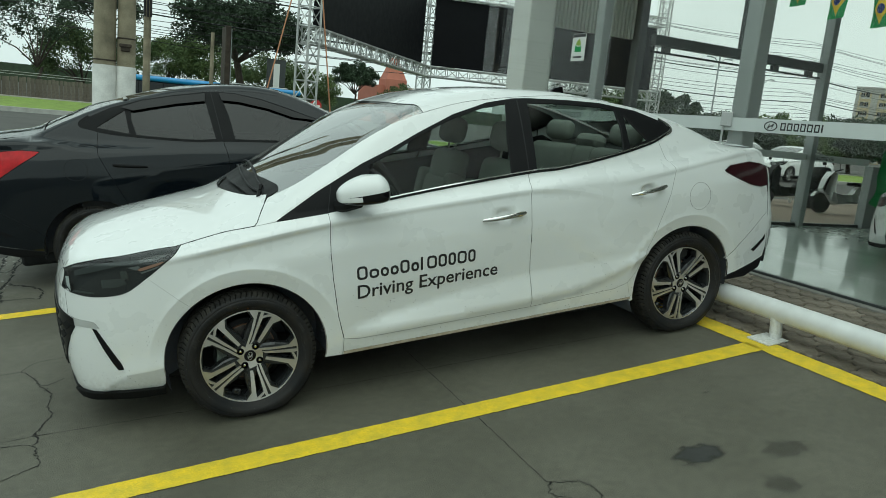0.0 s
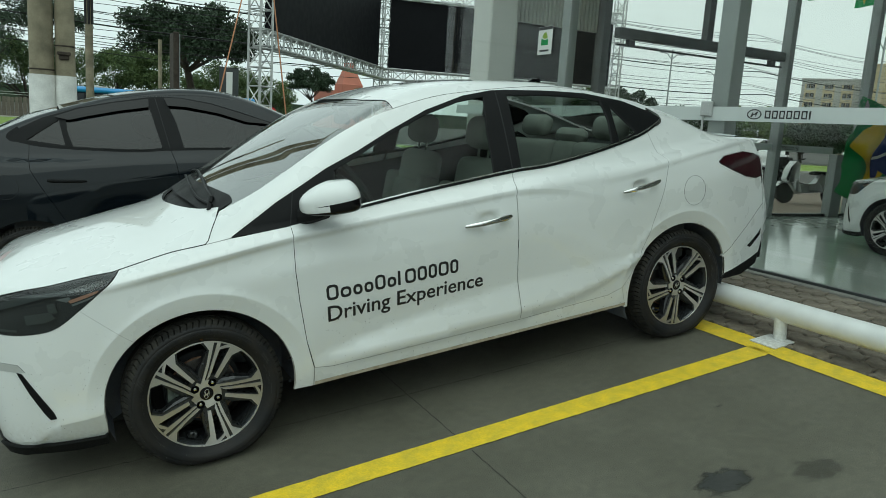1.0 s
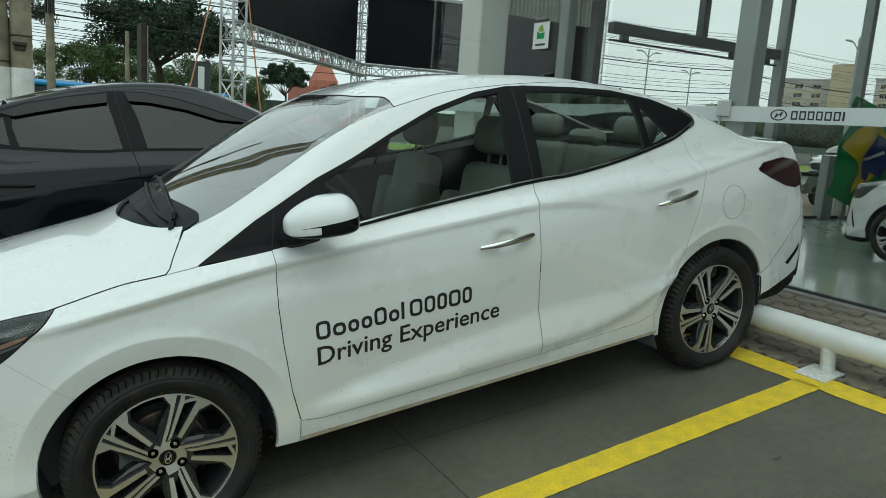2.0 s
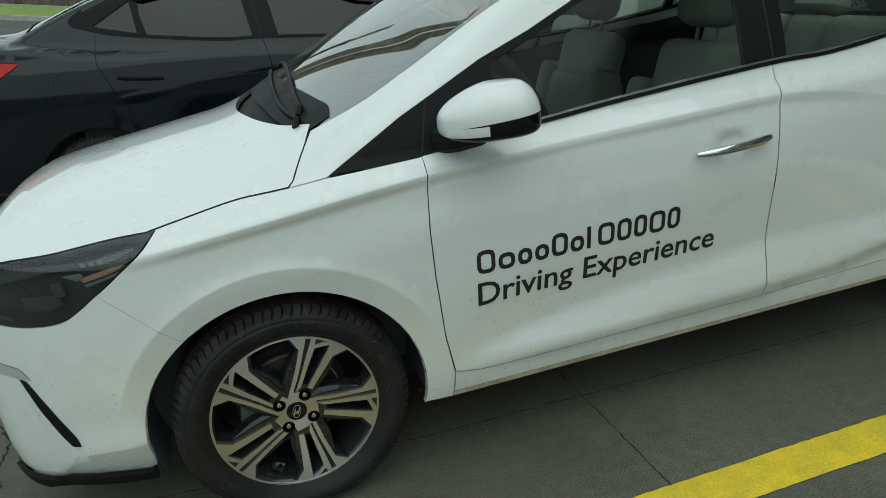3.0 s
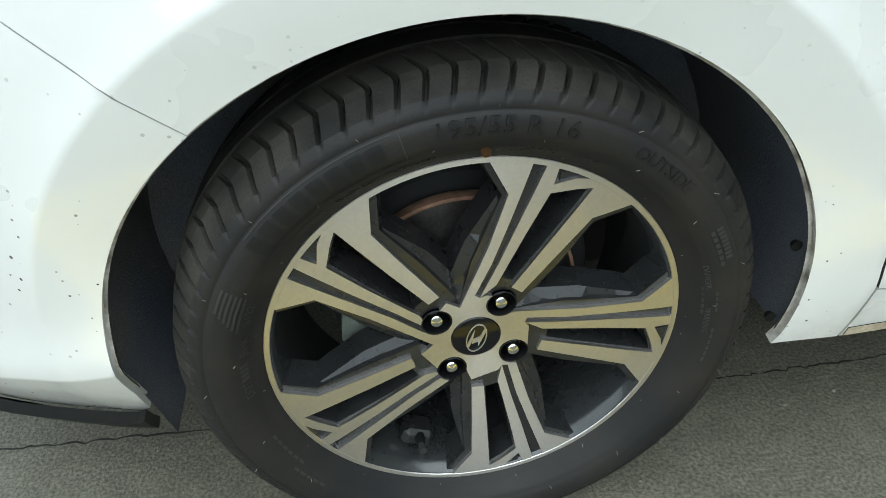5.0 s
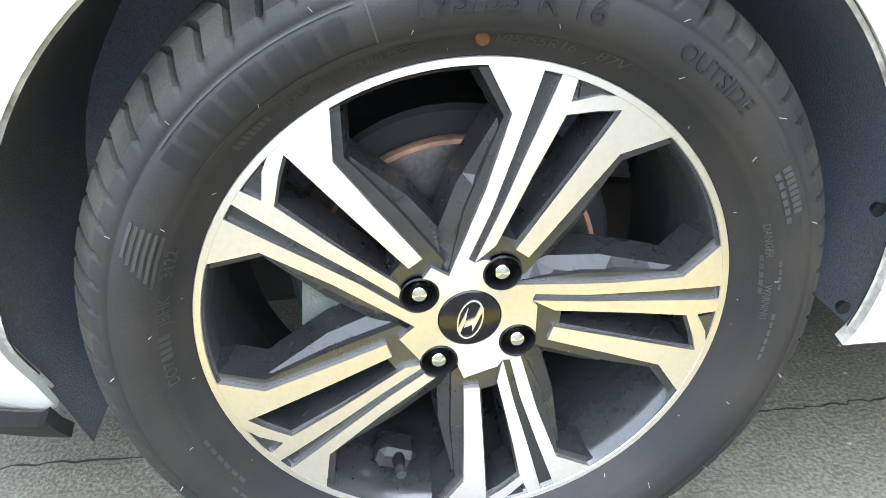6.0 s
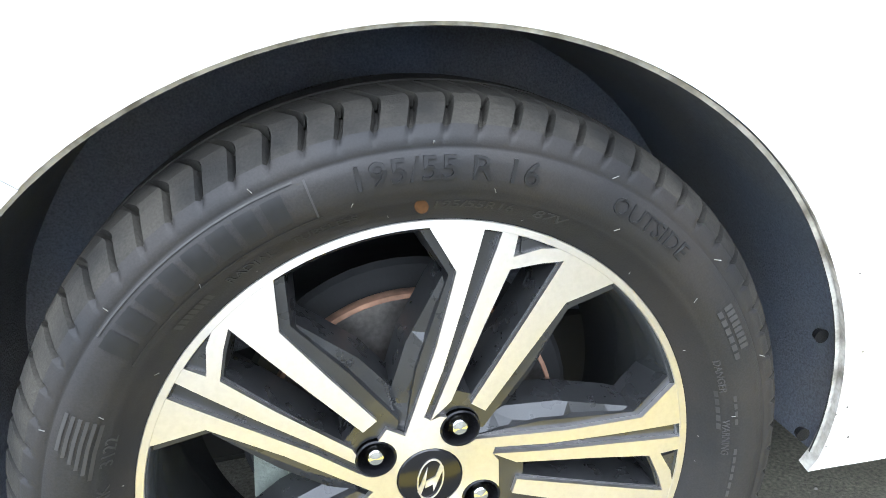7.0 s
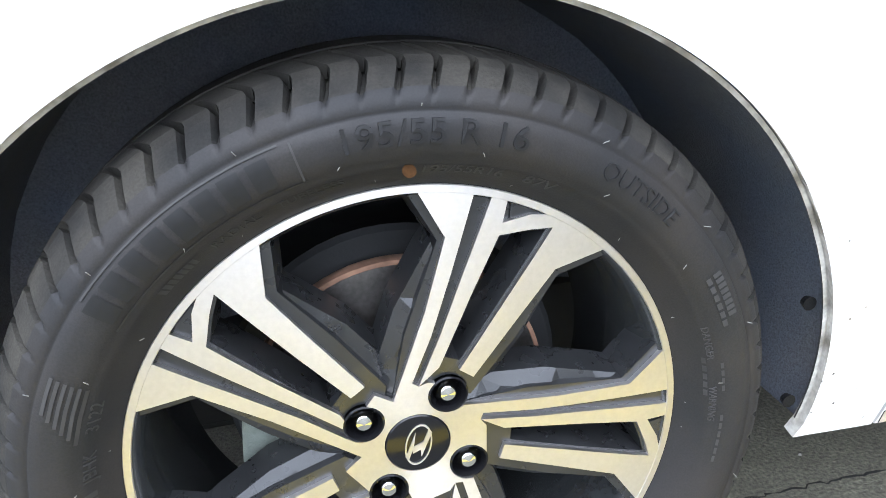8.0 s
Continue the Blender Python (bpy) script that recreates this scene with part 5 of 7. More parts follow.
def build_saloon(name, label, at, black=False):
    """A four-door saloon with its nose towards -x. black: the darker make with tinted panes and big red lamps."""
    car = Sedan()
    if black:                                # smoother sides and a taller boot
        car.plain = True
        car.hood = curve([-0.845, -0.795, -0.74, -0.60, -0.30, 0.0, 0.25, 0.6, 2.5, 2.9, 3.15, 3.30, 3.40],
                         [0.70, 0.765, 0.805, 0.86, 0.925, 0.975, 1.01, 1.03, 1.14, 1.165, 1.155, 1.125, 1.08])
    paint, pane, front_pane, bright = (BLACK_PAINT, DARK_GLASS, DARK_GLASS, BLACK) if black else (WHITE, CAR_GLASS, SCREEN_GLASS, CHROME)
    ob = thing(name, label, "car", at=at)
    pale_gap = TRIM_DARK if black else FLAP_GAP
    lx = np.arange(-0.3, 3.2, 0.02)
    fx, rx3 = np.arange(-0.40, 2.04, 0.02), np.arange(2.0, 3.2, 0.02)
    creases = [list(zip(fx, car.crease(fx) + d)) for d in (0.0025, -0.0025, -0.019, -0.036)] + [list(zip(rx3, car.haunch(rx3) + d)) for d in (0.0025, -0.0025, -0.019, -0.036)]
    foot_x = lx[(lx > 0.46) & (lx < 2.2)]
    creases.append(list(zip(foot_x, car.band(foot_x)[0] - 0.05)))
    for edge in car.band(lx[(lx > 0.46) & (lx < 2.2)]):
        creases.append(list(zip(lx[(lx > 0.46) & (lx < 2.2)], edge)))
    L = lambda loops: [(loops, "y", -1.3, -0.02)]
    both = lambda *loops: [(list(loops), "y", -1.3, -0.02), (list(loops), "y", 1.3, 0.02)]
    belt = [(0.409, 0.933), (0.727, 0.970), (1.053, 1.002), (1.500, 1.036)]
    belt_rear = [(1.500, 1.036), (1.729, 1.045), (2.081, 1.088), (2.359, 1.133), (2.537, 1.188)]
    top = [(0.175, 0.917), (0.373, 1.028), (0.610, 1.140), (0.765, 1.197), (0.932, 1.267), (1.143, 1.346), (1.357, 1.398), (1.516, 1.414), (1.604, 1.413), (1.849, 1.395), (2.076, 1.370), (2.316, 1.318), (2.489, 1.250), (2.545, 1.212)]
    door_front = [(0.410, 0.931), (0.398, 0.75), (0.402, 0.62), (0.417, 0.440), (0.441, 0.317)]
    split = [(1.504, 1.036), (1.480, 0.930), (1.473, 0.829), (1.470, 0.600), (1.478, 0.322)]
    rear_cut = [(2.112, 0.371), (2.180, 0.440), (2.245, 0.561), (2.318, 0.715), (2.385, 0.854), (2.440, 0.985), (2.440, 1.060), (2.425, 1.147)]
    foot = [(0.442, 0.317), (0.52, 0.306), (1.478, 0.322)]
    foot_rear = [(1.478, 0.322), (2.02, 0.345), (2.112, 0.371)]
    hood_line = spline([(-0.243, 0.846), (-0.08, 0.876), (0.074, 0.900), (0.166, 0.913)], 4)
    lamp_low = [(-0.243, 0.846), (-0.300, 0.801), (-0.397, 0.726), (-0.450, 0.684), (-0.500, 0.655), (-0.580, 0.640), (-0.650, 0.638), (-0.714, 0.648), (-0.738, 0.680), (-0.745, 0.728)]
    lamp_foot = spline(lamp_low[2:8], 4)
    seam = [(-0.397, 0.726), (-0.2347, 0.577)]
    side_y = curve([0.16, 0.34, 0.60, 0.96, 1.3, 2.1, 2.6, 3.0, 3.4], [0.605, 0.655, 0.640, 0.598, 0.562, 0.545, 0.570, 0.575, 0.56])

    brow = lambda cx: [[(cx + r * math.cos(q) / 0.97, 0.305 + r * math.sin(q)) for q in np.linspace(0.05, math.pi - 0.05, 60)] for r in (0.422, 0.414)]
    cups = [[(hx + rx4 * math.cos(q), hz + rx4 * 0.58 * math.sin(q)) for q in np.linspace(0, 2 * math.pi, 25)] for hx, hz in ((1.315, 0.843), (2.235, 0.894)) for rx4 in (0.060, 0.042)]
    # doors, wings, sills
    skin("front_door", car, L([belt + split[1:] + foot[::-1][1:] + door_front[::-1][1:-1]]), paint, ob, step=0.022, lines=creases + cups[:2])
    skin("rear_door", car, L([belt_rear[:-1] + [(2.425, 1.147)] + rear_cut[::-1][1:] + foot_rear[::-1][1:] + split[::-1][1:-1]]), paint, ob, step=0.022, lines=creases + cups[2:], edge=pale_gap)
    for nm, loop in (("front_door", belt + split[1:] + foot[::-1][1:] + door_front[::-1][1:-1]), ("rear_door", belt_rear[:-1] + [(2.425, 1.147)] + rear_cut[::-1][1:] + foot_rear[::-1][1:] + split[::-1][1:-1])):
        skin(nm, car, [([loop], "y", 1.3, 0.02)], paint, ob, step=0.022 if black else 0.04, lines=creases if black else ())
    wing = hood_line + [(0.30, 0.923)] + door_front + [(0.438, 0.27), (0.434, 0.231), (0.349, 0.233)] + arch(0, -9, 129, 60) + seam[::-1][1:] + lamp_low[1:2][::-1]
    for s in (-1, 1):
        skin("front_wing", car, [([wing], "y", 1.3 * s, 0.02 * s)], paint, ob, step=0.02, gap=0.0012, lines=creases[:4] + brow(0), edge=TRIM_DARK if black else LIP_DIRT)
        for cx in (0.0, 2.53):
            edge_out = arch(cx, -9 if cx == 0 else -2, 187, 64)
            edge_in = [(cx + (x - cx) * 0.990, 0.305 + (z - 0.305) * 0.990) for x, z in edge_out]
            skin("arch_lip", car, [([edge_out + edge_in[::-1]], "y", 1.3 * s, 0.02 * s)], TRIM_DARK if black else LIP_DIRT, ob, gap=0.0, sink=0.007, depth=0.002, step=0.03)
        sill = foot + foot_rear[1:] + [(2.135, 0.300), (2.150, 0.262), (1.3, 0.246), (0.436, 0.231), (0.440, 0.27)]
        skin("sill", car, [([sill], "y", 1.3 * s, 0.02 * s)], paint, ob, gap=0.001, edge=pale_gap)
        if not black:
            splash = [(0.440, 0.233), (1.3, 0.248), (2.148, 0.264), (2.146, 0.278), (1.3, 0.263), (0.440, 0.249)]
            skin("sill_edge", car, [([splash], "y", 1.3 * s, 0.02 * s)], SILL_DIRT, ob, gap=0.0, sink=-0.0012, depth=0.001, label="sill edge with brown road splash")

    # body side: pillar, roof rail and rear quarter in one pressing
    xs = np.linspace(0.168, 3.0, 56)
    rail = list(zip(xs, car.solve("z", xs, side_y(xs), 2.0, 0.4)))
    deck_x = np.linspace(3.06, 3.25, 7)
    deck = list(zip(deck_x, car.solve("z", deck_x, side_y(deck_x), 2.0, 0.4) - 0.004))
    tail_lamp = [(2.830, 1.030), (2.95, 1.045), (3.10, 1.042), (3.20, 1.00), (3.244, 0.965), (3.240, 0.80), (3.18, 0.815), (3.09, 0.872), (2.97, 0.945), (2.86, 1.005)] if black else [(2.820, 0.958), (2.875, 0.984), (3.07, 0.990), (3.185, 0.968), (3.244, 0.935), (3.240, 0.83), (3.170, 0.825), (3.06, 0.850), (2.93, 0.900), (2.834, 0.945)]
    bump_cut = [(2.862, 0.415), (2.93, 0.470), (3.07, 0.560), (3.19, 0.635), (3.255, 0.665)]
    corner = [(0.090, 0.765), (0.105, 0.735), (0.121, 0.700), (0.145, 0.652)]
    corner_side = [(x, float(car.solve("z", np.array([x]), np.array([y]), 2.0, 0.4)[0])) for x, y in corner]
    side = ([(0.166, 0.913), (0.076, 0.900)] + corner_side + rail + deck + [(3.25, 1.01), (3.25, 0.98), (3.245, 0.95)] + [tail_lamp[3]] + tail_lamp[2::-1] + tail_lamp[:5:-1] + [tail_lamp[5]] + [(3.25, 0.78), (3.255, 0.665)]
            + bump_cut[::-1][1:] + arch(2.53, 18, 189, 60)[1:] + [(2.145, 0.25), (2.135, 0.300)] + rear_cut + [(2.537, 1.188)] + top[::-1])
    for s in (-1, 1):
        skin("body_side", car, [([side], "y", 1.3 * s, 0.02 * s)], paint, ob, step=0.024, gap=0.0012, lines=creases[4:8] + brow(2.53), edge=pale_gap)
        skin("tail_lamp", car, [([tail_lamp], "y", 1.3 * s, 0.02 * s)], (RED if black else DARK_RED), ob, label="glossy red tail lamp" if black else "smoked dark red tail lamp", sink=-0.004, gap=0.003)
        low = bump_cut + [(3.262, 0.60), (3.255, 0.45), (3.225, 0.375)] + [(3.10, 0.345), (2.90, 0.305)] + arch(2.53, -2, 17, 4)
        skin("rear_bumper", car, [([low], "y", 1.3 * s, 0.02 * s)], paint, ob)
        skin("bumper_skirt", car, [([[(3.225, 0.372), (3.10, 0.342), (2.90, 0.302), (2.885, 0.275), (3.06, 0.27), (3.20, 0.31), (3.235, 0.39)]], "y", 1.3 * s, 0.02 * s)], BLACK, ob, gap=0.001, sink=-0.003)
        skin("reflector", car, [([[(3.09, 0.44), (3.21, 0.50), (3.235, 0.52), (3.23, 0.485), (3.12, 0.425)]], "y", 1.3 * s, 0.02 * s)], GLOSS_BLACK, ob, gap=0.0, sink=-0.002, depth=0.004)
    tail_y = lambda z: abs(car.solve("y", np.full(np.shape(z), 3.252), z, -1.3, -0.02))
    zs = np.linspace(0.33, 0.94, 18)
    edge = tail_y(zs)
    skin("tail_panel", car, [([list(zip(edge, zs)) + list(zip(-edge[::-1], zs[::-1]))], "x", 4.0, 2.6)], paint, ob)
    deck_xs = np.linspace(2.80, 3.26, 12)
    lid = [(x, side_y(x) - 0.001) for x in deck_xs] + [(x, -side_y(x) + 0.001) for x in deck_xs[::-1]]
    skin("boot_lid", car, [([lid], "z", 2.0, 0.4)], paint, ob, gap=0.0006, depth=0.002)

    # roof, screens, bonnet
    rx = np.linspace(0.985, 2.17, 26)
    roof = [(x + 0.0, side_y(x)) for x in rx] + [(2.19, 0.3), (2.20, 0.0), (2.19, -0.3)] + [(x, -side_y(x)) for x in rx[::-1]] + [(0.93, -0.35), (0.905, 0.0), (0.93, 0.35)]
    skin("roof", car, [([roof], "z", 2.0, 0.4)], paint, ob, gap=0.0008, depth=0.002)
    wx = np.linspace(0.20, 1.005, 18)
    screen = [(x, side_y(x) + 0.006) for x in wx] + [(0.960, 0.35), (0.935, 0.0), (0.960, -0.35)] + [(x, -side_y(x) - 0.006) for x in wx[::-1]] + [(0.135, -0.45), (0.095, -0.22), (0.08, 0.0), (0.095, 0.22), (0.135, 0.45)]
    skin("windscreen", car, [([screen], "z", 2.0, 0.4)], front_pane, ob, sink=0.003, depth=0.0, gap=0.0, label="" if black else "sloping clear windscreen")
    bx = np.linspace(2.215, 2.79, 14)
    back = [(x, side_y(x) - 0.01) for x in bx] + [(2.82, 0.3), (2.83, 0.0), (2.82, -0.3)] + [(x, -side_y(x) + 0.01) for x in bx[::-1]] + [(2.215, -0.3), (2.22, 0.0), (2.215, 0.3)]
    skin("rear_screen", car, [([back], "z", 2.0, 0.4)], pane, ob, sink=0.006, depth=0.0, gap=0.0)
    hx = np.linspace(-0.243, 0.074, 14)
    hy = abs(car.solve("y", hx, np.interp(hx, *zip(*hood_line)), -1.3, -0.02)) - 0.0012
    rear_edge = spline([(0.176, 0.575), (0.108, 0.45), (0.046, 0.24), (0.016, 0.0), (0.046, -0.24), (0.108, -0.45), (0.176, -0.575)], 6)
    half = list(zip(hx, hy)) + corner + rear_edge[:19]
    lamp_top = [(-0.742, 0.735), (-0.690, 0.770), (-0.614, 0.797), (-0.551, 0.811), (-0.443, 0.825), (-0.339, 0.837), (-0.243, 0.846)]
    lt = np.array(spline(lamp_top, 4))
    edge_y = abs(car.solve("y", lt[:, 0], lt[:, 1] - 0.002, -1.3, -0.02))
    nose = [(-0.79, 0.0), (-0.785, 0.20), (-0.772, 0.36)] + [(x, y) for x, y in zip(lt[:, 0], edge_y) if x < -0.25]
    bonnet = half + [(x, -y) for x, y in half[-2::-1]] + [(x, -y) for x, y in nose[::-1]] + nose[1:]
    skin("bonnet", car, [([bonnet], "z", 2.0, 0.4)], paint, ob, gap=0.0024)
    cap = [(0.50, 0.660), (0.515, 0.70), (0.505, 0.735), (0.36, 0.752), (0.0, 0.768), (-0.36, 0.752), (-0.505, 0.735), (-0.515, 0.70), (-0.50, 0.660), (-0.42, 0.688), (0.0, 0.698), (0.42, 0.688)]
    skin("nose_panel", car, [([cap], "x", -1.6, 0.3)], paint, ob, gap=0.0, sink=0.001)
    cowl = [(x - 0.003, y * 1.01) for x, y in rear_edge] + [(0.21, -0.600), (0.19, -0.45), (0.150, -0.22), (0.135, 0.0), (0.150, 0.22), (0.19, 0.45), (0.21, 0.600)]
    ink = spline([(0.160, 0.600), (0.110, 0.45), (0.085, 0.22), (0.075, 0.0), (0.085, -0.22), (0.110, -0.45), (0.160, -0.600)], 5)
    ink_top = spline([(0.222, 0.606), (0.232, 0.54), (0.215, 0.44), (0.185, 0.22), (0.172, 0.0), (0.185, -0.22), (0.215, -0.44), (0.232, -0.54), (0.222, -0.606)], 5)
    band = ink + ink_top[::-1]
    skin("screen_border", car, [([band], "z", 2.0, 0.4)], BLACK, ob, sink=0.0005, depth=0.0, gap=0.0)
    skin("cowl_grille", car, [([cowl], "z", 2.0, 0.4)], BLACK, ob, sink=0.022, label="black plastic cowl below the windscreen")

    # front bumper, lamps, vents
    zs = np.linspace(0.20, 0.66, 16)
    fe = abs(car.solve("y", np.full(16, -0.735), zs, -1.3, -0.02))
    fascia = list(zip(fe, zs)) + [(0.42, 0.69), (0.0, 0.70), (-0.42, 0.69)] + list(zip(-fe[::-1], zs[::-1]))
    for s in (-1, 1):
        bump = seam + arch(0, 129, 187, 30)[1:] + [(-0.372, 0.214), (-0.385, 0.204), (-0.54, 0.195), (-0.66, 0.193), (-0.735, 0.20), (-0.735, 0.66)] + lamp_foot[:0:-1]
        skin("front_bumper", car, [([bump], "y", 1.3 * s, 0.02 * s)], paint, ob, step=0.022, gap=0.0, edge=pale_gap, lines=brow(0) + [[(-0.556, 0.284), (-0.612, 0.214)], [(-0.538, 0.284), (-0.594, 0.214)]] + [[(x, 0.279 + 0.19 * (x + 0.54) + d) for x in np.arange(-0.68, -0.34, 0.02)] for d in (-0.003, 0.003)])
        vent = [(-0.640, 0.496), (-0.624, 0.492), (-0.580, 0.410), (-0.540, 0.333), (-0.534, 0.310), (-0.556, 0.306), (-0.573, 0.335), (-0.609, 0.412)]
        fang = [(-0.736, 0.486), (-0.700, 0.489), (-0.645, 0.487), (-0.626, 0.412), (-0.606, 0.318), (-0.572, 0.296), (-0.545, 0.284), (-0.600, 0.214), (-0.690, 0.206), (-0.736, 0.215)]
        skin("bumper_fang", car, [([fang], "y", 1.3 * s, 0.02 * s)], paint, ob, step=0.022, sink=-0.002, gap=0.0, depth=0.002, edge=paint)
        chamfer = [(-0.735, 0.545), (-0.700, 0.534), (-0.633, 0.526), (-0.612, 0.498), (-0.640, 0.497), (-0.683, 0.501), (-0.735, 0.505)]
        skin("bumper_insert", car, [([chamfer], "y", 1.3 * s, 0.02 * s)], BLACK if black else SILVER, ob, sink=-0.002, gap=0.0, depth=0.004, label="" if black else "grey insert beside the grille")
        skin("bumper_vent", car, [([vent], "y", 1.3 * s, 0.02 * s)], GLOSS_BLACK, ob, sink=-0.003, gap=0.0, depth=0.006, label="slim black vent in the bumper")
        lip = [(-0.372, 0.225), (-0.385, 0.212), (-0.54, 0.200), (-0.66, 0.196), (-0.735, 0.20), (-0.735, 0.165), (-0.60, 0.155), (-0.46, 0.160), (-0.375, 0.175)]
        skin("chin_spoiler", car, [([lip], "y", 1.3 * s, 0.02 * s)], BLACK, ob, sink=-0.018, gap=0.0, label="black lower lip")
        outline = [tuple(p) for p in lt[1:]] + lamp_low[1:2] + lamp_foot + lamp_low[8:] + [lamp_top[0]]
        lamp = skin("headlamp", car, [([outline], "y", 1.3 * s, 0.02 * s)], LAMP_INNER, ob, sink=0.030, depth=0.0, gap=0.001, label="dark headlamp behind a clear cover")
        skin("lamp_cover", car, [([outline], "y", 1.3 * s, 0.02 * s)], CLEAR, lamp, sink=0.001, depth=0.0, gap=0.003)
        skin("lamp_rim", car, [([outline, inset(dense(outline, 0.02), 0.0045)], "y", 1.3 * s, 0.02 * s)], BLACK, lamp, sink=0.001, depth=0.03, gap=0.002)
        skin("turn_reflector", car, [([[(-0.44, 0.762), (-0.33, 0.790), (-0.325, 0.782), (-0.43, 0.752)]], "y", 1.3 * s, 0.02 * s)], AMBER, lamp, sink=0.020, depth=0.006, gap=0.0, label="amber strip")
        skin("lamp_bezel", car, [([[(-0.70, 0.745), (-0.60, 0.785), (-0.50, 0.802), (-0.30, 0.830), (-0.36, 0.808), (-0.52, 0.775), (-0.70, 0.722)]], "y", 1.3 * s, 0.02 * s)], ALU_DARK, lamp, sink=0.016, depth=0.012, gap=0.0)
        for nm, loop, mat, sink in (("running_light", [(-0.734, 0.712), (-0.719, 0.716), (-0.715, 0.650), (-0.729, 0.647)], BAND, 0.006),
                                    ("running_light", [(-0.715, 0.652), (-0.700, 0.662), (-0.62, 0.658), (-0.62, 0.650)], ALU_DARK, 0.008),
                                    ("projector_shroud", [(-0.590, 0.712), (-0.500, 0.724), (-0.485, 0.700), (-0.520, 0.684), (-0.588, 0.676)], ALU_DARK, 0.014),
                                    ("lamp_block", [(-0.478, 0.769), (-0.430, 0.778), (-0.424, 0.770), (-0.440, 0.757)], LAMP_TILE, 0.016),
                                    ("lamp_block", [(-0.508, 0.752), (-0.480, 0.757), (-0.474, 0.722), (-0.502, 0.716)], ALU_DARK, 0.012),
                                    ("lamp_block", [(-0.640, 0.722), (-0.580, 0.735), (-0.560, 0.700), (-0.625, 0.680)], LAMP_INNER, 0.018),
                                    ("lamp_block", [(-0.428, 0.748), (-0.335, 0.776), (-0.332, 0.771), (-0.424, 0.741)], LAMP_TILE, 0.018),
                                    ("lamp_tile", [(-0.425, 0.806), (-0.413, 0.809), (-0.408, 0.798), (-0.420, 0.795)], LAMP_TILE, 0.012),
                                    ("lamp_tile", [(-0.405, 0.809), (-0.393, 0.812), (-0.388, 0.801), (-0.400, 0.798)], LAMP_TILE, 0.012),
                                    ("lamp_tile", [(-0.385, 0.812), (-0.373, 0.815), (-0.368, 0.804), (-0.380, 0.801)], LAMP_TILE, 0.012)):
            skin(nm, car, [([loop], "y", 1.3 * s, 0.02 * s)], mat, lamp, step=0.02, sink=sink, depth=0.008, gap=0.0)
    skin("front_bumper", car, [([fascia], "x", -1.6, 0.3)], paint, ob)
    grille = [(0.40, 0.60), (0.0, 0.62), (-0.40, 0.60), (-0.595, 0.535), (-0.600, 0.495), (-0.53, 0.36), (-0.42, 0.27), (0.42, 0.27), (0.53, 0.36), (0.600, 0.495), (0.595, 0.535)]
    grid = skin("grille", car, [([grille], "x", -1.6, 0.3)], GLOSS_BLACK, ob, sink=-0.006, gap=0.0, label="black honeycomb grille")
    for iz in range(6):
        for iy in range(-9, 10):
            gy, gz = 0.062 * iy + 0.031 * (iz % 2), 0.315 + 0.046 * iz
            loop = [(gy - 0.026, gz), (gy, gz + 0.019), (gy + 0.026, gz), (gy, gz - 0.019)]
            if inside(np.array(grille), np.array(loop)).all():
                skin("grille_stud", car, [([loop], "x", -1.6, 0.3)], BLACK, grid, step=0.05, sink=-0.009, gap=0.0, depth=0.006)
    skin("chin_spoiler", car, [([[(0.56, 0.205), (-0.56, 0.205), (-0.56, 0.165), (0.56, 0.165)]], "x", -1.6, 0.3)], BLACK, ob, sink=-0.008, gap=0.0)

    # windows: black frame, panes, bright strip along the waist
    win_f = [(0.616, 0.972), (0.640, 1.130), (0.765, 1.178), (0.922, 1.250), (1.135, 1.328), (1.330, 1.376), (1.470, 1.390), (1.425, 1.220), (1.402, 1.040), (1.053, 1.012), (0.72, 0.981)]
    win_r = [(1.600, 1.392), (1.845, 1.376), (2.070, 1.350), (2.165, 1.330), (2.175, 1.230), (2.150, 1.112), (2.070, 1.100), (1.740, 1.056), (1.553, 1.048)]
    quarter = [(2.215, 1.300), (2.440, 1.178), (2.200, 1.122)] if black else [(2.215, 1.305), (2.345, 1.155), (2.200, 1.120)]
    dlo = belt + belt_rear[1:] + top[::-1] + [(0.30, 0.923)]
    for s in (-1, 1):
        y0, y1 = 1.3 * s, 0.02 * s
        skin("window_frame", car, [([dlo, win_f, win_r, quarter], "y", y0, y1)], BLACK, ob, gap=0.0, sink=-0.002, step=0.025, label="satin black window surround")
        skin("front_window", car, [([win_f], "y", y0, y1)], pane, ob, gap=-0.004, sink=0.008, depth=0.0, label="dark tinted side window" if black else "lightly tinted side window")
        skin("rear_window", car, [([win_r], "y", y0, y1)], pane, ob, gap=-0.004, sink=0.008, depth=0.0)
        skin("quarter_window", car, [([quarter], "y", y0, y1)], pane, ob, gap=-0.004, sink=0.008, depth=0.0)
        b = np.array(spline(belt[:1] + belt[1:] + belt_rear[1:], 8))
        b = b[b[:, 0] > 0.66]
        band = [tuple(v) for v in b + (0, 0.011)] + [tuple(v) for v in b[::-1] + (0, 0.005)]
        seal = [tuple(v) for v in b + (0, 0.005)] + [tuple(v) for v in b[::-1] - (0, 0.005)]
        skin("waist_seal", car, [([seal], "y", y0, y1)], BLACK, ob, gap=0.0, sink=-0.004, depth=0.006, step=0.02)
        skin("waist_strip", car, [([band], "y", y0, y1)], bright, ob, gap=0.0, sink=-0.006, depth=0.008, step=0.02, label="" if black else "bright chrome waist strip")
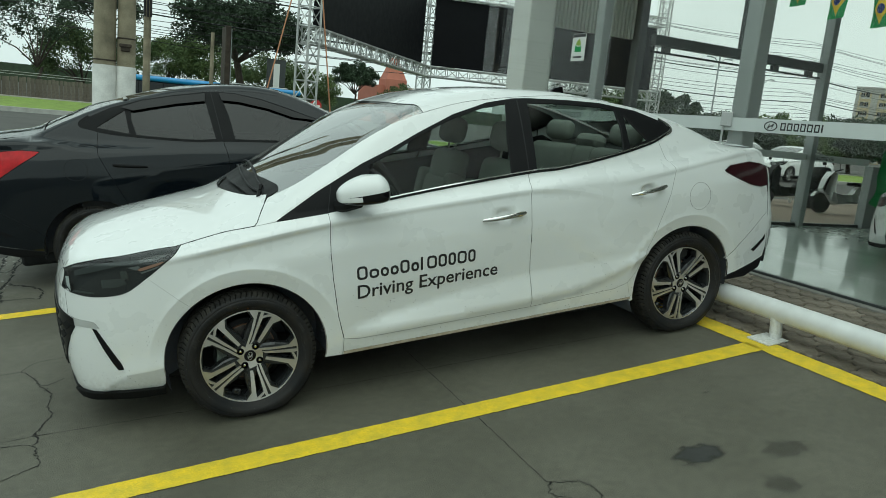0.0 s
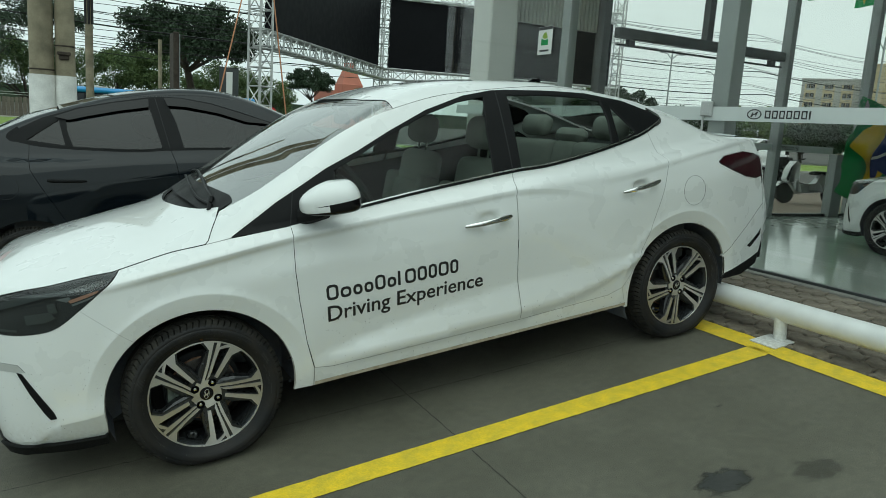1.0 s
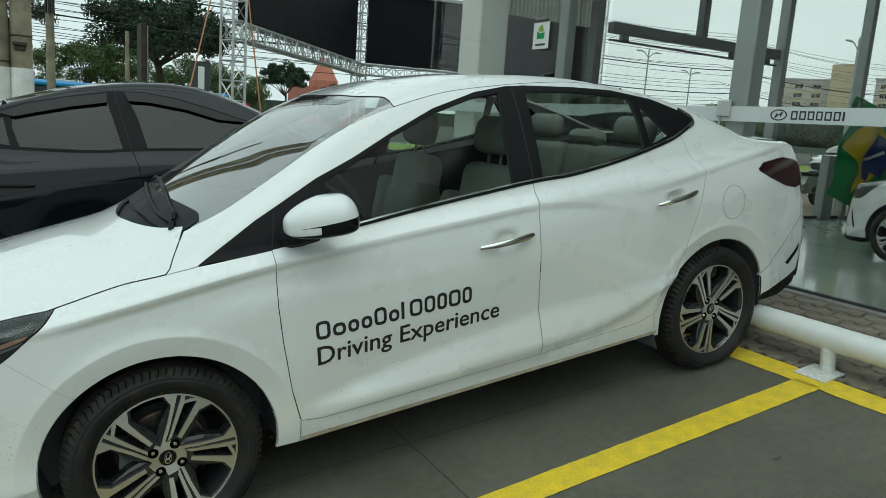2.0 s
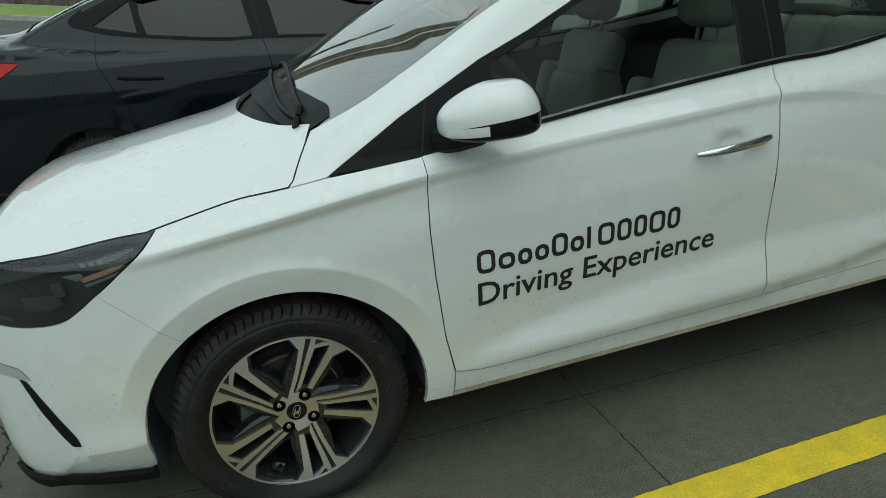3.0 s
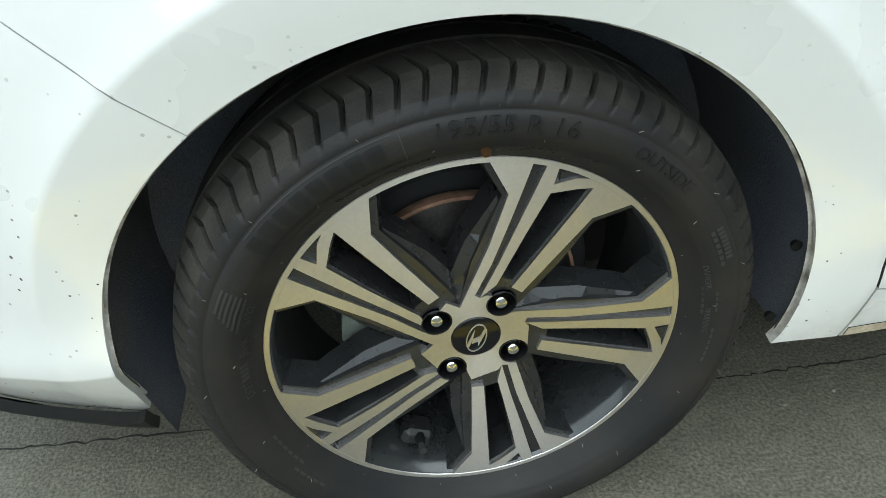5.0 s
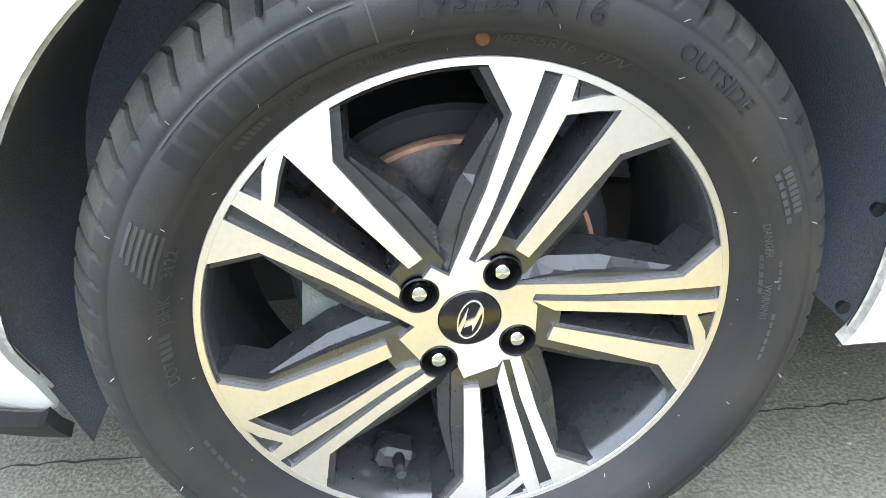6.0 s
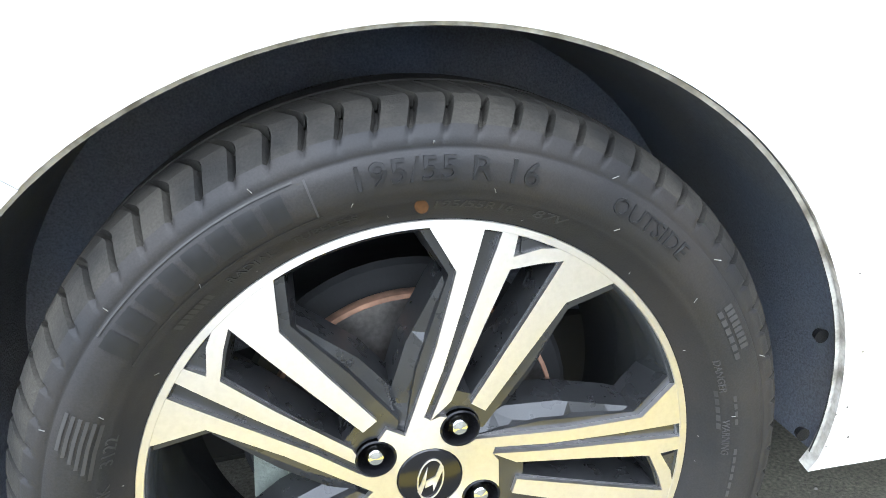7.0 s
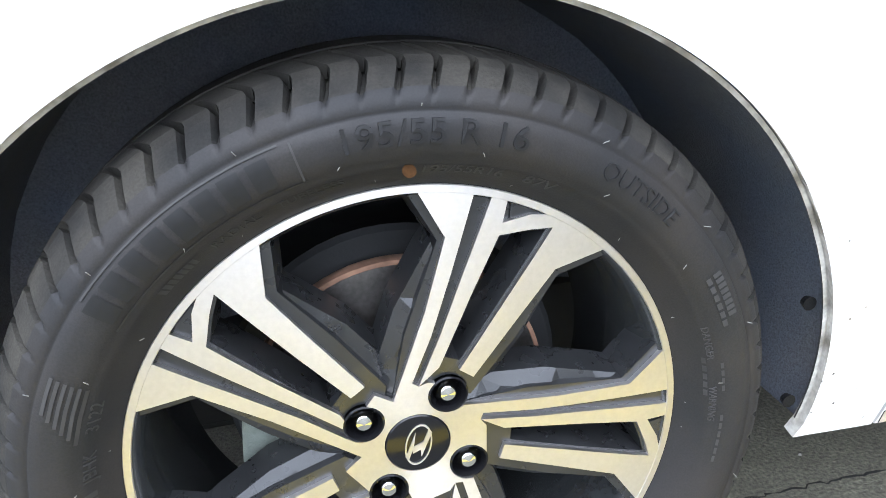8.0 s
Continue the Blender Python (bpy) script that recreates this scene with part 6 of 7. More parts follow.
        c = spline([(2.475, 1.258), (2.530, 1.226), (2.546, 1.206), (2.536, 1.190), (2.50, 1.178)], 4) + spline([(2.50, 1.170), (2.540, 1.181), (2.558, 1.206), (2.538, 1.235), (2.480, 1.268)], 4)
        skin("waist_strip", car, [([c], "y", y0, y1)], bright, ob, gap=0.0, sink=-0.005, depth=0.008, step=0.02)

    # handles, mirror, fuel flap
    for s in (-1, 1):
        for hx, hz, rise in ((1.182, 0.829, 0.014), (2.100, 0.878, 0.026)):
            pts = []
            for k in range(9):
                q = k / 8
                x, z = hx + 0.245 * q, hz + rise * q
                ends = car.solve("y", np.array([hx, hx + 0.245]), np.array([hz, hz + rise]), 1.3 * s, 0.02 * s)
                y = float(ends[0] + (ends[1] - ends[0]) * q)
                pts.append((x, y + s * (0.004 + 0.030 * math.sin(math.pi * min(max(q * 0.9 + 0.05, 0), 1)) ** 0.5), z))
            bm = bmesh.new()
            tube(bm, pts, [0.006, 0.009, 0.0105, 0.011, 0.011, 0.011, 0.0115, 0.012, 0.008], 10)
            for v in bm.verts:
                v.co.z = (v.co.z - hz) * 1.15 + hz
            part("door_handle", bm, bright, ob, "" if black else "curved chrome door handle", smooth=True)
    flap = [(2.605 + 0.082 * math.cos(a), (0.888 if black else 0.828) + 0.080 * math.sin(a)) for a in np.linspace(0, 2 * np.pi, 40, endpoint=False)]
    away = 1 if black else -1
    skin("fuel_flap_gap", car, [([flap, inset(np.array(flap), 0.0022)], "y", 1.3 * away, 0.02 * away)], TRIM_DARK if black else FLAP_GAP, ob, sink=-0.0012, gap=0.0, depth=0.001, step=0.02)
    # underbody, wheel housings, cabin
    for name, low, high in (("floor_pan", (-0.66, -0.52, 0.145), (3.10, 0.52, 0.30)), ("underbody_tray", (0.42, -0.60, 0.150), (2.10, 0.60, 0.32)), ("sill_box", (0.44, -0.70, 0.195), (2.09, 0.70, 0.33))):
        bm = bmesh.new()
        box(bm, low, high, 0.02)
        part(name, bm, TRIM_DARK, ob)
    for s in (-1, 1):
        for cx in (0.0, 2.53):
            bm = bmesh.new()
            n = 32
            prev = None
            for k in range(n + 1):
                q = radians(-11 + 213 * k / n)
                ridge_in = 0.0012 * (k % 7 == 3)
                out = float(abs(car.solve("y", np.array([cx + 0.378 * math.cos(q)]), np.array([max(0.305 + 0.358 * math.sin(q), 0.24)]), -1.3, -0.02))[0]) - 0.012
                pts = [(cx + (0.378 - ridge_in) * math.cos(q), s * y, 0.305 + (0.358 - ridge_in) * math.sin(q)) for y in (out - 0.004, out - 0.03, 0.72, 0.62, 0.53)]
                pts = [(cx + 0.376 * math.cos(q), s * out, 0.305 + 0.356 * math.sin(q))] + pts + [(cx + 0.12 * math.cos(q), s * 0.50, 0.32 + 0.12 * math.sin(q))]
                row = [bm.verts.new(p) for p in pts]
                if prev:
                    for i in range(len(row) - 1):
                        bm.faces.new((prev[i], prev[i + 1], row[i + 1], row[i]))
                prev = row
            part("wheel_liner", bm, LINER, ob, "dark felt wheel-arch liner", smooth=True)
    for cx in (0.37,):
        for z in (0.276, 0.374):
            bm = bmesh.new()
            x = cx - 0.030 if z < 0.3 else cx - 0.024
            rod(bm, (x, -0.812, z), (x, -0.806, z), 0.0065, 0.005, 14)
            part("push_clip", bm, BLACK, ob)
    inner = [(0.30, 0.90), (0.73, 0.955), (1.5, 1.02), (2.08, 1.07), (2.45, 1.13), (2.60, 1.05), (2.60, 0.45), (2.15, 0.33), (0.45, 0.33), (0.36, 0.60)]
    for s in (-1, 1):
        skin("door_trim", car, [([inner], "y", 1.3 * s, 0.02 * s)], TRIM_DARK, ob, sink=0.055, depth=0.0, step=0.08)
    rx2 = np.linspace(1.02, 2.19, 10)
    lining = [(x, side_y(x) - 0.01) for x in rx2] + [(x, -side_y(x) + 0.01) for x in rx2[::-1]]
    skin("roof_lining", car, [([lining], "z", 2.0, 0.4)], HEADLINER, ob, sink=0.035, depth=0.0, step=0.08)
    bm = bmesh.new()
    prof = [(0.16, 0.90), (0.22, 0.955), (0.45, 0.965), (0.62, 0.950), (0.68, 0.90), (0.66, 0.78), (0.60, 0.62), (0.55, 0.52), (0.47, 0.52), (0.45, 0.72), (0.18, 0.78)]
    rows = [[bm.verts.new((x, y, z)) for x, z in prof] for y in (-0.70, -0.55, -0.37, -0.2, 0.0, 0.3, 0.6, 0.70)]
    for p, q in zip(rows, rows[1:]):
        for i in range(len(prof)):
            bm.faces.new((p[i], p[(i + 1) % len(prof)], q[(i + 1) % len(prof)], q[i]))
    bm.faces.new(rows[0])
    bm.faces.new(rows[-1])
    part("dashboard", bm, TRIM_DARK, ob, "" if black else "dark grey dashboard", smooth=True)
    bm = bmesh.new()
    m = pose(0.86, -0.37, 0.955, 0, 64, 0)
    ring = [(0.182 * math.cos(q), 0.182 * math.sin(q), 0) for q in np.linspace(0, 2 * math.pi, 33)]
    tube(bm, [m @ Vector(p) for p in ring], 0.016, 8, caps=False)
    for q in (0.0, 2.2, 4.1):
        tube(bm, [m @ Vector((0.17 * math.cos(q), 0.17 * math.sin(q), 0)), m @ Vector((0.04 * math.cos(q), 0.04 * math.sin(q), 0.02))], 0.014, 6)
    rod(bm, m @ Vector((0, 0, -0.01)), m @ Vector((0, 0, 0.05)), 0.065, 0.05, 20)
    tube(bm, [m @ Vector((0, 0, 0.02)), (0.60, -0.37, 0.83)], 0.035, 8)
    part("steering_wheel", bm, TRIM_DARK, ob, "" if black else "dark grey steering wheel", smooth=True)

    def padded(bm, lo, hi, m=None, r=0.05):
        box(bm, lo, hi, r, m, seg=3)

    for y in (-0.37, 0.37):
        bm = bmesh.new()
        padded(bm, (0.94, y - 0.25, 0.36), (1.46, y + 0.25, 0.56), r=0.07)
        lean = Matrix.Translation((1.41, y, 0.52)) @ pose(0, 0, 0, 0, 16, 0)
        padded(bm, (-0.06, -0.24, -0.02), (0.09, 0.24, 0.40), lean, 0.06)
        padded(bm, (-0.05, -0.20, 0.34), (0.08, 0.20, 0.575), lean, 0.06)
        padded(bm, (-0.10, -0.255, 0.02), (0.05, -0.18, 0.42), lean, 0.035)
        padded(bm, (-0.10, 0.18, 0.02), (0.05, 0.255, 0.42), lean, 0.035)
        for q in (-0.05, 0.05):
            tube(bm, [lean @ Vector((0.01, q, 0.55)), lean @ Vector((0.0, q, 0.66))], 0.007, 6)
        padded(bm, (-0.075, -0.125, 0.615), (0.050, 0.125, 0.785), lean, 0.055)
        part("front_seat", bm, FABRIC, ob, "" if black else "grey fabric front seat with headrest", smooth=True)
    bm = bmesh.new()
    padded(bm, (1.75, -0.62, 0.36), (2.28, 0.62, 0.56), r=0.07)
    for y in (-0.37, 0.37):
        lean = Matrix.Translation((2.22, y, 0.52)) @ pose(0, 0, 0, 0, 18, 0)
        padded(bm, (-0.06, -0.26, 0.0), (0.10, 0.26, 0.58), lean, 0.06)
        padded(bm, (-0.05, -0.13, 0.60), (0.06, 0.13, 0.74), lean, 0.05)
    lean = Matrix.Translation((2.24, 0, 0.52)) @ pose(0, 0, 0, 0, 18, 0)
    padded(bm, (-0.05, -0.12, 0.0), (0.10, 0.12, 0.58), lean, 0.05)
    padded(bm, (-0.05, -0.13, 0.56), (0.06, 0.13, 0.66), lean, 0.05)
    part("rear_bench", bm, FABRIC, ob, "" if black else "grey fabric rear bench with three headrests", smooth=True)
    bm = bmesh.new()
    box(bm, (2.38, -0.62, 1.00), (2.95, 0.62, 1.03), 0.01)
    part("parcel_shelf", bm, TRIM_DARK, ob)
    bm = bmesh.new()
    box(bm, (0.93, -0.10, 1.28), (0.96, 0.10, 1.345), 0.012)
    tube(bm, [(0.95, 0, 1.31), (0.90, 0, 1.38)], 0.012, 6)
    part("rear_view_mirror", bm, BLACK, ob)

    # wing mirrors
    for s in (-1, 1):
        c0 = Vector((0.560, s * 0.905, 1.028))

        def shell(dark, grow=1.0):
            """The painted cap or the black bowl and lamp strip of the mirror housing."""
            bm = bmesh.new()
            levels = [(0, u) for u in np.linspace(0.01, 1, 14)] + [(1, u) for u in (0.34, 0.67, 1.0)] + [(2, u) for u in (0.08, 0.2, 0.32, 0.44, 0.56, 0.68, 0.79, 0.87, 0.93, 0.97, 0.998)]
            rows, n = [], 96
            for band, u in levels:
                row = []
                for q in np.linspace(0, 2 * math.pi, n, endpoint=False):
                    px, py = math.cos(q), math.sin(q)
                    px = math.copysign(abs(px) ** 0.8, px)
                    py = math.copysign(abs(py) ** 0.8, py)
                    # the lamp strip widens from a point towards the rear edge
                    along = min(max((0.115 * px + 0.085) / 0.19, 0.0), 1.0)
                    low = -0.010 + 0.007 * along
                    high = low + 0.012 * along ** 0.8
                    z = -0.052 + (low + 0.052) * u if band == 0 else low + (high - low) * u if band == 1 else high + (0.080 - high) * u
                    zz = np.clip(z / (0.080 if z > 0 else 0.052), -0.999, 0.999)
                    k = (1 - abs(zz) ** (2.0 if z > 0 else 5.0)) ** 0.5
                    x = 0.122 * px * k * grow if px < 0 else 0.108 * px * grow * (0.55 + 0.45 * k)
                    row.append(bm.verts.new((c0.x + x, c0.y + (py * 0.082 + s * 0.25 * x) * grow * (0.30 + 0.70 * k), c0.z + z * (1.0 + 1.8 * min(x, 0.0) * (z > 0)) + 0.03 * x)))
                rows.append(row)
            for j, (p, q) in enumerate(zip(rows, rows[1:])):
                band = levels[j + 1][0]
                for i in range(n):
                    ring = (p[i], p[(i + 1) % n], q[(i + 1) % n], q[i])
                    x = 0.115 * math.cos(2 * math.pi * (i + 0.5) / n)
                    black_part = (band == 1 and x > -0.085) or (band == 0 and (j < 6 or x > -0.022))
                    if black_part == dark:
                        bm.faces.new(ring)
            bm.faces.new(rows[0] if dark else rows[-1])
            return bm
        mirror = part("wing_mirror", shell(False), paint, ob, "" if black else "white and black door mirror", smooth=True)
        part("mirror_bowl", shell(True), GLOSS_BLACK, mirror, smooth=True)
        bm = bmesh.new()
        tube(bm, [(0.47, s * 0.785, 0.965), (0.50, s * 0.83, 0.968), (0.54, s * 0.88, 0.985)], [0.040, 0.032, 0.030], 10)
        part("mirror_arm", bm, BLACK, mirror, smooth=True)
        sail = [(0.255, 0.945), (0.330, 0.985), (0.402, 1.022), (0.412, 0.958)]
        skin("corner_pane", car, [([sail], "y", 1.3 * s, 0.02 * s)], BLACK, ob, gap=0.0, sink=-0.0035, depth=0.003, step=0.03)
        seam_line = [(0.409, 0.936), (0.413, 0.936), (0.447, 1.062), (0.443, 1.060)]
        skin("frame_seam", car, [([seam_line], "y", 1.3 * s, 0.02 * s)], TRIM_DARK, ob, gap=0.0, sink=-0.004, depth=0.002, step=0.03)
        pillar = [(1.500, 1.04), (1.506, 1.04), (1.545, 1.405), (1.539, 1.405)]
        skin("frame_seam", car, [([pillar], "y", 1.3 * s, 0.02 * s)], TRIM_DARK, ob, gap=0.0, sink=-0.003, depth=0.002, step=0.03)

    # wipers
    for line, w in ((((0.205, 0.60), (0.165, 0.25), (0.135, -0.05), (0.125, -0.34), (0.150, -0.52)), 0.007), (((0.235, 0.56), (0.215, 0.20), (0.190, -0.10), (0.170, -0.34), (0.168, -0.46)), 0.007)):
        pts = np.array(spline(line, 5))
        z = car.solve("z", pts[:, 0], pts[:, 1], 2.0, 0.4)
        bm = bmesh.new()
        tube(bm, [(x, y, q + 0.009) for (x, y), q in zip(pts, z)], w, 6)
        x, y = pts[-1]
        tube(bm, [(x, y, z[-1] + 0.012), (x - 0.01, y - 0.02, z[-1] - 0.01)], 0.011, 6)
        part("wiper", bm, BLACK, ob, "" if black else "black wiper arm", smooth=True)
    if black:
        # smoked rain visors over the side panes
        for s in (-1, 1):
            for visor in ([(0.68, 1.150), (0.932, 1.250), (1.143, 1.330), (1.357, 1.384), (1.480, 1.396), (1.466, 1.340), (1.330, 1.322), (1.10, 1.262), (0.90, 1.185)],
                          [(1.590, 1.396), (1.845, 1.380), (2.070, 1.354), (2.24, 1.312), (2.15, 1.285), (2.04, 1.300), (1.82, 1.325), (1.600, 1.338)]):
                skin("rain_visor", car, [([visor], "y", 1.3 * s, 0.02 * s)], GLOSS_BLACK, ob, gap=0.0, sink=-0.016, depth=0.004, step=0.03)
    else:
        bm = bmesh.new()
        loop = [(2.02, 0.0), (2.22, 0.0), (2.205, 0.055), (2.15, 0.04)]
        base = float(car.solve("z", np.array([2.10]), np.array([0.0]), 2.0, 0.4)[0])
        plate(bm, [[(0.0, -0.01), (0.17, -0.035), (0.155, 0.045), (0.10, 0.04)]], 0.012, 0.024, lambda u, v, h: (2.04 + u, h, base + v), 0.05)
        part("roof_antenna", bm, GLOSS_BLACK, ob, "black fin aerial")
    return car, ob


saloon, saloon_ob = build_saloon("white_saloon", "white four-door saloon car with black lettering on its door", LOT)
wheel = build_wheel()


def fit_wheels(ob):
    for side, x, turn in ((-1, 0.0, 0), (-1, 2.53, 0), (1, 0.0, 180), (1, 2.53, 180)):
        m = pose(x, side * HUB_OUT, 0.301, 0, 0, turn)
        if wheel.parent is None:
            wheel.parent, wheel.matrix_local = ob, m
        else:
            extra = copy_thing(wheel, m)
            extra.parent = ob
            extra.matrix_basis = m
            if x > 1:                        # the rear rims have stopped at another turn
                for c in extra.children:
                    if not c.name.startswith("tyre"):
                        c.matrix_basis = pose(0, 0, 0, 0, 26, 0) @ c.matrix_basis
        build_brake(ob, pose(x, side * (HUB_OUT - 0.01), 0.301, 0, 0, turn))


fit_wheels(saloon_ob)
black_car, black_ob = build_saloon("black_saloon", "glossy black four-door saloon car with dark tinted windows", LOT @ pose(1.816, 2.905, 0, 0, 0, 180) @ Matrix.Diagonal((1, 1, 1.04, 1)), black=True)
fit_wheels(black_ob)
# a third, white one on show indoors
show_ob = copy_thing(saloon_ob, Matrix.Translation((8.50, 1.10, INDOORS)) @ pose(0, 0, 0, 0, 0, -92))
show_ob.name = "showroom_car"
tagged(show_ob, "white car on display on the polished showroom floor", "car")


# lettering on the front door: two lines, the first as plain bars
def on_door(verts, lift=0.0015):
    """Places a flat (x, z) drawing on the door's skin."""
    y = saloon.solve("y", verts[:, 0], verts[:, 1], -1.3, -0.02)
    p = np.c_[verts[:, 0], y, verts[:, 1]]
    return p - np.array([0, 1, 0]) * lift


def door_lettering():
    vs, fs = lettering("Driving Experience", 0.097, 0.0, 0.0012)
    lo, hi = vs[:, 0].min(), vs[:, 0].max()
    x = 0.516 + (vs[:, 0] - lo) / (hi - lo) * 0.760
    z = 0.512 + 0.026 * (x - 0.516) + vs[:, 1]
    meshed("door_lettering", on_door(np.c_[x, z]), [f[::1] for f in fs], LETTER, saloon_ob, "black vinyl lettering")
    # widths of the signs in the first line, as shares of their height
    x, rows = 0.517, (0.078, 0.072, 0.062, 0.062, 0.072, 0.062, 0.018, 0.0, 0.078, 0.068, 0.062, 0.076, 0.062)
    tall = (1, 0.7, 0.7, 0.7, 1, 0.7, 1, 0, 1, 1, 1, 1, 1)
    scale = 0.645 / (sum(rows) + 0.0135 * len(rows) + 0.02)
    for w, h in zip(rows, tall):
        if w:
            a, b = x, x + w * scale
            zz = lambda q: 0.605 + 0.026 * (q - 0.517)
            high, t = 0.066 * h, 0.0115
            def rounded(d, c):
                """The sign's outline drawn in by d, with corners cut by c."""
                x0, x1, z0, z1 = a + d, b - d, zz(a) + d, zz(a) + high - d
                return [(x0 + c, z0), (x1 - c, z0), (x1 - c * 0.3, z0 + c * 0.3), (x1, z0 + c), (x1, z1 - c), (x1 - c * 0.3, z1 - c * 0.3), (x1 - c, z1), (x0 + c, z1), (x0 + c * 0.3, z1 - c * 0.3), (x0, z1 - c), (x0, z0 + c), (x0 + c * 0.3, z0 + c * 0.3)]
            loops = [rounded(0.0, 0.016), rounded(t, 0.008)] if b - a > 0.04 * scale + 0.01 else [[(a, zz(a)), (b, zz(a)), (b, zz(a) + high), (a, zz(a) + high)]]
            uv, tri, _ = sheet(loops, 0.03)
            meshed("letter_bar", on_door(uv), tri[:, ::-1], LETTER, saloon_ob)
        x += w * scale + (0.0135 if w else 0.02) * scale


door_lettering()


# ---------------------------------------------------------------- yard and street
def build_post(name, label, x, y, r, high, white=0.0, mats=POLE, seg=24):
    p = thing(name, label, "pole")
    base = float(ground_height(np.array(x), np.array(y))) - 0.1
    bm = bmesh.new()
    rod(bm, (x, y, base), (x, y, base + high), r, r * 0.80, seg)
    part("shaft", bm, mats, p, smooth=True)
    if white:
        bm = bmesh.new()
        rod(bm, (x, y, base), (x, y, white), r + 0.006, r * 0.985 + 0.006, seg, caps=True)
        part("whitewash", bm, LIME, p, "flaking whitewash at its foot", smooth=True)
    return p, base


for x, w, top in ((-0.825, 0.162, 1.77), (-0.53, 0.133, 1.77)):
    p, base = build_post("utility_pole", "weathered concrete utility pole with a whitewashed foot", x, 8.1, w, 9.5, top)
    bm = bmesh.new()
    lathe(bm, [(w * 0.985, 0.0), (w * 1.01, 0.010), (w * 0.985, 0.020)], 20, Matrix.Translation((x, 8.1, top + (0.06 if x < -0.6 else 0.40))) @ pose(0, 0, 0, -90, 0, 0))
    part("steel_band", bm, BARK, p)
    if x > -0.6:
        bm = bmesh.new()
        box(bm, (x - 0.10, 8.1 - w - 0.030, 2.05), (x + 0.07, 8.1 - w * 0.8, 2.10), 0.01)
        box(bm, (x - 0.08, 8.1 - w - 0.015, 1.99), (x + 0.05, 8.1 - w * 0.8, 2.05), 0.01)
        part("pole_bracket", bm, BARK, p)
p, base = build_post("utility_pole", "thin pale concrete pole with a dark cable head", -0.12, 12.4, 0.078, 7.0, 0.0, POLE)
bm = bmesh.new()
for dx in (-0.06, 0.0, 0.06):
    tube(bm, [(-0.12 + dx, 12.3, 2.92), (-0.12 + dx, 12.28, 3.5), (-0.12 + dx * 1.5, 12.3, 5.0)], 0.022, 6)
part("cable_head", bm, CABLE, p)
build_post("marker_post", "short pale concrete post", 1.55, 16.0, 0.056, 3.2, 0.0, POLE)
sign_post = thing("sign_pylon", "tall narrow brown sign pylon seen edge-on", "sign")
bm = bmesh.new()
box(bm, (1.53, 13.2, -0.2), (1.65, 13.9, 3.05), 0.02, None)
part("body", bm, BARK, sign_post)
bm = bmesh.new()
box(bm, (1.65, 13.22, 0.3), (1.67, 13.88, 3.0), 0.004)
part("face", bm, ALU, sign_post)


def build_truss(name, a, b, half, bay, parent, mats=TRUSS, r=0.024):
    """A square lattice beam between two points, as one welded piece."""
    a, b = Vector(a), Vector(b)
    way = (b - a).normalized()
    up = Vector((0, 0, 1)) if abs(way.z) < 0.9 else Vector((1, 0.6, 0)).normalized()
    s = way.cross(up).normalized()
    u = s.cross(way).normalized()
    n = max(1, round((b - a).length / bay))
    bm = bmesh.new()
    corner = [half * (i * s + j * u) for i, j in ((-1, -1), (1, -1), (1, 1), (-1, 1))]
    for c in corner:
        rod(bm, a + c, b + c, r, seg=6)
    for k in range(n):
        p, q = a + (b - a) * k / n, a + (b - a) * (k + 1) / n
        for i in range(4):
            c, d = corner[i], corner[(i + 1) % 4]
            e, f = (c, d) if k % 2 else (d, c)
            rod(bm, p + e, q + f, r * 0.55, seg=4, caps=False)
            rod(bm, p + c, p + d, r * 0.55, seg=4, caps=False)
    return part(name, bm, mats, parent)


stage = thing("screen_stage", "aluminium truss stage carrying large black screens", "stage")
T1, T2, T3 = (2.80, 10.66), (7.95, 17.1), (15.7, 15.6)
Z0, Z1 = 2.86, 5.25
for (x, y), g in ((T1, -0.2), (T2, -0.2), (T3, INDOORS)):
    build_truss("tower", (x, y, g), (x, y, 6.6), 0.155, 0.36, stage)
for a, b in ((T1, T2), (T2, T3)):
    for z in (Z0, Z1):
        build_truss("beam", (*a, z), (*b, z), 0.15, 0.36, stage)
    d = Vector((b[0] - a[0], b[1] - a[1], 0))
    n = 1 if a == T1 else 2
    side = Vector((d.y, -d.x, 0)).normalized()
    for k in range(n):
        p = Vector((*a, 0)) + d * ((k + 0.05) / n) - side * 0.02
        q = Vector((*a, 0)) + d * ((k + 0.94) / n) - side * 0.02
        bm = bmesh.new()
        for lo, hi in ((Z0 + 0.2, Z1 - 0.2),):
            vs = [bm.verts.new((c.x + side.x * o, c.y + side.y * o, z)) for o in (0.06, -0.10) for c in (p, q) for z in (lo, hi)]
            for f in ((0, 1, 3, 2), (4, 6, 7, 5), (0, 2, 6, 4), (1, 5, 7, 3), (0, 4, 5, 1), (2, 3, 7, 6)):
                bm.faces.new([vs[i] for i in f])
        part("screen", bm, LED, stage, "matt black screen, switched off")
for a, b in (((2.60, 10.5, 4.4), (1.66, 9.4, 1.0)), ((2.86, 10.5, 4.6), (3.24, 9.9, 0.6))):
    bm = bmesh.new()
    tube(bm, [a, b], 0.015, 4)
    tagged(part("guy_strap", bm, STRAP), "taut orange guy strap", "strap")

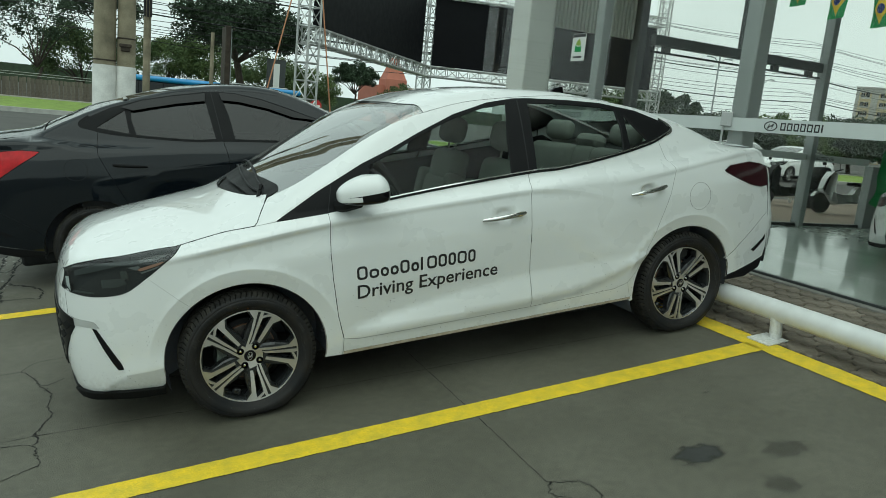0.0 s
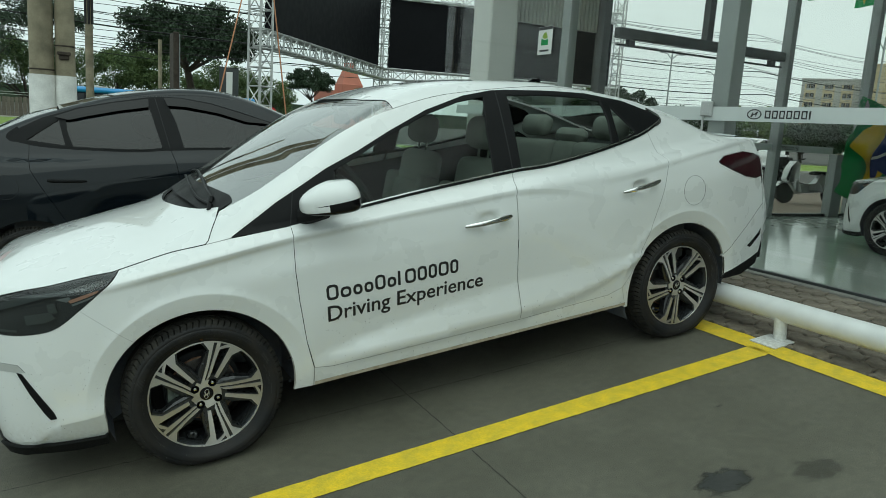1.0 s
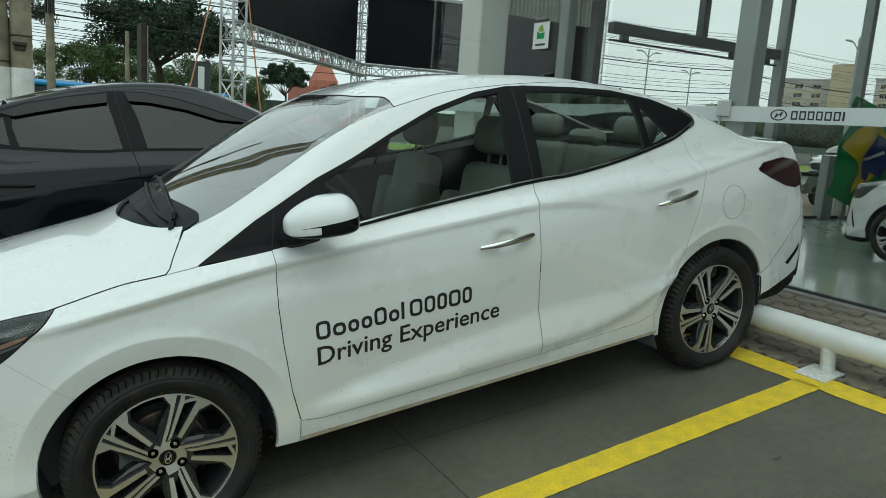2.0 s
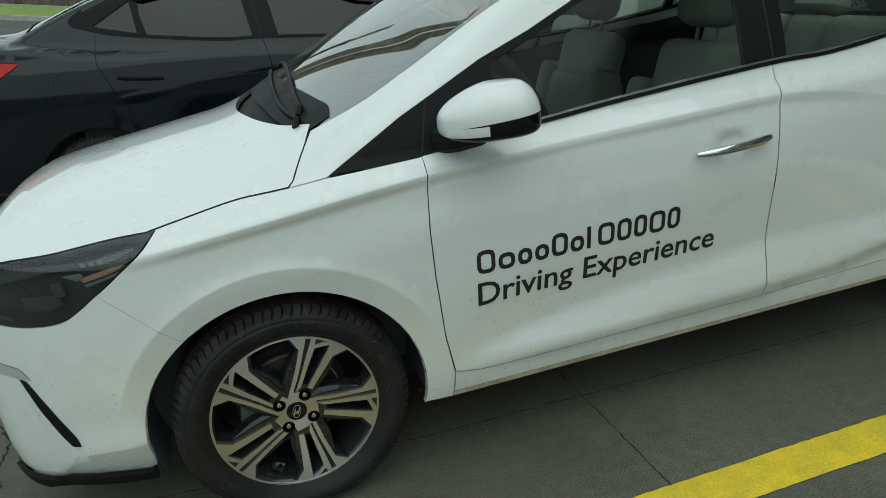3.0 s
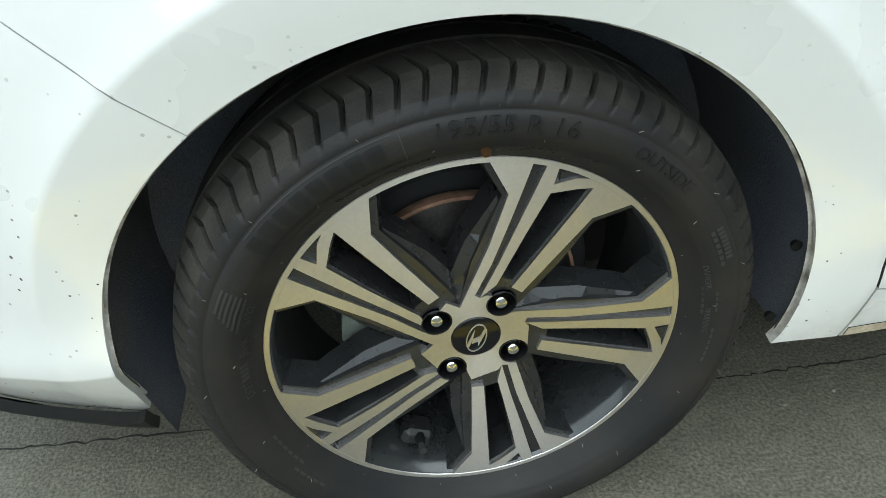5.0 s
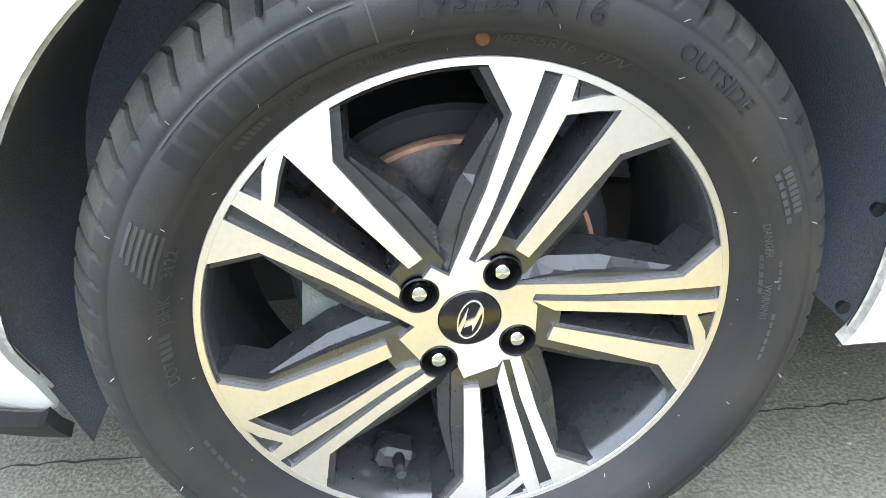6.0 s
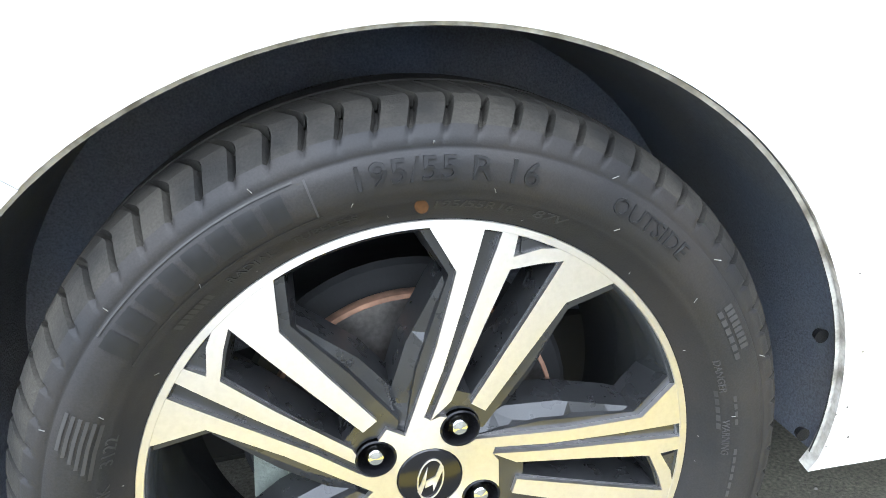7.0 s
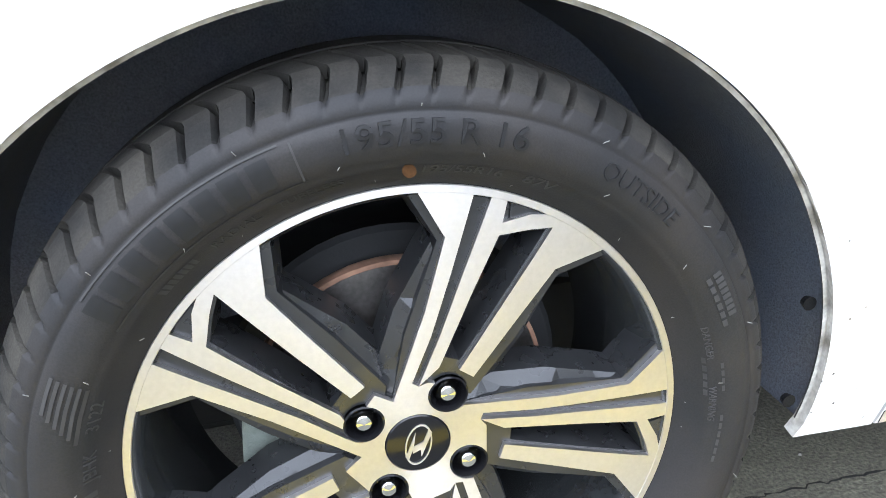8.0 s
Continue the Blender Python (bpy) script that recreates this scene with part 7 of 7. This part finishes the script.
# kerbs, lawn, road and fence across the street
for nm, y0, y1, z0, mat, label, cat in (("lawn", 36.0, 62.0, 0.0, GRASS, "green mown lawn beyond the street", "lawn"),):
    slab(nm, (-160, y0, -0.4), (3.0, y1, -0.02), mat, label, cat)
slab("kerb", (-160, 35.6, -0.4), (3.2, 36.0, 0.10), KERB, "pale concrete kerb along the street", "kerb")
slab("kerb", (-160, 62.0, -0.4), (3.2, 62.4, 0.05), KERB, "pale concrete kerb along the street", "kerb")
slab("verge", (-160, 62.4, -0.4), (240, 66.0, 0.0), EARTH, "bare red earth verge", "verge")
fence = thing("board_fence", "weathered grey board fence behind the lawn", "fence")
rng = np.random.default_rng(3)
board = None
for k in range(150):
    x = -40 + k * 0.30
    if board is None:
        bm = bmesh.new()
        box(bm, (-0.135, -0.03, 0), (0.135, 0.03, 1.55), 0.01)
        board = part("board", bm, FENCE, fence, at=pose(x, 66.0, 0))
    else:
        b = new("board", board.data)
        b.parent = fence
        b.matrix_local = pose(x, 66.0 + rng.uniform(-0.02, 0.02), rng.uniform(-0.05, 0.05), 0, rng.uniform(-1, 1), 0)
bm = bmesh.new()
for z in (1.75, 1.95):
    tube(bm, [(-40, 66, z), (5, 66, z)], 0.03, 4)
part("rail", bm, KERB, fence)


def leaf_mass(clumps, per, size, rng, flat=0.6):
    """Small leaf blades scattered through clumps of (centre, radius)."""
    n = len(clumps) * per
    c = np.repeat(np.array([q[:3] for q in clumps]), per, 0)
    r = np.repeat(np.array([q[3] for q in clumps]), per)
    d = rng.normal(size=(n, 3))
    d /= np.linalg.norm(d, axis=1, keepdims=True)
    p = c + d * (r * rng.random(n) ** 0.45)[:, None] * (1, 1, flat)
    a = rng.normal(size=(n, 3))
    a /= np.linalg.norm(a, axis=1, keepdims=True)
    b = np.cross(a, rng.normal(size=(n, 3)))
    b /= np.linalg.norm(b, axis=1, keepdims=True)
    s = size * (0.6 + 0.8 * rng.random(n))[:, None]
    V = np.stack([p - a * s, p + b * s * 0.5, p + a * s, p - b * s * 0.5], 1).reshape(-1, 3)
    F = np.arange(4 * n).reshape(-1, 4)
    return V, F


def build_tree(x, y, high, crown, seed, label, dark=False, trunk=0.25, per=70, flat=0.62, clumps=60, leaf=0.16, low=0.45, base=None):
    rng = np.random.default_rng(seed)
    z0 = float(ground_height(np.array(float(x)), np.array(float(y)))) - 0.1 if base is None else base
    t = thing("tree", label, "tree", "street trees")
    bm = bmesh.new()
    fork = z0 + high * low
    tube(bm, [(x, y, z0), (x + rng.uniform(-.1, .1) * crown, y, z0 + high * low * 0.5), (x + rng.uniform(-.1, .1) * crown, y, fork)], [trunk, trunk * 0.8, trunk * 0.62], 8)
    cs = []
    for k in range(clumps):
        q, e, rr = rng.uniform(0, 2 * math.pi), rng.uniform(-0.55, 1.0), rng.uniform(0.35, 1.0) ** 0.6
        ce = math.sqrt(max(0.0, 1 - e * e * 0.8))
        cs.append((x + crown * rr * math.cos(q) * ce, y + crown * rr * math.sin(q) * ce, z0 + high * (low + (1 - low) * 0.45) + crown * flat * rr * e, crown * rng.uniform(0.14, 0.27)))
    for k in range(9):
        c = cs[k * clumps // 9]
        mid = Vector((x, y, fork)).lerp(Vector(c[:3]), 0.5) + Vector((0, 0, 0.08 * crown))
        tube(bm, [(x, y, fork - 0.05), mid, c[:3]], [trunk * 0.45, trunk * 0.25, trunk * 0.08], 5)
    part("trunk", bm, BARK, t, smooth=True)
    V, F = leaf_mass(cs, per, leaf, rng, 0.8)
    me = bpy.data.meshes.new("crown")
    me.vertices.add(len(V))
    me.vertices.foreach_set("co", V.ravel())
    me.loops.add(F.size)
    me.loops.foreach_set("vertex_index", F.ravel().astype(np.int32))
    me.polygons.add(len(F))
    me.polygons.foreach_set("loop_start", (np.arange(len(F)) * 4).astype(np.int32))
    me.update(calc_edges=True)
    me.materials.append(LEAF_DARK if dark else LEAF)
    ob = new("crown", me)
    ob.parent = t
    return t


def polar_at(az, far):
    """World x, y at a bearing from the walk's start."""
    return -0.6 + far * math.sin(radians(az)), -4.0 + far * math.cos(radians(az))


# trees: bearing, distance, height, crown, seed, dark, flatness, lowest limb
for az, far, high, crown, seed, dark, flat, low, tr in (
        (-5.2, 78, 11.5, 4.6, 1, True, 0.85, 0.25, 0.20), (-10.0, 72, 11.5, 4.6, 2, True, 0.55, 0.55, 0.2), (-1.0, 88, 13.5, 4.6, 3, True, 0.42, 0.55, 0.28),
        (7.9, 60, 9.3, 4.7, 4, True, 0.50, 0.45, 0.40), (6.0, 84, 8.5, 4.5, 5, False, 0.65, 0.2, 0.2), (10.6, 88, 7.0, 3.6, 6, False, 0.7, 0.25, 0.2),
        (16.8, 52, 5.0, 1.5, 7, True, 0.62, 0.50, 0.10), (13.4, 90, 6.0, 3.6, 8, False, 0.7, 0.15, 0.2), (3.2, 82, 7.5, 4.2, 12, False, 0.7, 0.2, 0.2),
        (-2.4, 84, 8.0, 4.8, 13, False, 0.7, 0.2, 0.2), (20.5, 85, 5.0, 3.0, 14, False, 0.7, 0.2, 0.2)):
    build_tree(*polar_at(az, far), high, crown, seed, "broad dark green street tree" if dark else "light green leafy tree", dark, tr, {1: 110, 4: 420}.get(seed, 190), flat, 75 if seed not in (1, 3) else 42, (0.15 * crown / 5.0 + 0.05) * 0.66, low)
for az, far, high, crown, seed, dark in ((40.5, 55, 5.4, 3.2, 21, True), (38.0, 58, 5.8, 3.4, 22, False), (43.5, 60, 4.6, 3.0, 23, True), (47.0, 62, 4.4, 3.0, 24, True), (50.0, 64, 4.8, 3.4, 25, False),
                                         (53.5, 66, 5.0, 3.6, 26, True), (57.0, 60, 5.0, 3.4, 27, True), (60.5, 58, 5.2, 3.6, 28, True), (64.0, 60, 5.4, 3.6, 29, False), (34.5, 60, 5.6, 3.4, 30, True), (68.0, 60, 5.5, 3.5, 31, True)):
    build_tree(*polar_at(az, far), high * (0.78 if az > 42 else 0.9), crown, seed, "rounded dark green tree behind the showroom", dark, 0.2, 190, 0.6, 60, 0.13, 0.22)

# lawn and road behind the showroom
slab("back_lawn", (5.0, 19.5, INDOORS - 0.3), (60.0, 30.0, INDOORS + 0.03), GRASS, "green lawn beyond the glass side wall", "lawn")
slab("back_kerb", (5.0, 19.2, INDOORS - 0.3), (60.0, 19.5, INDOORS + 0.08), KERB, "pale kerb by the lawn", "kerb")
slab("back_kerb", (5.0, 30.0, INDOORS - 0.3), (60.0, 30.3, INDOORS + 0.08), KERB, "pale kerb by the lawn", "kerb")
slab("yard_paving", (4.6, SIDE_Y + 0.15, INDOORS - 0.2), (40.0, 9.0, INDOORS - 0.002), EARTH, "brownish paved yard outside the glass", "pavement")
yard_stop = thing("wheel_stop", "white painted pipe barrier in the yard", "barrier")
bm = bmesh.new()
tube(bm, [(8.0, 8.3, INDOORS + 0.18), (24.0, 8.3, INDOORS + 0.18)], 0.07, 12)
part("pipe", bm, PIPE, yard_stop, smooth=True)
for k in range(6):
    bm = bmesh.new()
    rod(bm, (9 + 2.6 * k, 8.3, INDOORS - 0.01), (9 + 2.6 * k, 8.3, INDOORS + 0.15), 0.035, seg=10)
    part("foot", bm, PIPE, yard_stop)


def build_scooter(at, shell, label):
    """A parked motor scooter, nose to +x."""
    s = thing("scooter", label, "motorcycle", "parked scooters", at=at)
    for x in (0.0, 1.28):
        bm = bmesh.new()
        lathe(bm, [(0.16, -0.045), (0.235, -0.05), (0.265, 0.0), (0.235, 0.05), (0.16, 0.045)], 24, Matrix.Translation((x, 0, 0.265)))
        w = part("wheel", bm, RUBBER, s, smooth=True)
        bm = bmesh.new()
        lathe(bm, [(0.0001, 0.035), (0.05, 0.035), (0.165, 0.02), (0.165, -0.02), (0.05, -0.035), (0.0001, -0.035)], 20, Matrix.Translation((x, 0, 0.265)))
        part("rim", bm, DARK_ALLOY, w)
    bm = bmesh.new()
    tail = [(-0.30, 0.62), (-0.05, 0.80), (0.35, 0.74), (0.52, 0.52), (0.50, 0.36), (0.15, 0.34), (-0.10, 0.45)]
    plate(bm, [tail], 0.15, 0.30, lambda u, v, h: (u, -h * (0.75 + 0.25 * math.sin(v * 5)), v), 0.12)
    part("tail_shell", bm, shell, s, smooth=True)
    bm = bmesh.new()
    plate(bm, [[(0.30, 0.32), (0.95, 0.25), (1.08, 0.34), (1.06, 0.56), (0.80, 0.50), (0.42, 0.56)]], 0.17, 0.34, lambda u, v, h: (u, -h, v), 0.12)
    part("footboard", bm, shell, s, smooth=True)
    bm = bmesh.new()
    plate(bm, [[(0.92, 0.28), (1.06, 0.30), (1.32, 0.62), (1.22, 0.90), (1.08, 1.08), (1.00, 1.00), (1.02, 0.60)]], 0.20, 0.40, lambda u, v, h: (u, -h * (1.0 - 0.45 * max(0, u - 1.0) / 0.3), v), 0.10)
    part("leg_shield", bm, shell, s, smooth=True)
    bm = bmesh.new()
    plate(bm, [[(1.06, 0.52), (1.42, 0.55), (1.52, 0.42), (1.30, 0.545), (1.08, 0.44)]], 0.08, 0.16, lambda u, v, h: (u, -h, v), 0.1)
    part("mudguard", bm, shell, s)
    bm = bmesh.new()
    box(bm, (-0.20, -0.14, 0.76), (0.55, 0.14, 0.85), 0.04, None, 2)
    part("saddle", bm, BLACK, s, smooth=True)
    bm = bmesh.new()
    tube(bm, [(1.28, 0.0, 0.30), (1.16, 0.0, 0.75), (1.06, 0.0, 1.08)], 0.03, 8)
    tube(bm, [(0.98, -0.34, 1.12), (1.05, -0.1, 1.08), (1.05, 0.1, 1.08), (0.98, 0.34, 1.12)], 0.018, 8)
    for y in (-0.28, 0.28):
        tube(bm, [(1.02, y, 1.11), (1.06, y * 1.15, 1.28)], 0.008, 5)
        box(bm, (1.05, y * 1.15 - 0.07, 1.26), (1.07, y * 1.15 + 0.07, 1.36), 0.008)
    part("handlebar", bm, BLACK, s, smooth=True)
    bm = bmesh.new()
    box(bm, (-0.42, -0.20, 0.84), (-0.06, 0.20, 1.14), 0.06, None, 2)
    part("top_box", bm, BLACK, s, smooth=True)
    return s


build_scooter(pose(13.70, 5.95, INDOORS, 0, 0, 160) @ pose(0, 0, 0, 7, 0, 0) @ Matrix.Scale(0.82, 4), material("white_fairing", (0.62, 0.64, 0.63), 0.3, coat=0.6, vary=0.05, noise_scale=6), "white parked motor scooter leaning on its stand")
build_scooter(pose(13.45, 7.15, INDOORS, 0, 0, 160) @ pose(0, 0, 0, 7, 0, 0) @ Matrix.Scale(0.82, 4), BLACK, "dark parked motor scooter with a top box")
for at, label in ((Matrix.Translation((21.6, 16.6, INDOORS)) @ pose(0, 0, 0, 0, 0, 62), "white parked car in the yard"), (Matrix.Translation((24.5, 18.0, INDOORS)) @ pose(0, 0, 0, 0, 0, 8), "pale parked car by the lawn"),
                  (Matrix.Translation((31.5, 17.0, INDOORS)) @ pose(0, 0, 0, 0, 0, 4), "pale parked car by the lawn")):
    far_car = copy_thing(show_ob, at)
    far_car.name = "parked_car"
    tagged(far_car, label, "car", "cars in the yard")

# stop sign, billboard, church, bus
x, y = polar_at(13.9, 40)
stop = thing("stop_sign", "red octagonal road sign on a pole", "sign")
bm = bmesh.new()
rod(bm, (x, y, -0.2), (x, y, 1.6), 0.03, seg=8)
part("pole", bm, ALU, stop)
bm = bmesh.new()
octo = [(0.33 * math.cos(radians(22.5 + 45 * k)), 0.33 * math.sin(radians(22.5 + 45 * k))) for k in range(8)]
plate(bm, [octo], 0.02, 0.03, lambda u, v, h: (x + u, y - 0.04 - h, 1.5 + v), 0.2)
plate_ob = part("plate", bm, STOP_RED, stop)
bm = bmesh.new()
box(bm, (x - 0.22, y - 0.068, 1.45), (x + 0.22, y - 0.064, 1.55))
part("word_bar", bm, PAPER, plate_ob)
x, y = polar_at(10.8, 70)
board_ad = thing("billboard", "grey roadside billboard on a post", "billboard")
bm = bmesh.new()
box(bm, (x - 0.85, y - 0.1, 2.6), (x + 0.85, y + 0.1, 5.4), 0.02)
part("panel", bm, ALU_DARK, board_ad)
bm = bmesh.new()
box(bm, (x - 0.25, y - 0.13, 2.8), (x + 0.3, y - 0.105, 5.0))
part("picture_bar", bm, PAPER, board_ad)
bm = bmesh.new()
rod(bm, (x, y, -0.2), (x, y, 2.6), 0.1, seg=10)
part("post", bm, ALU, board_ad)

x, y = polar_at(20.0, 95)
church = thing("church", "orange plastered church with a stepped tower", "building")
bm = bmesh.new()
box(bm, (x - 2.6, y, -0.2), (x + 5.0, y + 8, 5.0))
part("wall", bm, ORANGE_WALL, church)
bm = bmesh.new()
box(bm, (x - 1.6, y - 0.6, -0.2), (x + 1.2, y + 2.4, 5.9), 0.05)
bmesh.ops.create_cone(bm, cap_ends=True, segments=4, radius1=1.9, radius2=0.75, depth=2.2, matrix=Matrix.Translation((x - 0.2, y + 0.9, 7.0)) @ pose(0, 0, 0, 0, 0, 45))
box(bm, (x - 0.75, y + 0.35, 8.0), (x + 0.35, y + 1.45, 8.6))
part("tower", bm, ORANGE_WALL, church)
for k in range(4):
    bm = bmesh.new()
    box(bm, (x - 2.2 + 2.2 * k * 0.9, y - 0.05 - 0.6 * (0 < k < 2), 1.6), (x - 1.5 + 2.2 * k * 0.9, y + 0.02 - 0.6 * (0 < k < 2), 3.2))
    part("window", bm, BUS_DARK, church)

bx, by = polar_at(6.4, 44)
bus = thing("bus", "blue city bus with a dark glass band", "bus", at=pose(bx, by, 0, 0, 0, -4) @ Matrix.Diagonal((0.88, 1, 0.84, 1)))
bm = bmesh.new()
box(bm, (-5.6, 0, 0.35), (5.6, 2.5, 1.25), 0.12, None, 2)
part("lower_body", bm, BUS_BLUE, bus, smooth=True)
bm = bmesh.new()
box(bm, (-5.55, 0.03, 1.25), (5.55, 2.47, 2.35), 0.05, None, 1)
part("glass_band", bm, BUS_DARK, bus)
bm = bmesh.new()
box(bm, (-5.6, 0, 2.35), (5.6, 2.5, 2.72), 0.16, None, 3)
part("roof", bm, BUS_BLUE, bus, smooth=True)
for k in range(4):
    bm = bmesh.new()
    box(bm, (-4.4 + 2.7 * k, 0.7, 2.70), (-3.3 + 2.7 * k, 1.8, 2.82), 0.05)
    part("roof_hatch", bm, KERB, bus)
for k in range(7):
    bm = bmesh.new()
    box(bm, (-4.6 + 1.45 * k, 0.005, 1.30), (-4.54 + 1.45 * k, 0.03, 2.34))
    part("pillar", bm, BLACK, bus)
for xx in (-3.6, 3.4):
    for yy in (0.1, 2.4):
        bm = bmesh.new()
        lathe(bm, [(0.0001, 0.13), (0.25, 0.13), (0.46, 0.12), (0.48, 0.0), (0.46, -0.12), (0.0001, -0.13)], 24, Matrix.Translation((xx, yy, 0.40)))
        part("wheel", bm, RUBBER, bus, smooth=True)


def build_flats(az, far, wide, floors, wall_a, wall_b, turn):
    """An apartment block with bays of paired windows."""
    x, y = polar_at(az, far)
    b = thing("apartment_block", "cream and grey apartment block with paired windows", "building", "apartment blocks", at=pose(x, y, 0, 0, 0, turn))
    h = 3.2 * floors
    bm = bmesh.new()
    box(bm, (-wide / 2, 0, -0.5), (wide / 2, 12, h + 1.0))
    part("wall", bm, wall_a, b)
    bm = bmesh.new()
    box(bm, (-wide / 2 - 0.3, -0.3, h + 1.0), (wide / 2 + 0.3, 12.3, h + 1.5))
    part("roof", bm, GREY_WALL, b)
    n = int(wide // 6)
    for k in range(n):
        cx = -wide / 2 + wide * (k + 0.5) / n
        bm = bmesh.new()
        box(bm, (cx - 1.9, -0.25, -0.5), (cx + 1.9, 0.0, h - 0.6))
        part("bay", bm, wall_b, b)
        for f in range(floors):
            z = 3.2 * f + 0.9
            for dx in (-1.35, 0.10):
                bm = bmesh.new()
                box(bm, (cx + dx, -0.32, z), (cx + dx + 1.25, -0.2, z + 1.7))
                window = part("window", bm, BUS_DARK, b)
                bm = bmesh.new()
                box(bm, (cx + dx + 0.58, -0.36, z), (cx + dx + 0.67, -0.32, z + 1.7))
                part("mullion", bm, GREY_WALL, window)
            bm = bmesh.new()
            box(bm, (cx - 1.45, -0.50, z - 0.35), (cx + 1.45, -0.25, z + 0.25))
            part("window_box", bm, GREY_WALL, b)
    return b


build_flats(55.4, 300, 24, 8, GREY_WALL, CREAM_WALL, -56)
build_flats(64.4, 290, 50, 8, GREY_WALL, CREAM_WALL, -64)
x, y = polar_at(58.4, 296)
shaft = slab("stair_tower", (x - 3.5, y, -0.5), (x + 3.5, y + 8, 32.0), CREAM_WALL, "cream stair tower of the flats", "building", kind="")

# overhead lines along the street, with their poles
bm = bmesh.new()
rng = np.random.default_rng(5)
for k, (yy, z) in enumerate([(47 + 1.1 * (k % 4), 5.0 + 0.42 * k + rng.uniform(-0.1, 0.1)) for k in range(19)]):
    r = 0.055 if k in (4, 9) else 0.024
    for a in range(-3, 4):
        x0, x1 = a * 34.0 - 6, (a + 1) * 34.0 - 6
        sag = 0.5 + 0.25 * rng.random()
        tube(bm, [(x0 + (x1 - x0) * t, yy, z - sag * 4 * t * (1 - t)) for t in np.linspace(0, 1, 9)], r, 3, caps=False)
tagged(part("overhead_lines", bm, CABLE), "sagging overhead power and phone cables", "cable", kind="stuff")
bm = bmesh.new()
for k in range(7):
    z = 3.0 + 0.26 * k
    tube(bm, [(-18 + 30 * t, 20.0 + 0.15 * k, z + 0.25 - 0.9 * t * (1 - t)) for t in np.linspace(0, 1, 9)], 0.010, 3, caps=False)
tagged(part("phone_lines", bm, CABLE), "bundle of low sagging phone cables", "cable", kind="stuff")
for a in range(-2, 5):
    x = a * 34.0 - 6
    if -10 < x < 140:
        continue
    p, base = build_post("utility_pole", "distant concrete power pole with crossarms", x, 48.5, 0.16, 13.0)
    bm = bmesh.new()
    for z in (8.4, 10.2, 12.0):
        box(bm, (x - 0.08, 46.6, z), (x + 0.08, 50.8, z + 0.14))
    part("crossarm", bm, POLE, p)
for az, far in ((44.0, 60), (47.2, 75), (57.5, 52)):
    x, y = polar_at(az, far)
    lampp, base = build_post("street_lamp", "tall thin street lamp with two arms", x, y, 0.07, 8.2, 0.0, ALU, 8)
    bm = bmesh.new()
    for s in (-1, 1):
        tube(bm, [(x, y, 7.6), (x + s * 0.5, y, 8.0), (x + s * 1.0, y, 8.05)], 0.04, 6)
        box(bm, (x + s * 1.0 - 0.25, y - 0.09, 8.0), (x + s * 1.0 + 0.25, y + 0.09, 8.1), 0.02)
    part("arm", bm, ALU, lampp)
slab("far_treeline", (-260, 330, -1), (520, 336, 7.0), LEAF_DARK, "distant dark green treeline", "backdrop")


# ---------------------------------------------------------------- pavers between the car park and the glass
bed = meshed("paving_bed", [(x, y, z) for z in (-0.006, -0.12) for x in (2.86, 3.88) for y in (-9.0, 4.9)],
             [(0, 2, 3, 1), (4, 5, 7, 6), (0, 1, 5, 4), (2, 6, 7, 3), (0, 4, 6, 2), (1, 3, 7, 5)], SAND)
bed.matrix_world = LOT
tagged(bed, "strip of wavy interlocking concrete pavers with sandy joints", "pavement", kind="structure")


def paver_loop():
    """A wavy interlocking paver, 22 cm by 11 cm."""
    a, b, s = 0.1085, 0.0535, 0.012
    top = [(-a, b), (-a * 0.72, b + s), (-a * 0.30, b - s), (a * 0.28, b + s), (a * 0.72, b - s), (a, b)]
    right = [(a, b), (a - s * 0.7, b * 0.35), (a + s * 0.7, -b * 0.35), (a, -b)]
    bottom = [(u, v - 2 * b) for u, v in top[::-1]]
    left = [(u - 2 * a, v) for u, v in right[::-1]]
    return top[:-1] + right[:-1] + bottom[:-1] + left[:-1]


def paver_mesh():
    loop = np.array(paver_loop())
    inner = inset(loop, 0.010)
    n = len(loop)
    verts = [(u, v, 0.010) for u, v in inner] + [(u, v, 0.002) for u, v in inset(loop, 0.0035)] + [(u, v, -0.02) for u, v in inset(loop, 0.0035)]
    faces = [tuple(range(n))[::-1]] + [(i, (i + 1) % n, n + (i + 1) % n, n + i) for i in range(n)] + [(n + i, n + (i + 1) % n, 2 * n + (i + 1) % n, 2 * n + i) for i in range(n)]
    me = bpy.data.meshes.new("paver")
    me.from_pydata(verts, [], faces)
    bm = bmesh.new()
    bm.from_mesh(me)
    bmesh.ops.recalc_face_normals(bm, faces=bm.faces)
    bm.to_mesh(me)
    bm.free()
    me.materials.append(PAVER)
    return me


paver = paver_mesh()
rng = np.random.default_rng(9)
rest_v, rest_f = [], []
made = 0
for j in range(63):
    for i in range(9):
        x, y = 2.92 + 0.111 * i, -8.88 + 0.221 * j + (0.1105 if i % 2 else 0.0)
        if y > 4.78:
            continue
        z, rx, ry, rz = rng.uniform(-0.003, 0.003), rng.uniform(-1, 1), rng.uniform(-1, 1), rng.uniform(-1.2, 1.2)
        m = pose(x, y, z, rx, ry, 90 + rz)
        if -4.2 < y < 2.9 and made < 300:
            o = new("paver", paver)
            o.parent = bed
            o.matrix_local = m
            made += 1
        else:
            base = len(rest_v)
            rest_v += [tuple(m @ v.co) for v in paver.vertices]
            rest_f += [tuple(k + base for k in p.vertices) for p in paver.polygons]
rest = meshed("pavers", rest_v, rest_f, PAVER, bed)
tagged(rest, kind="stuff")
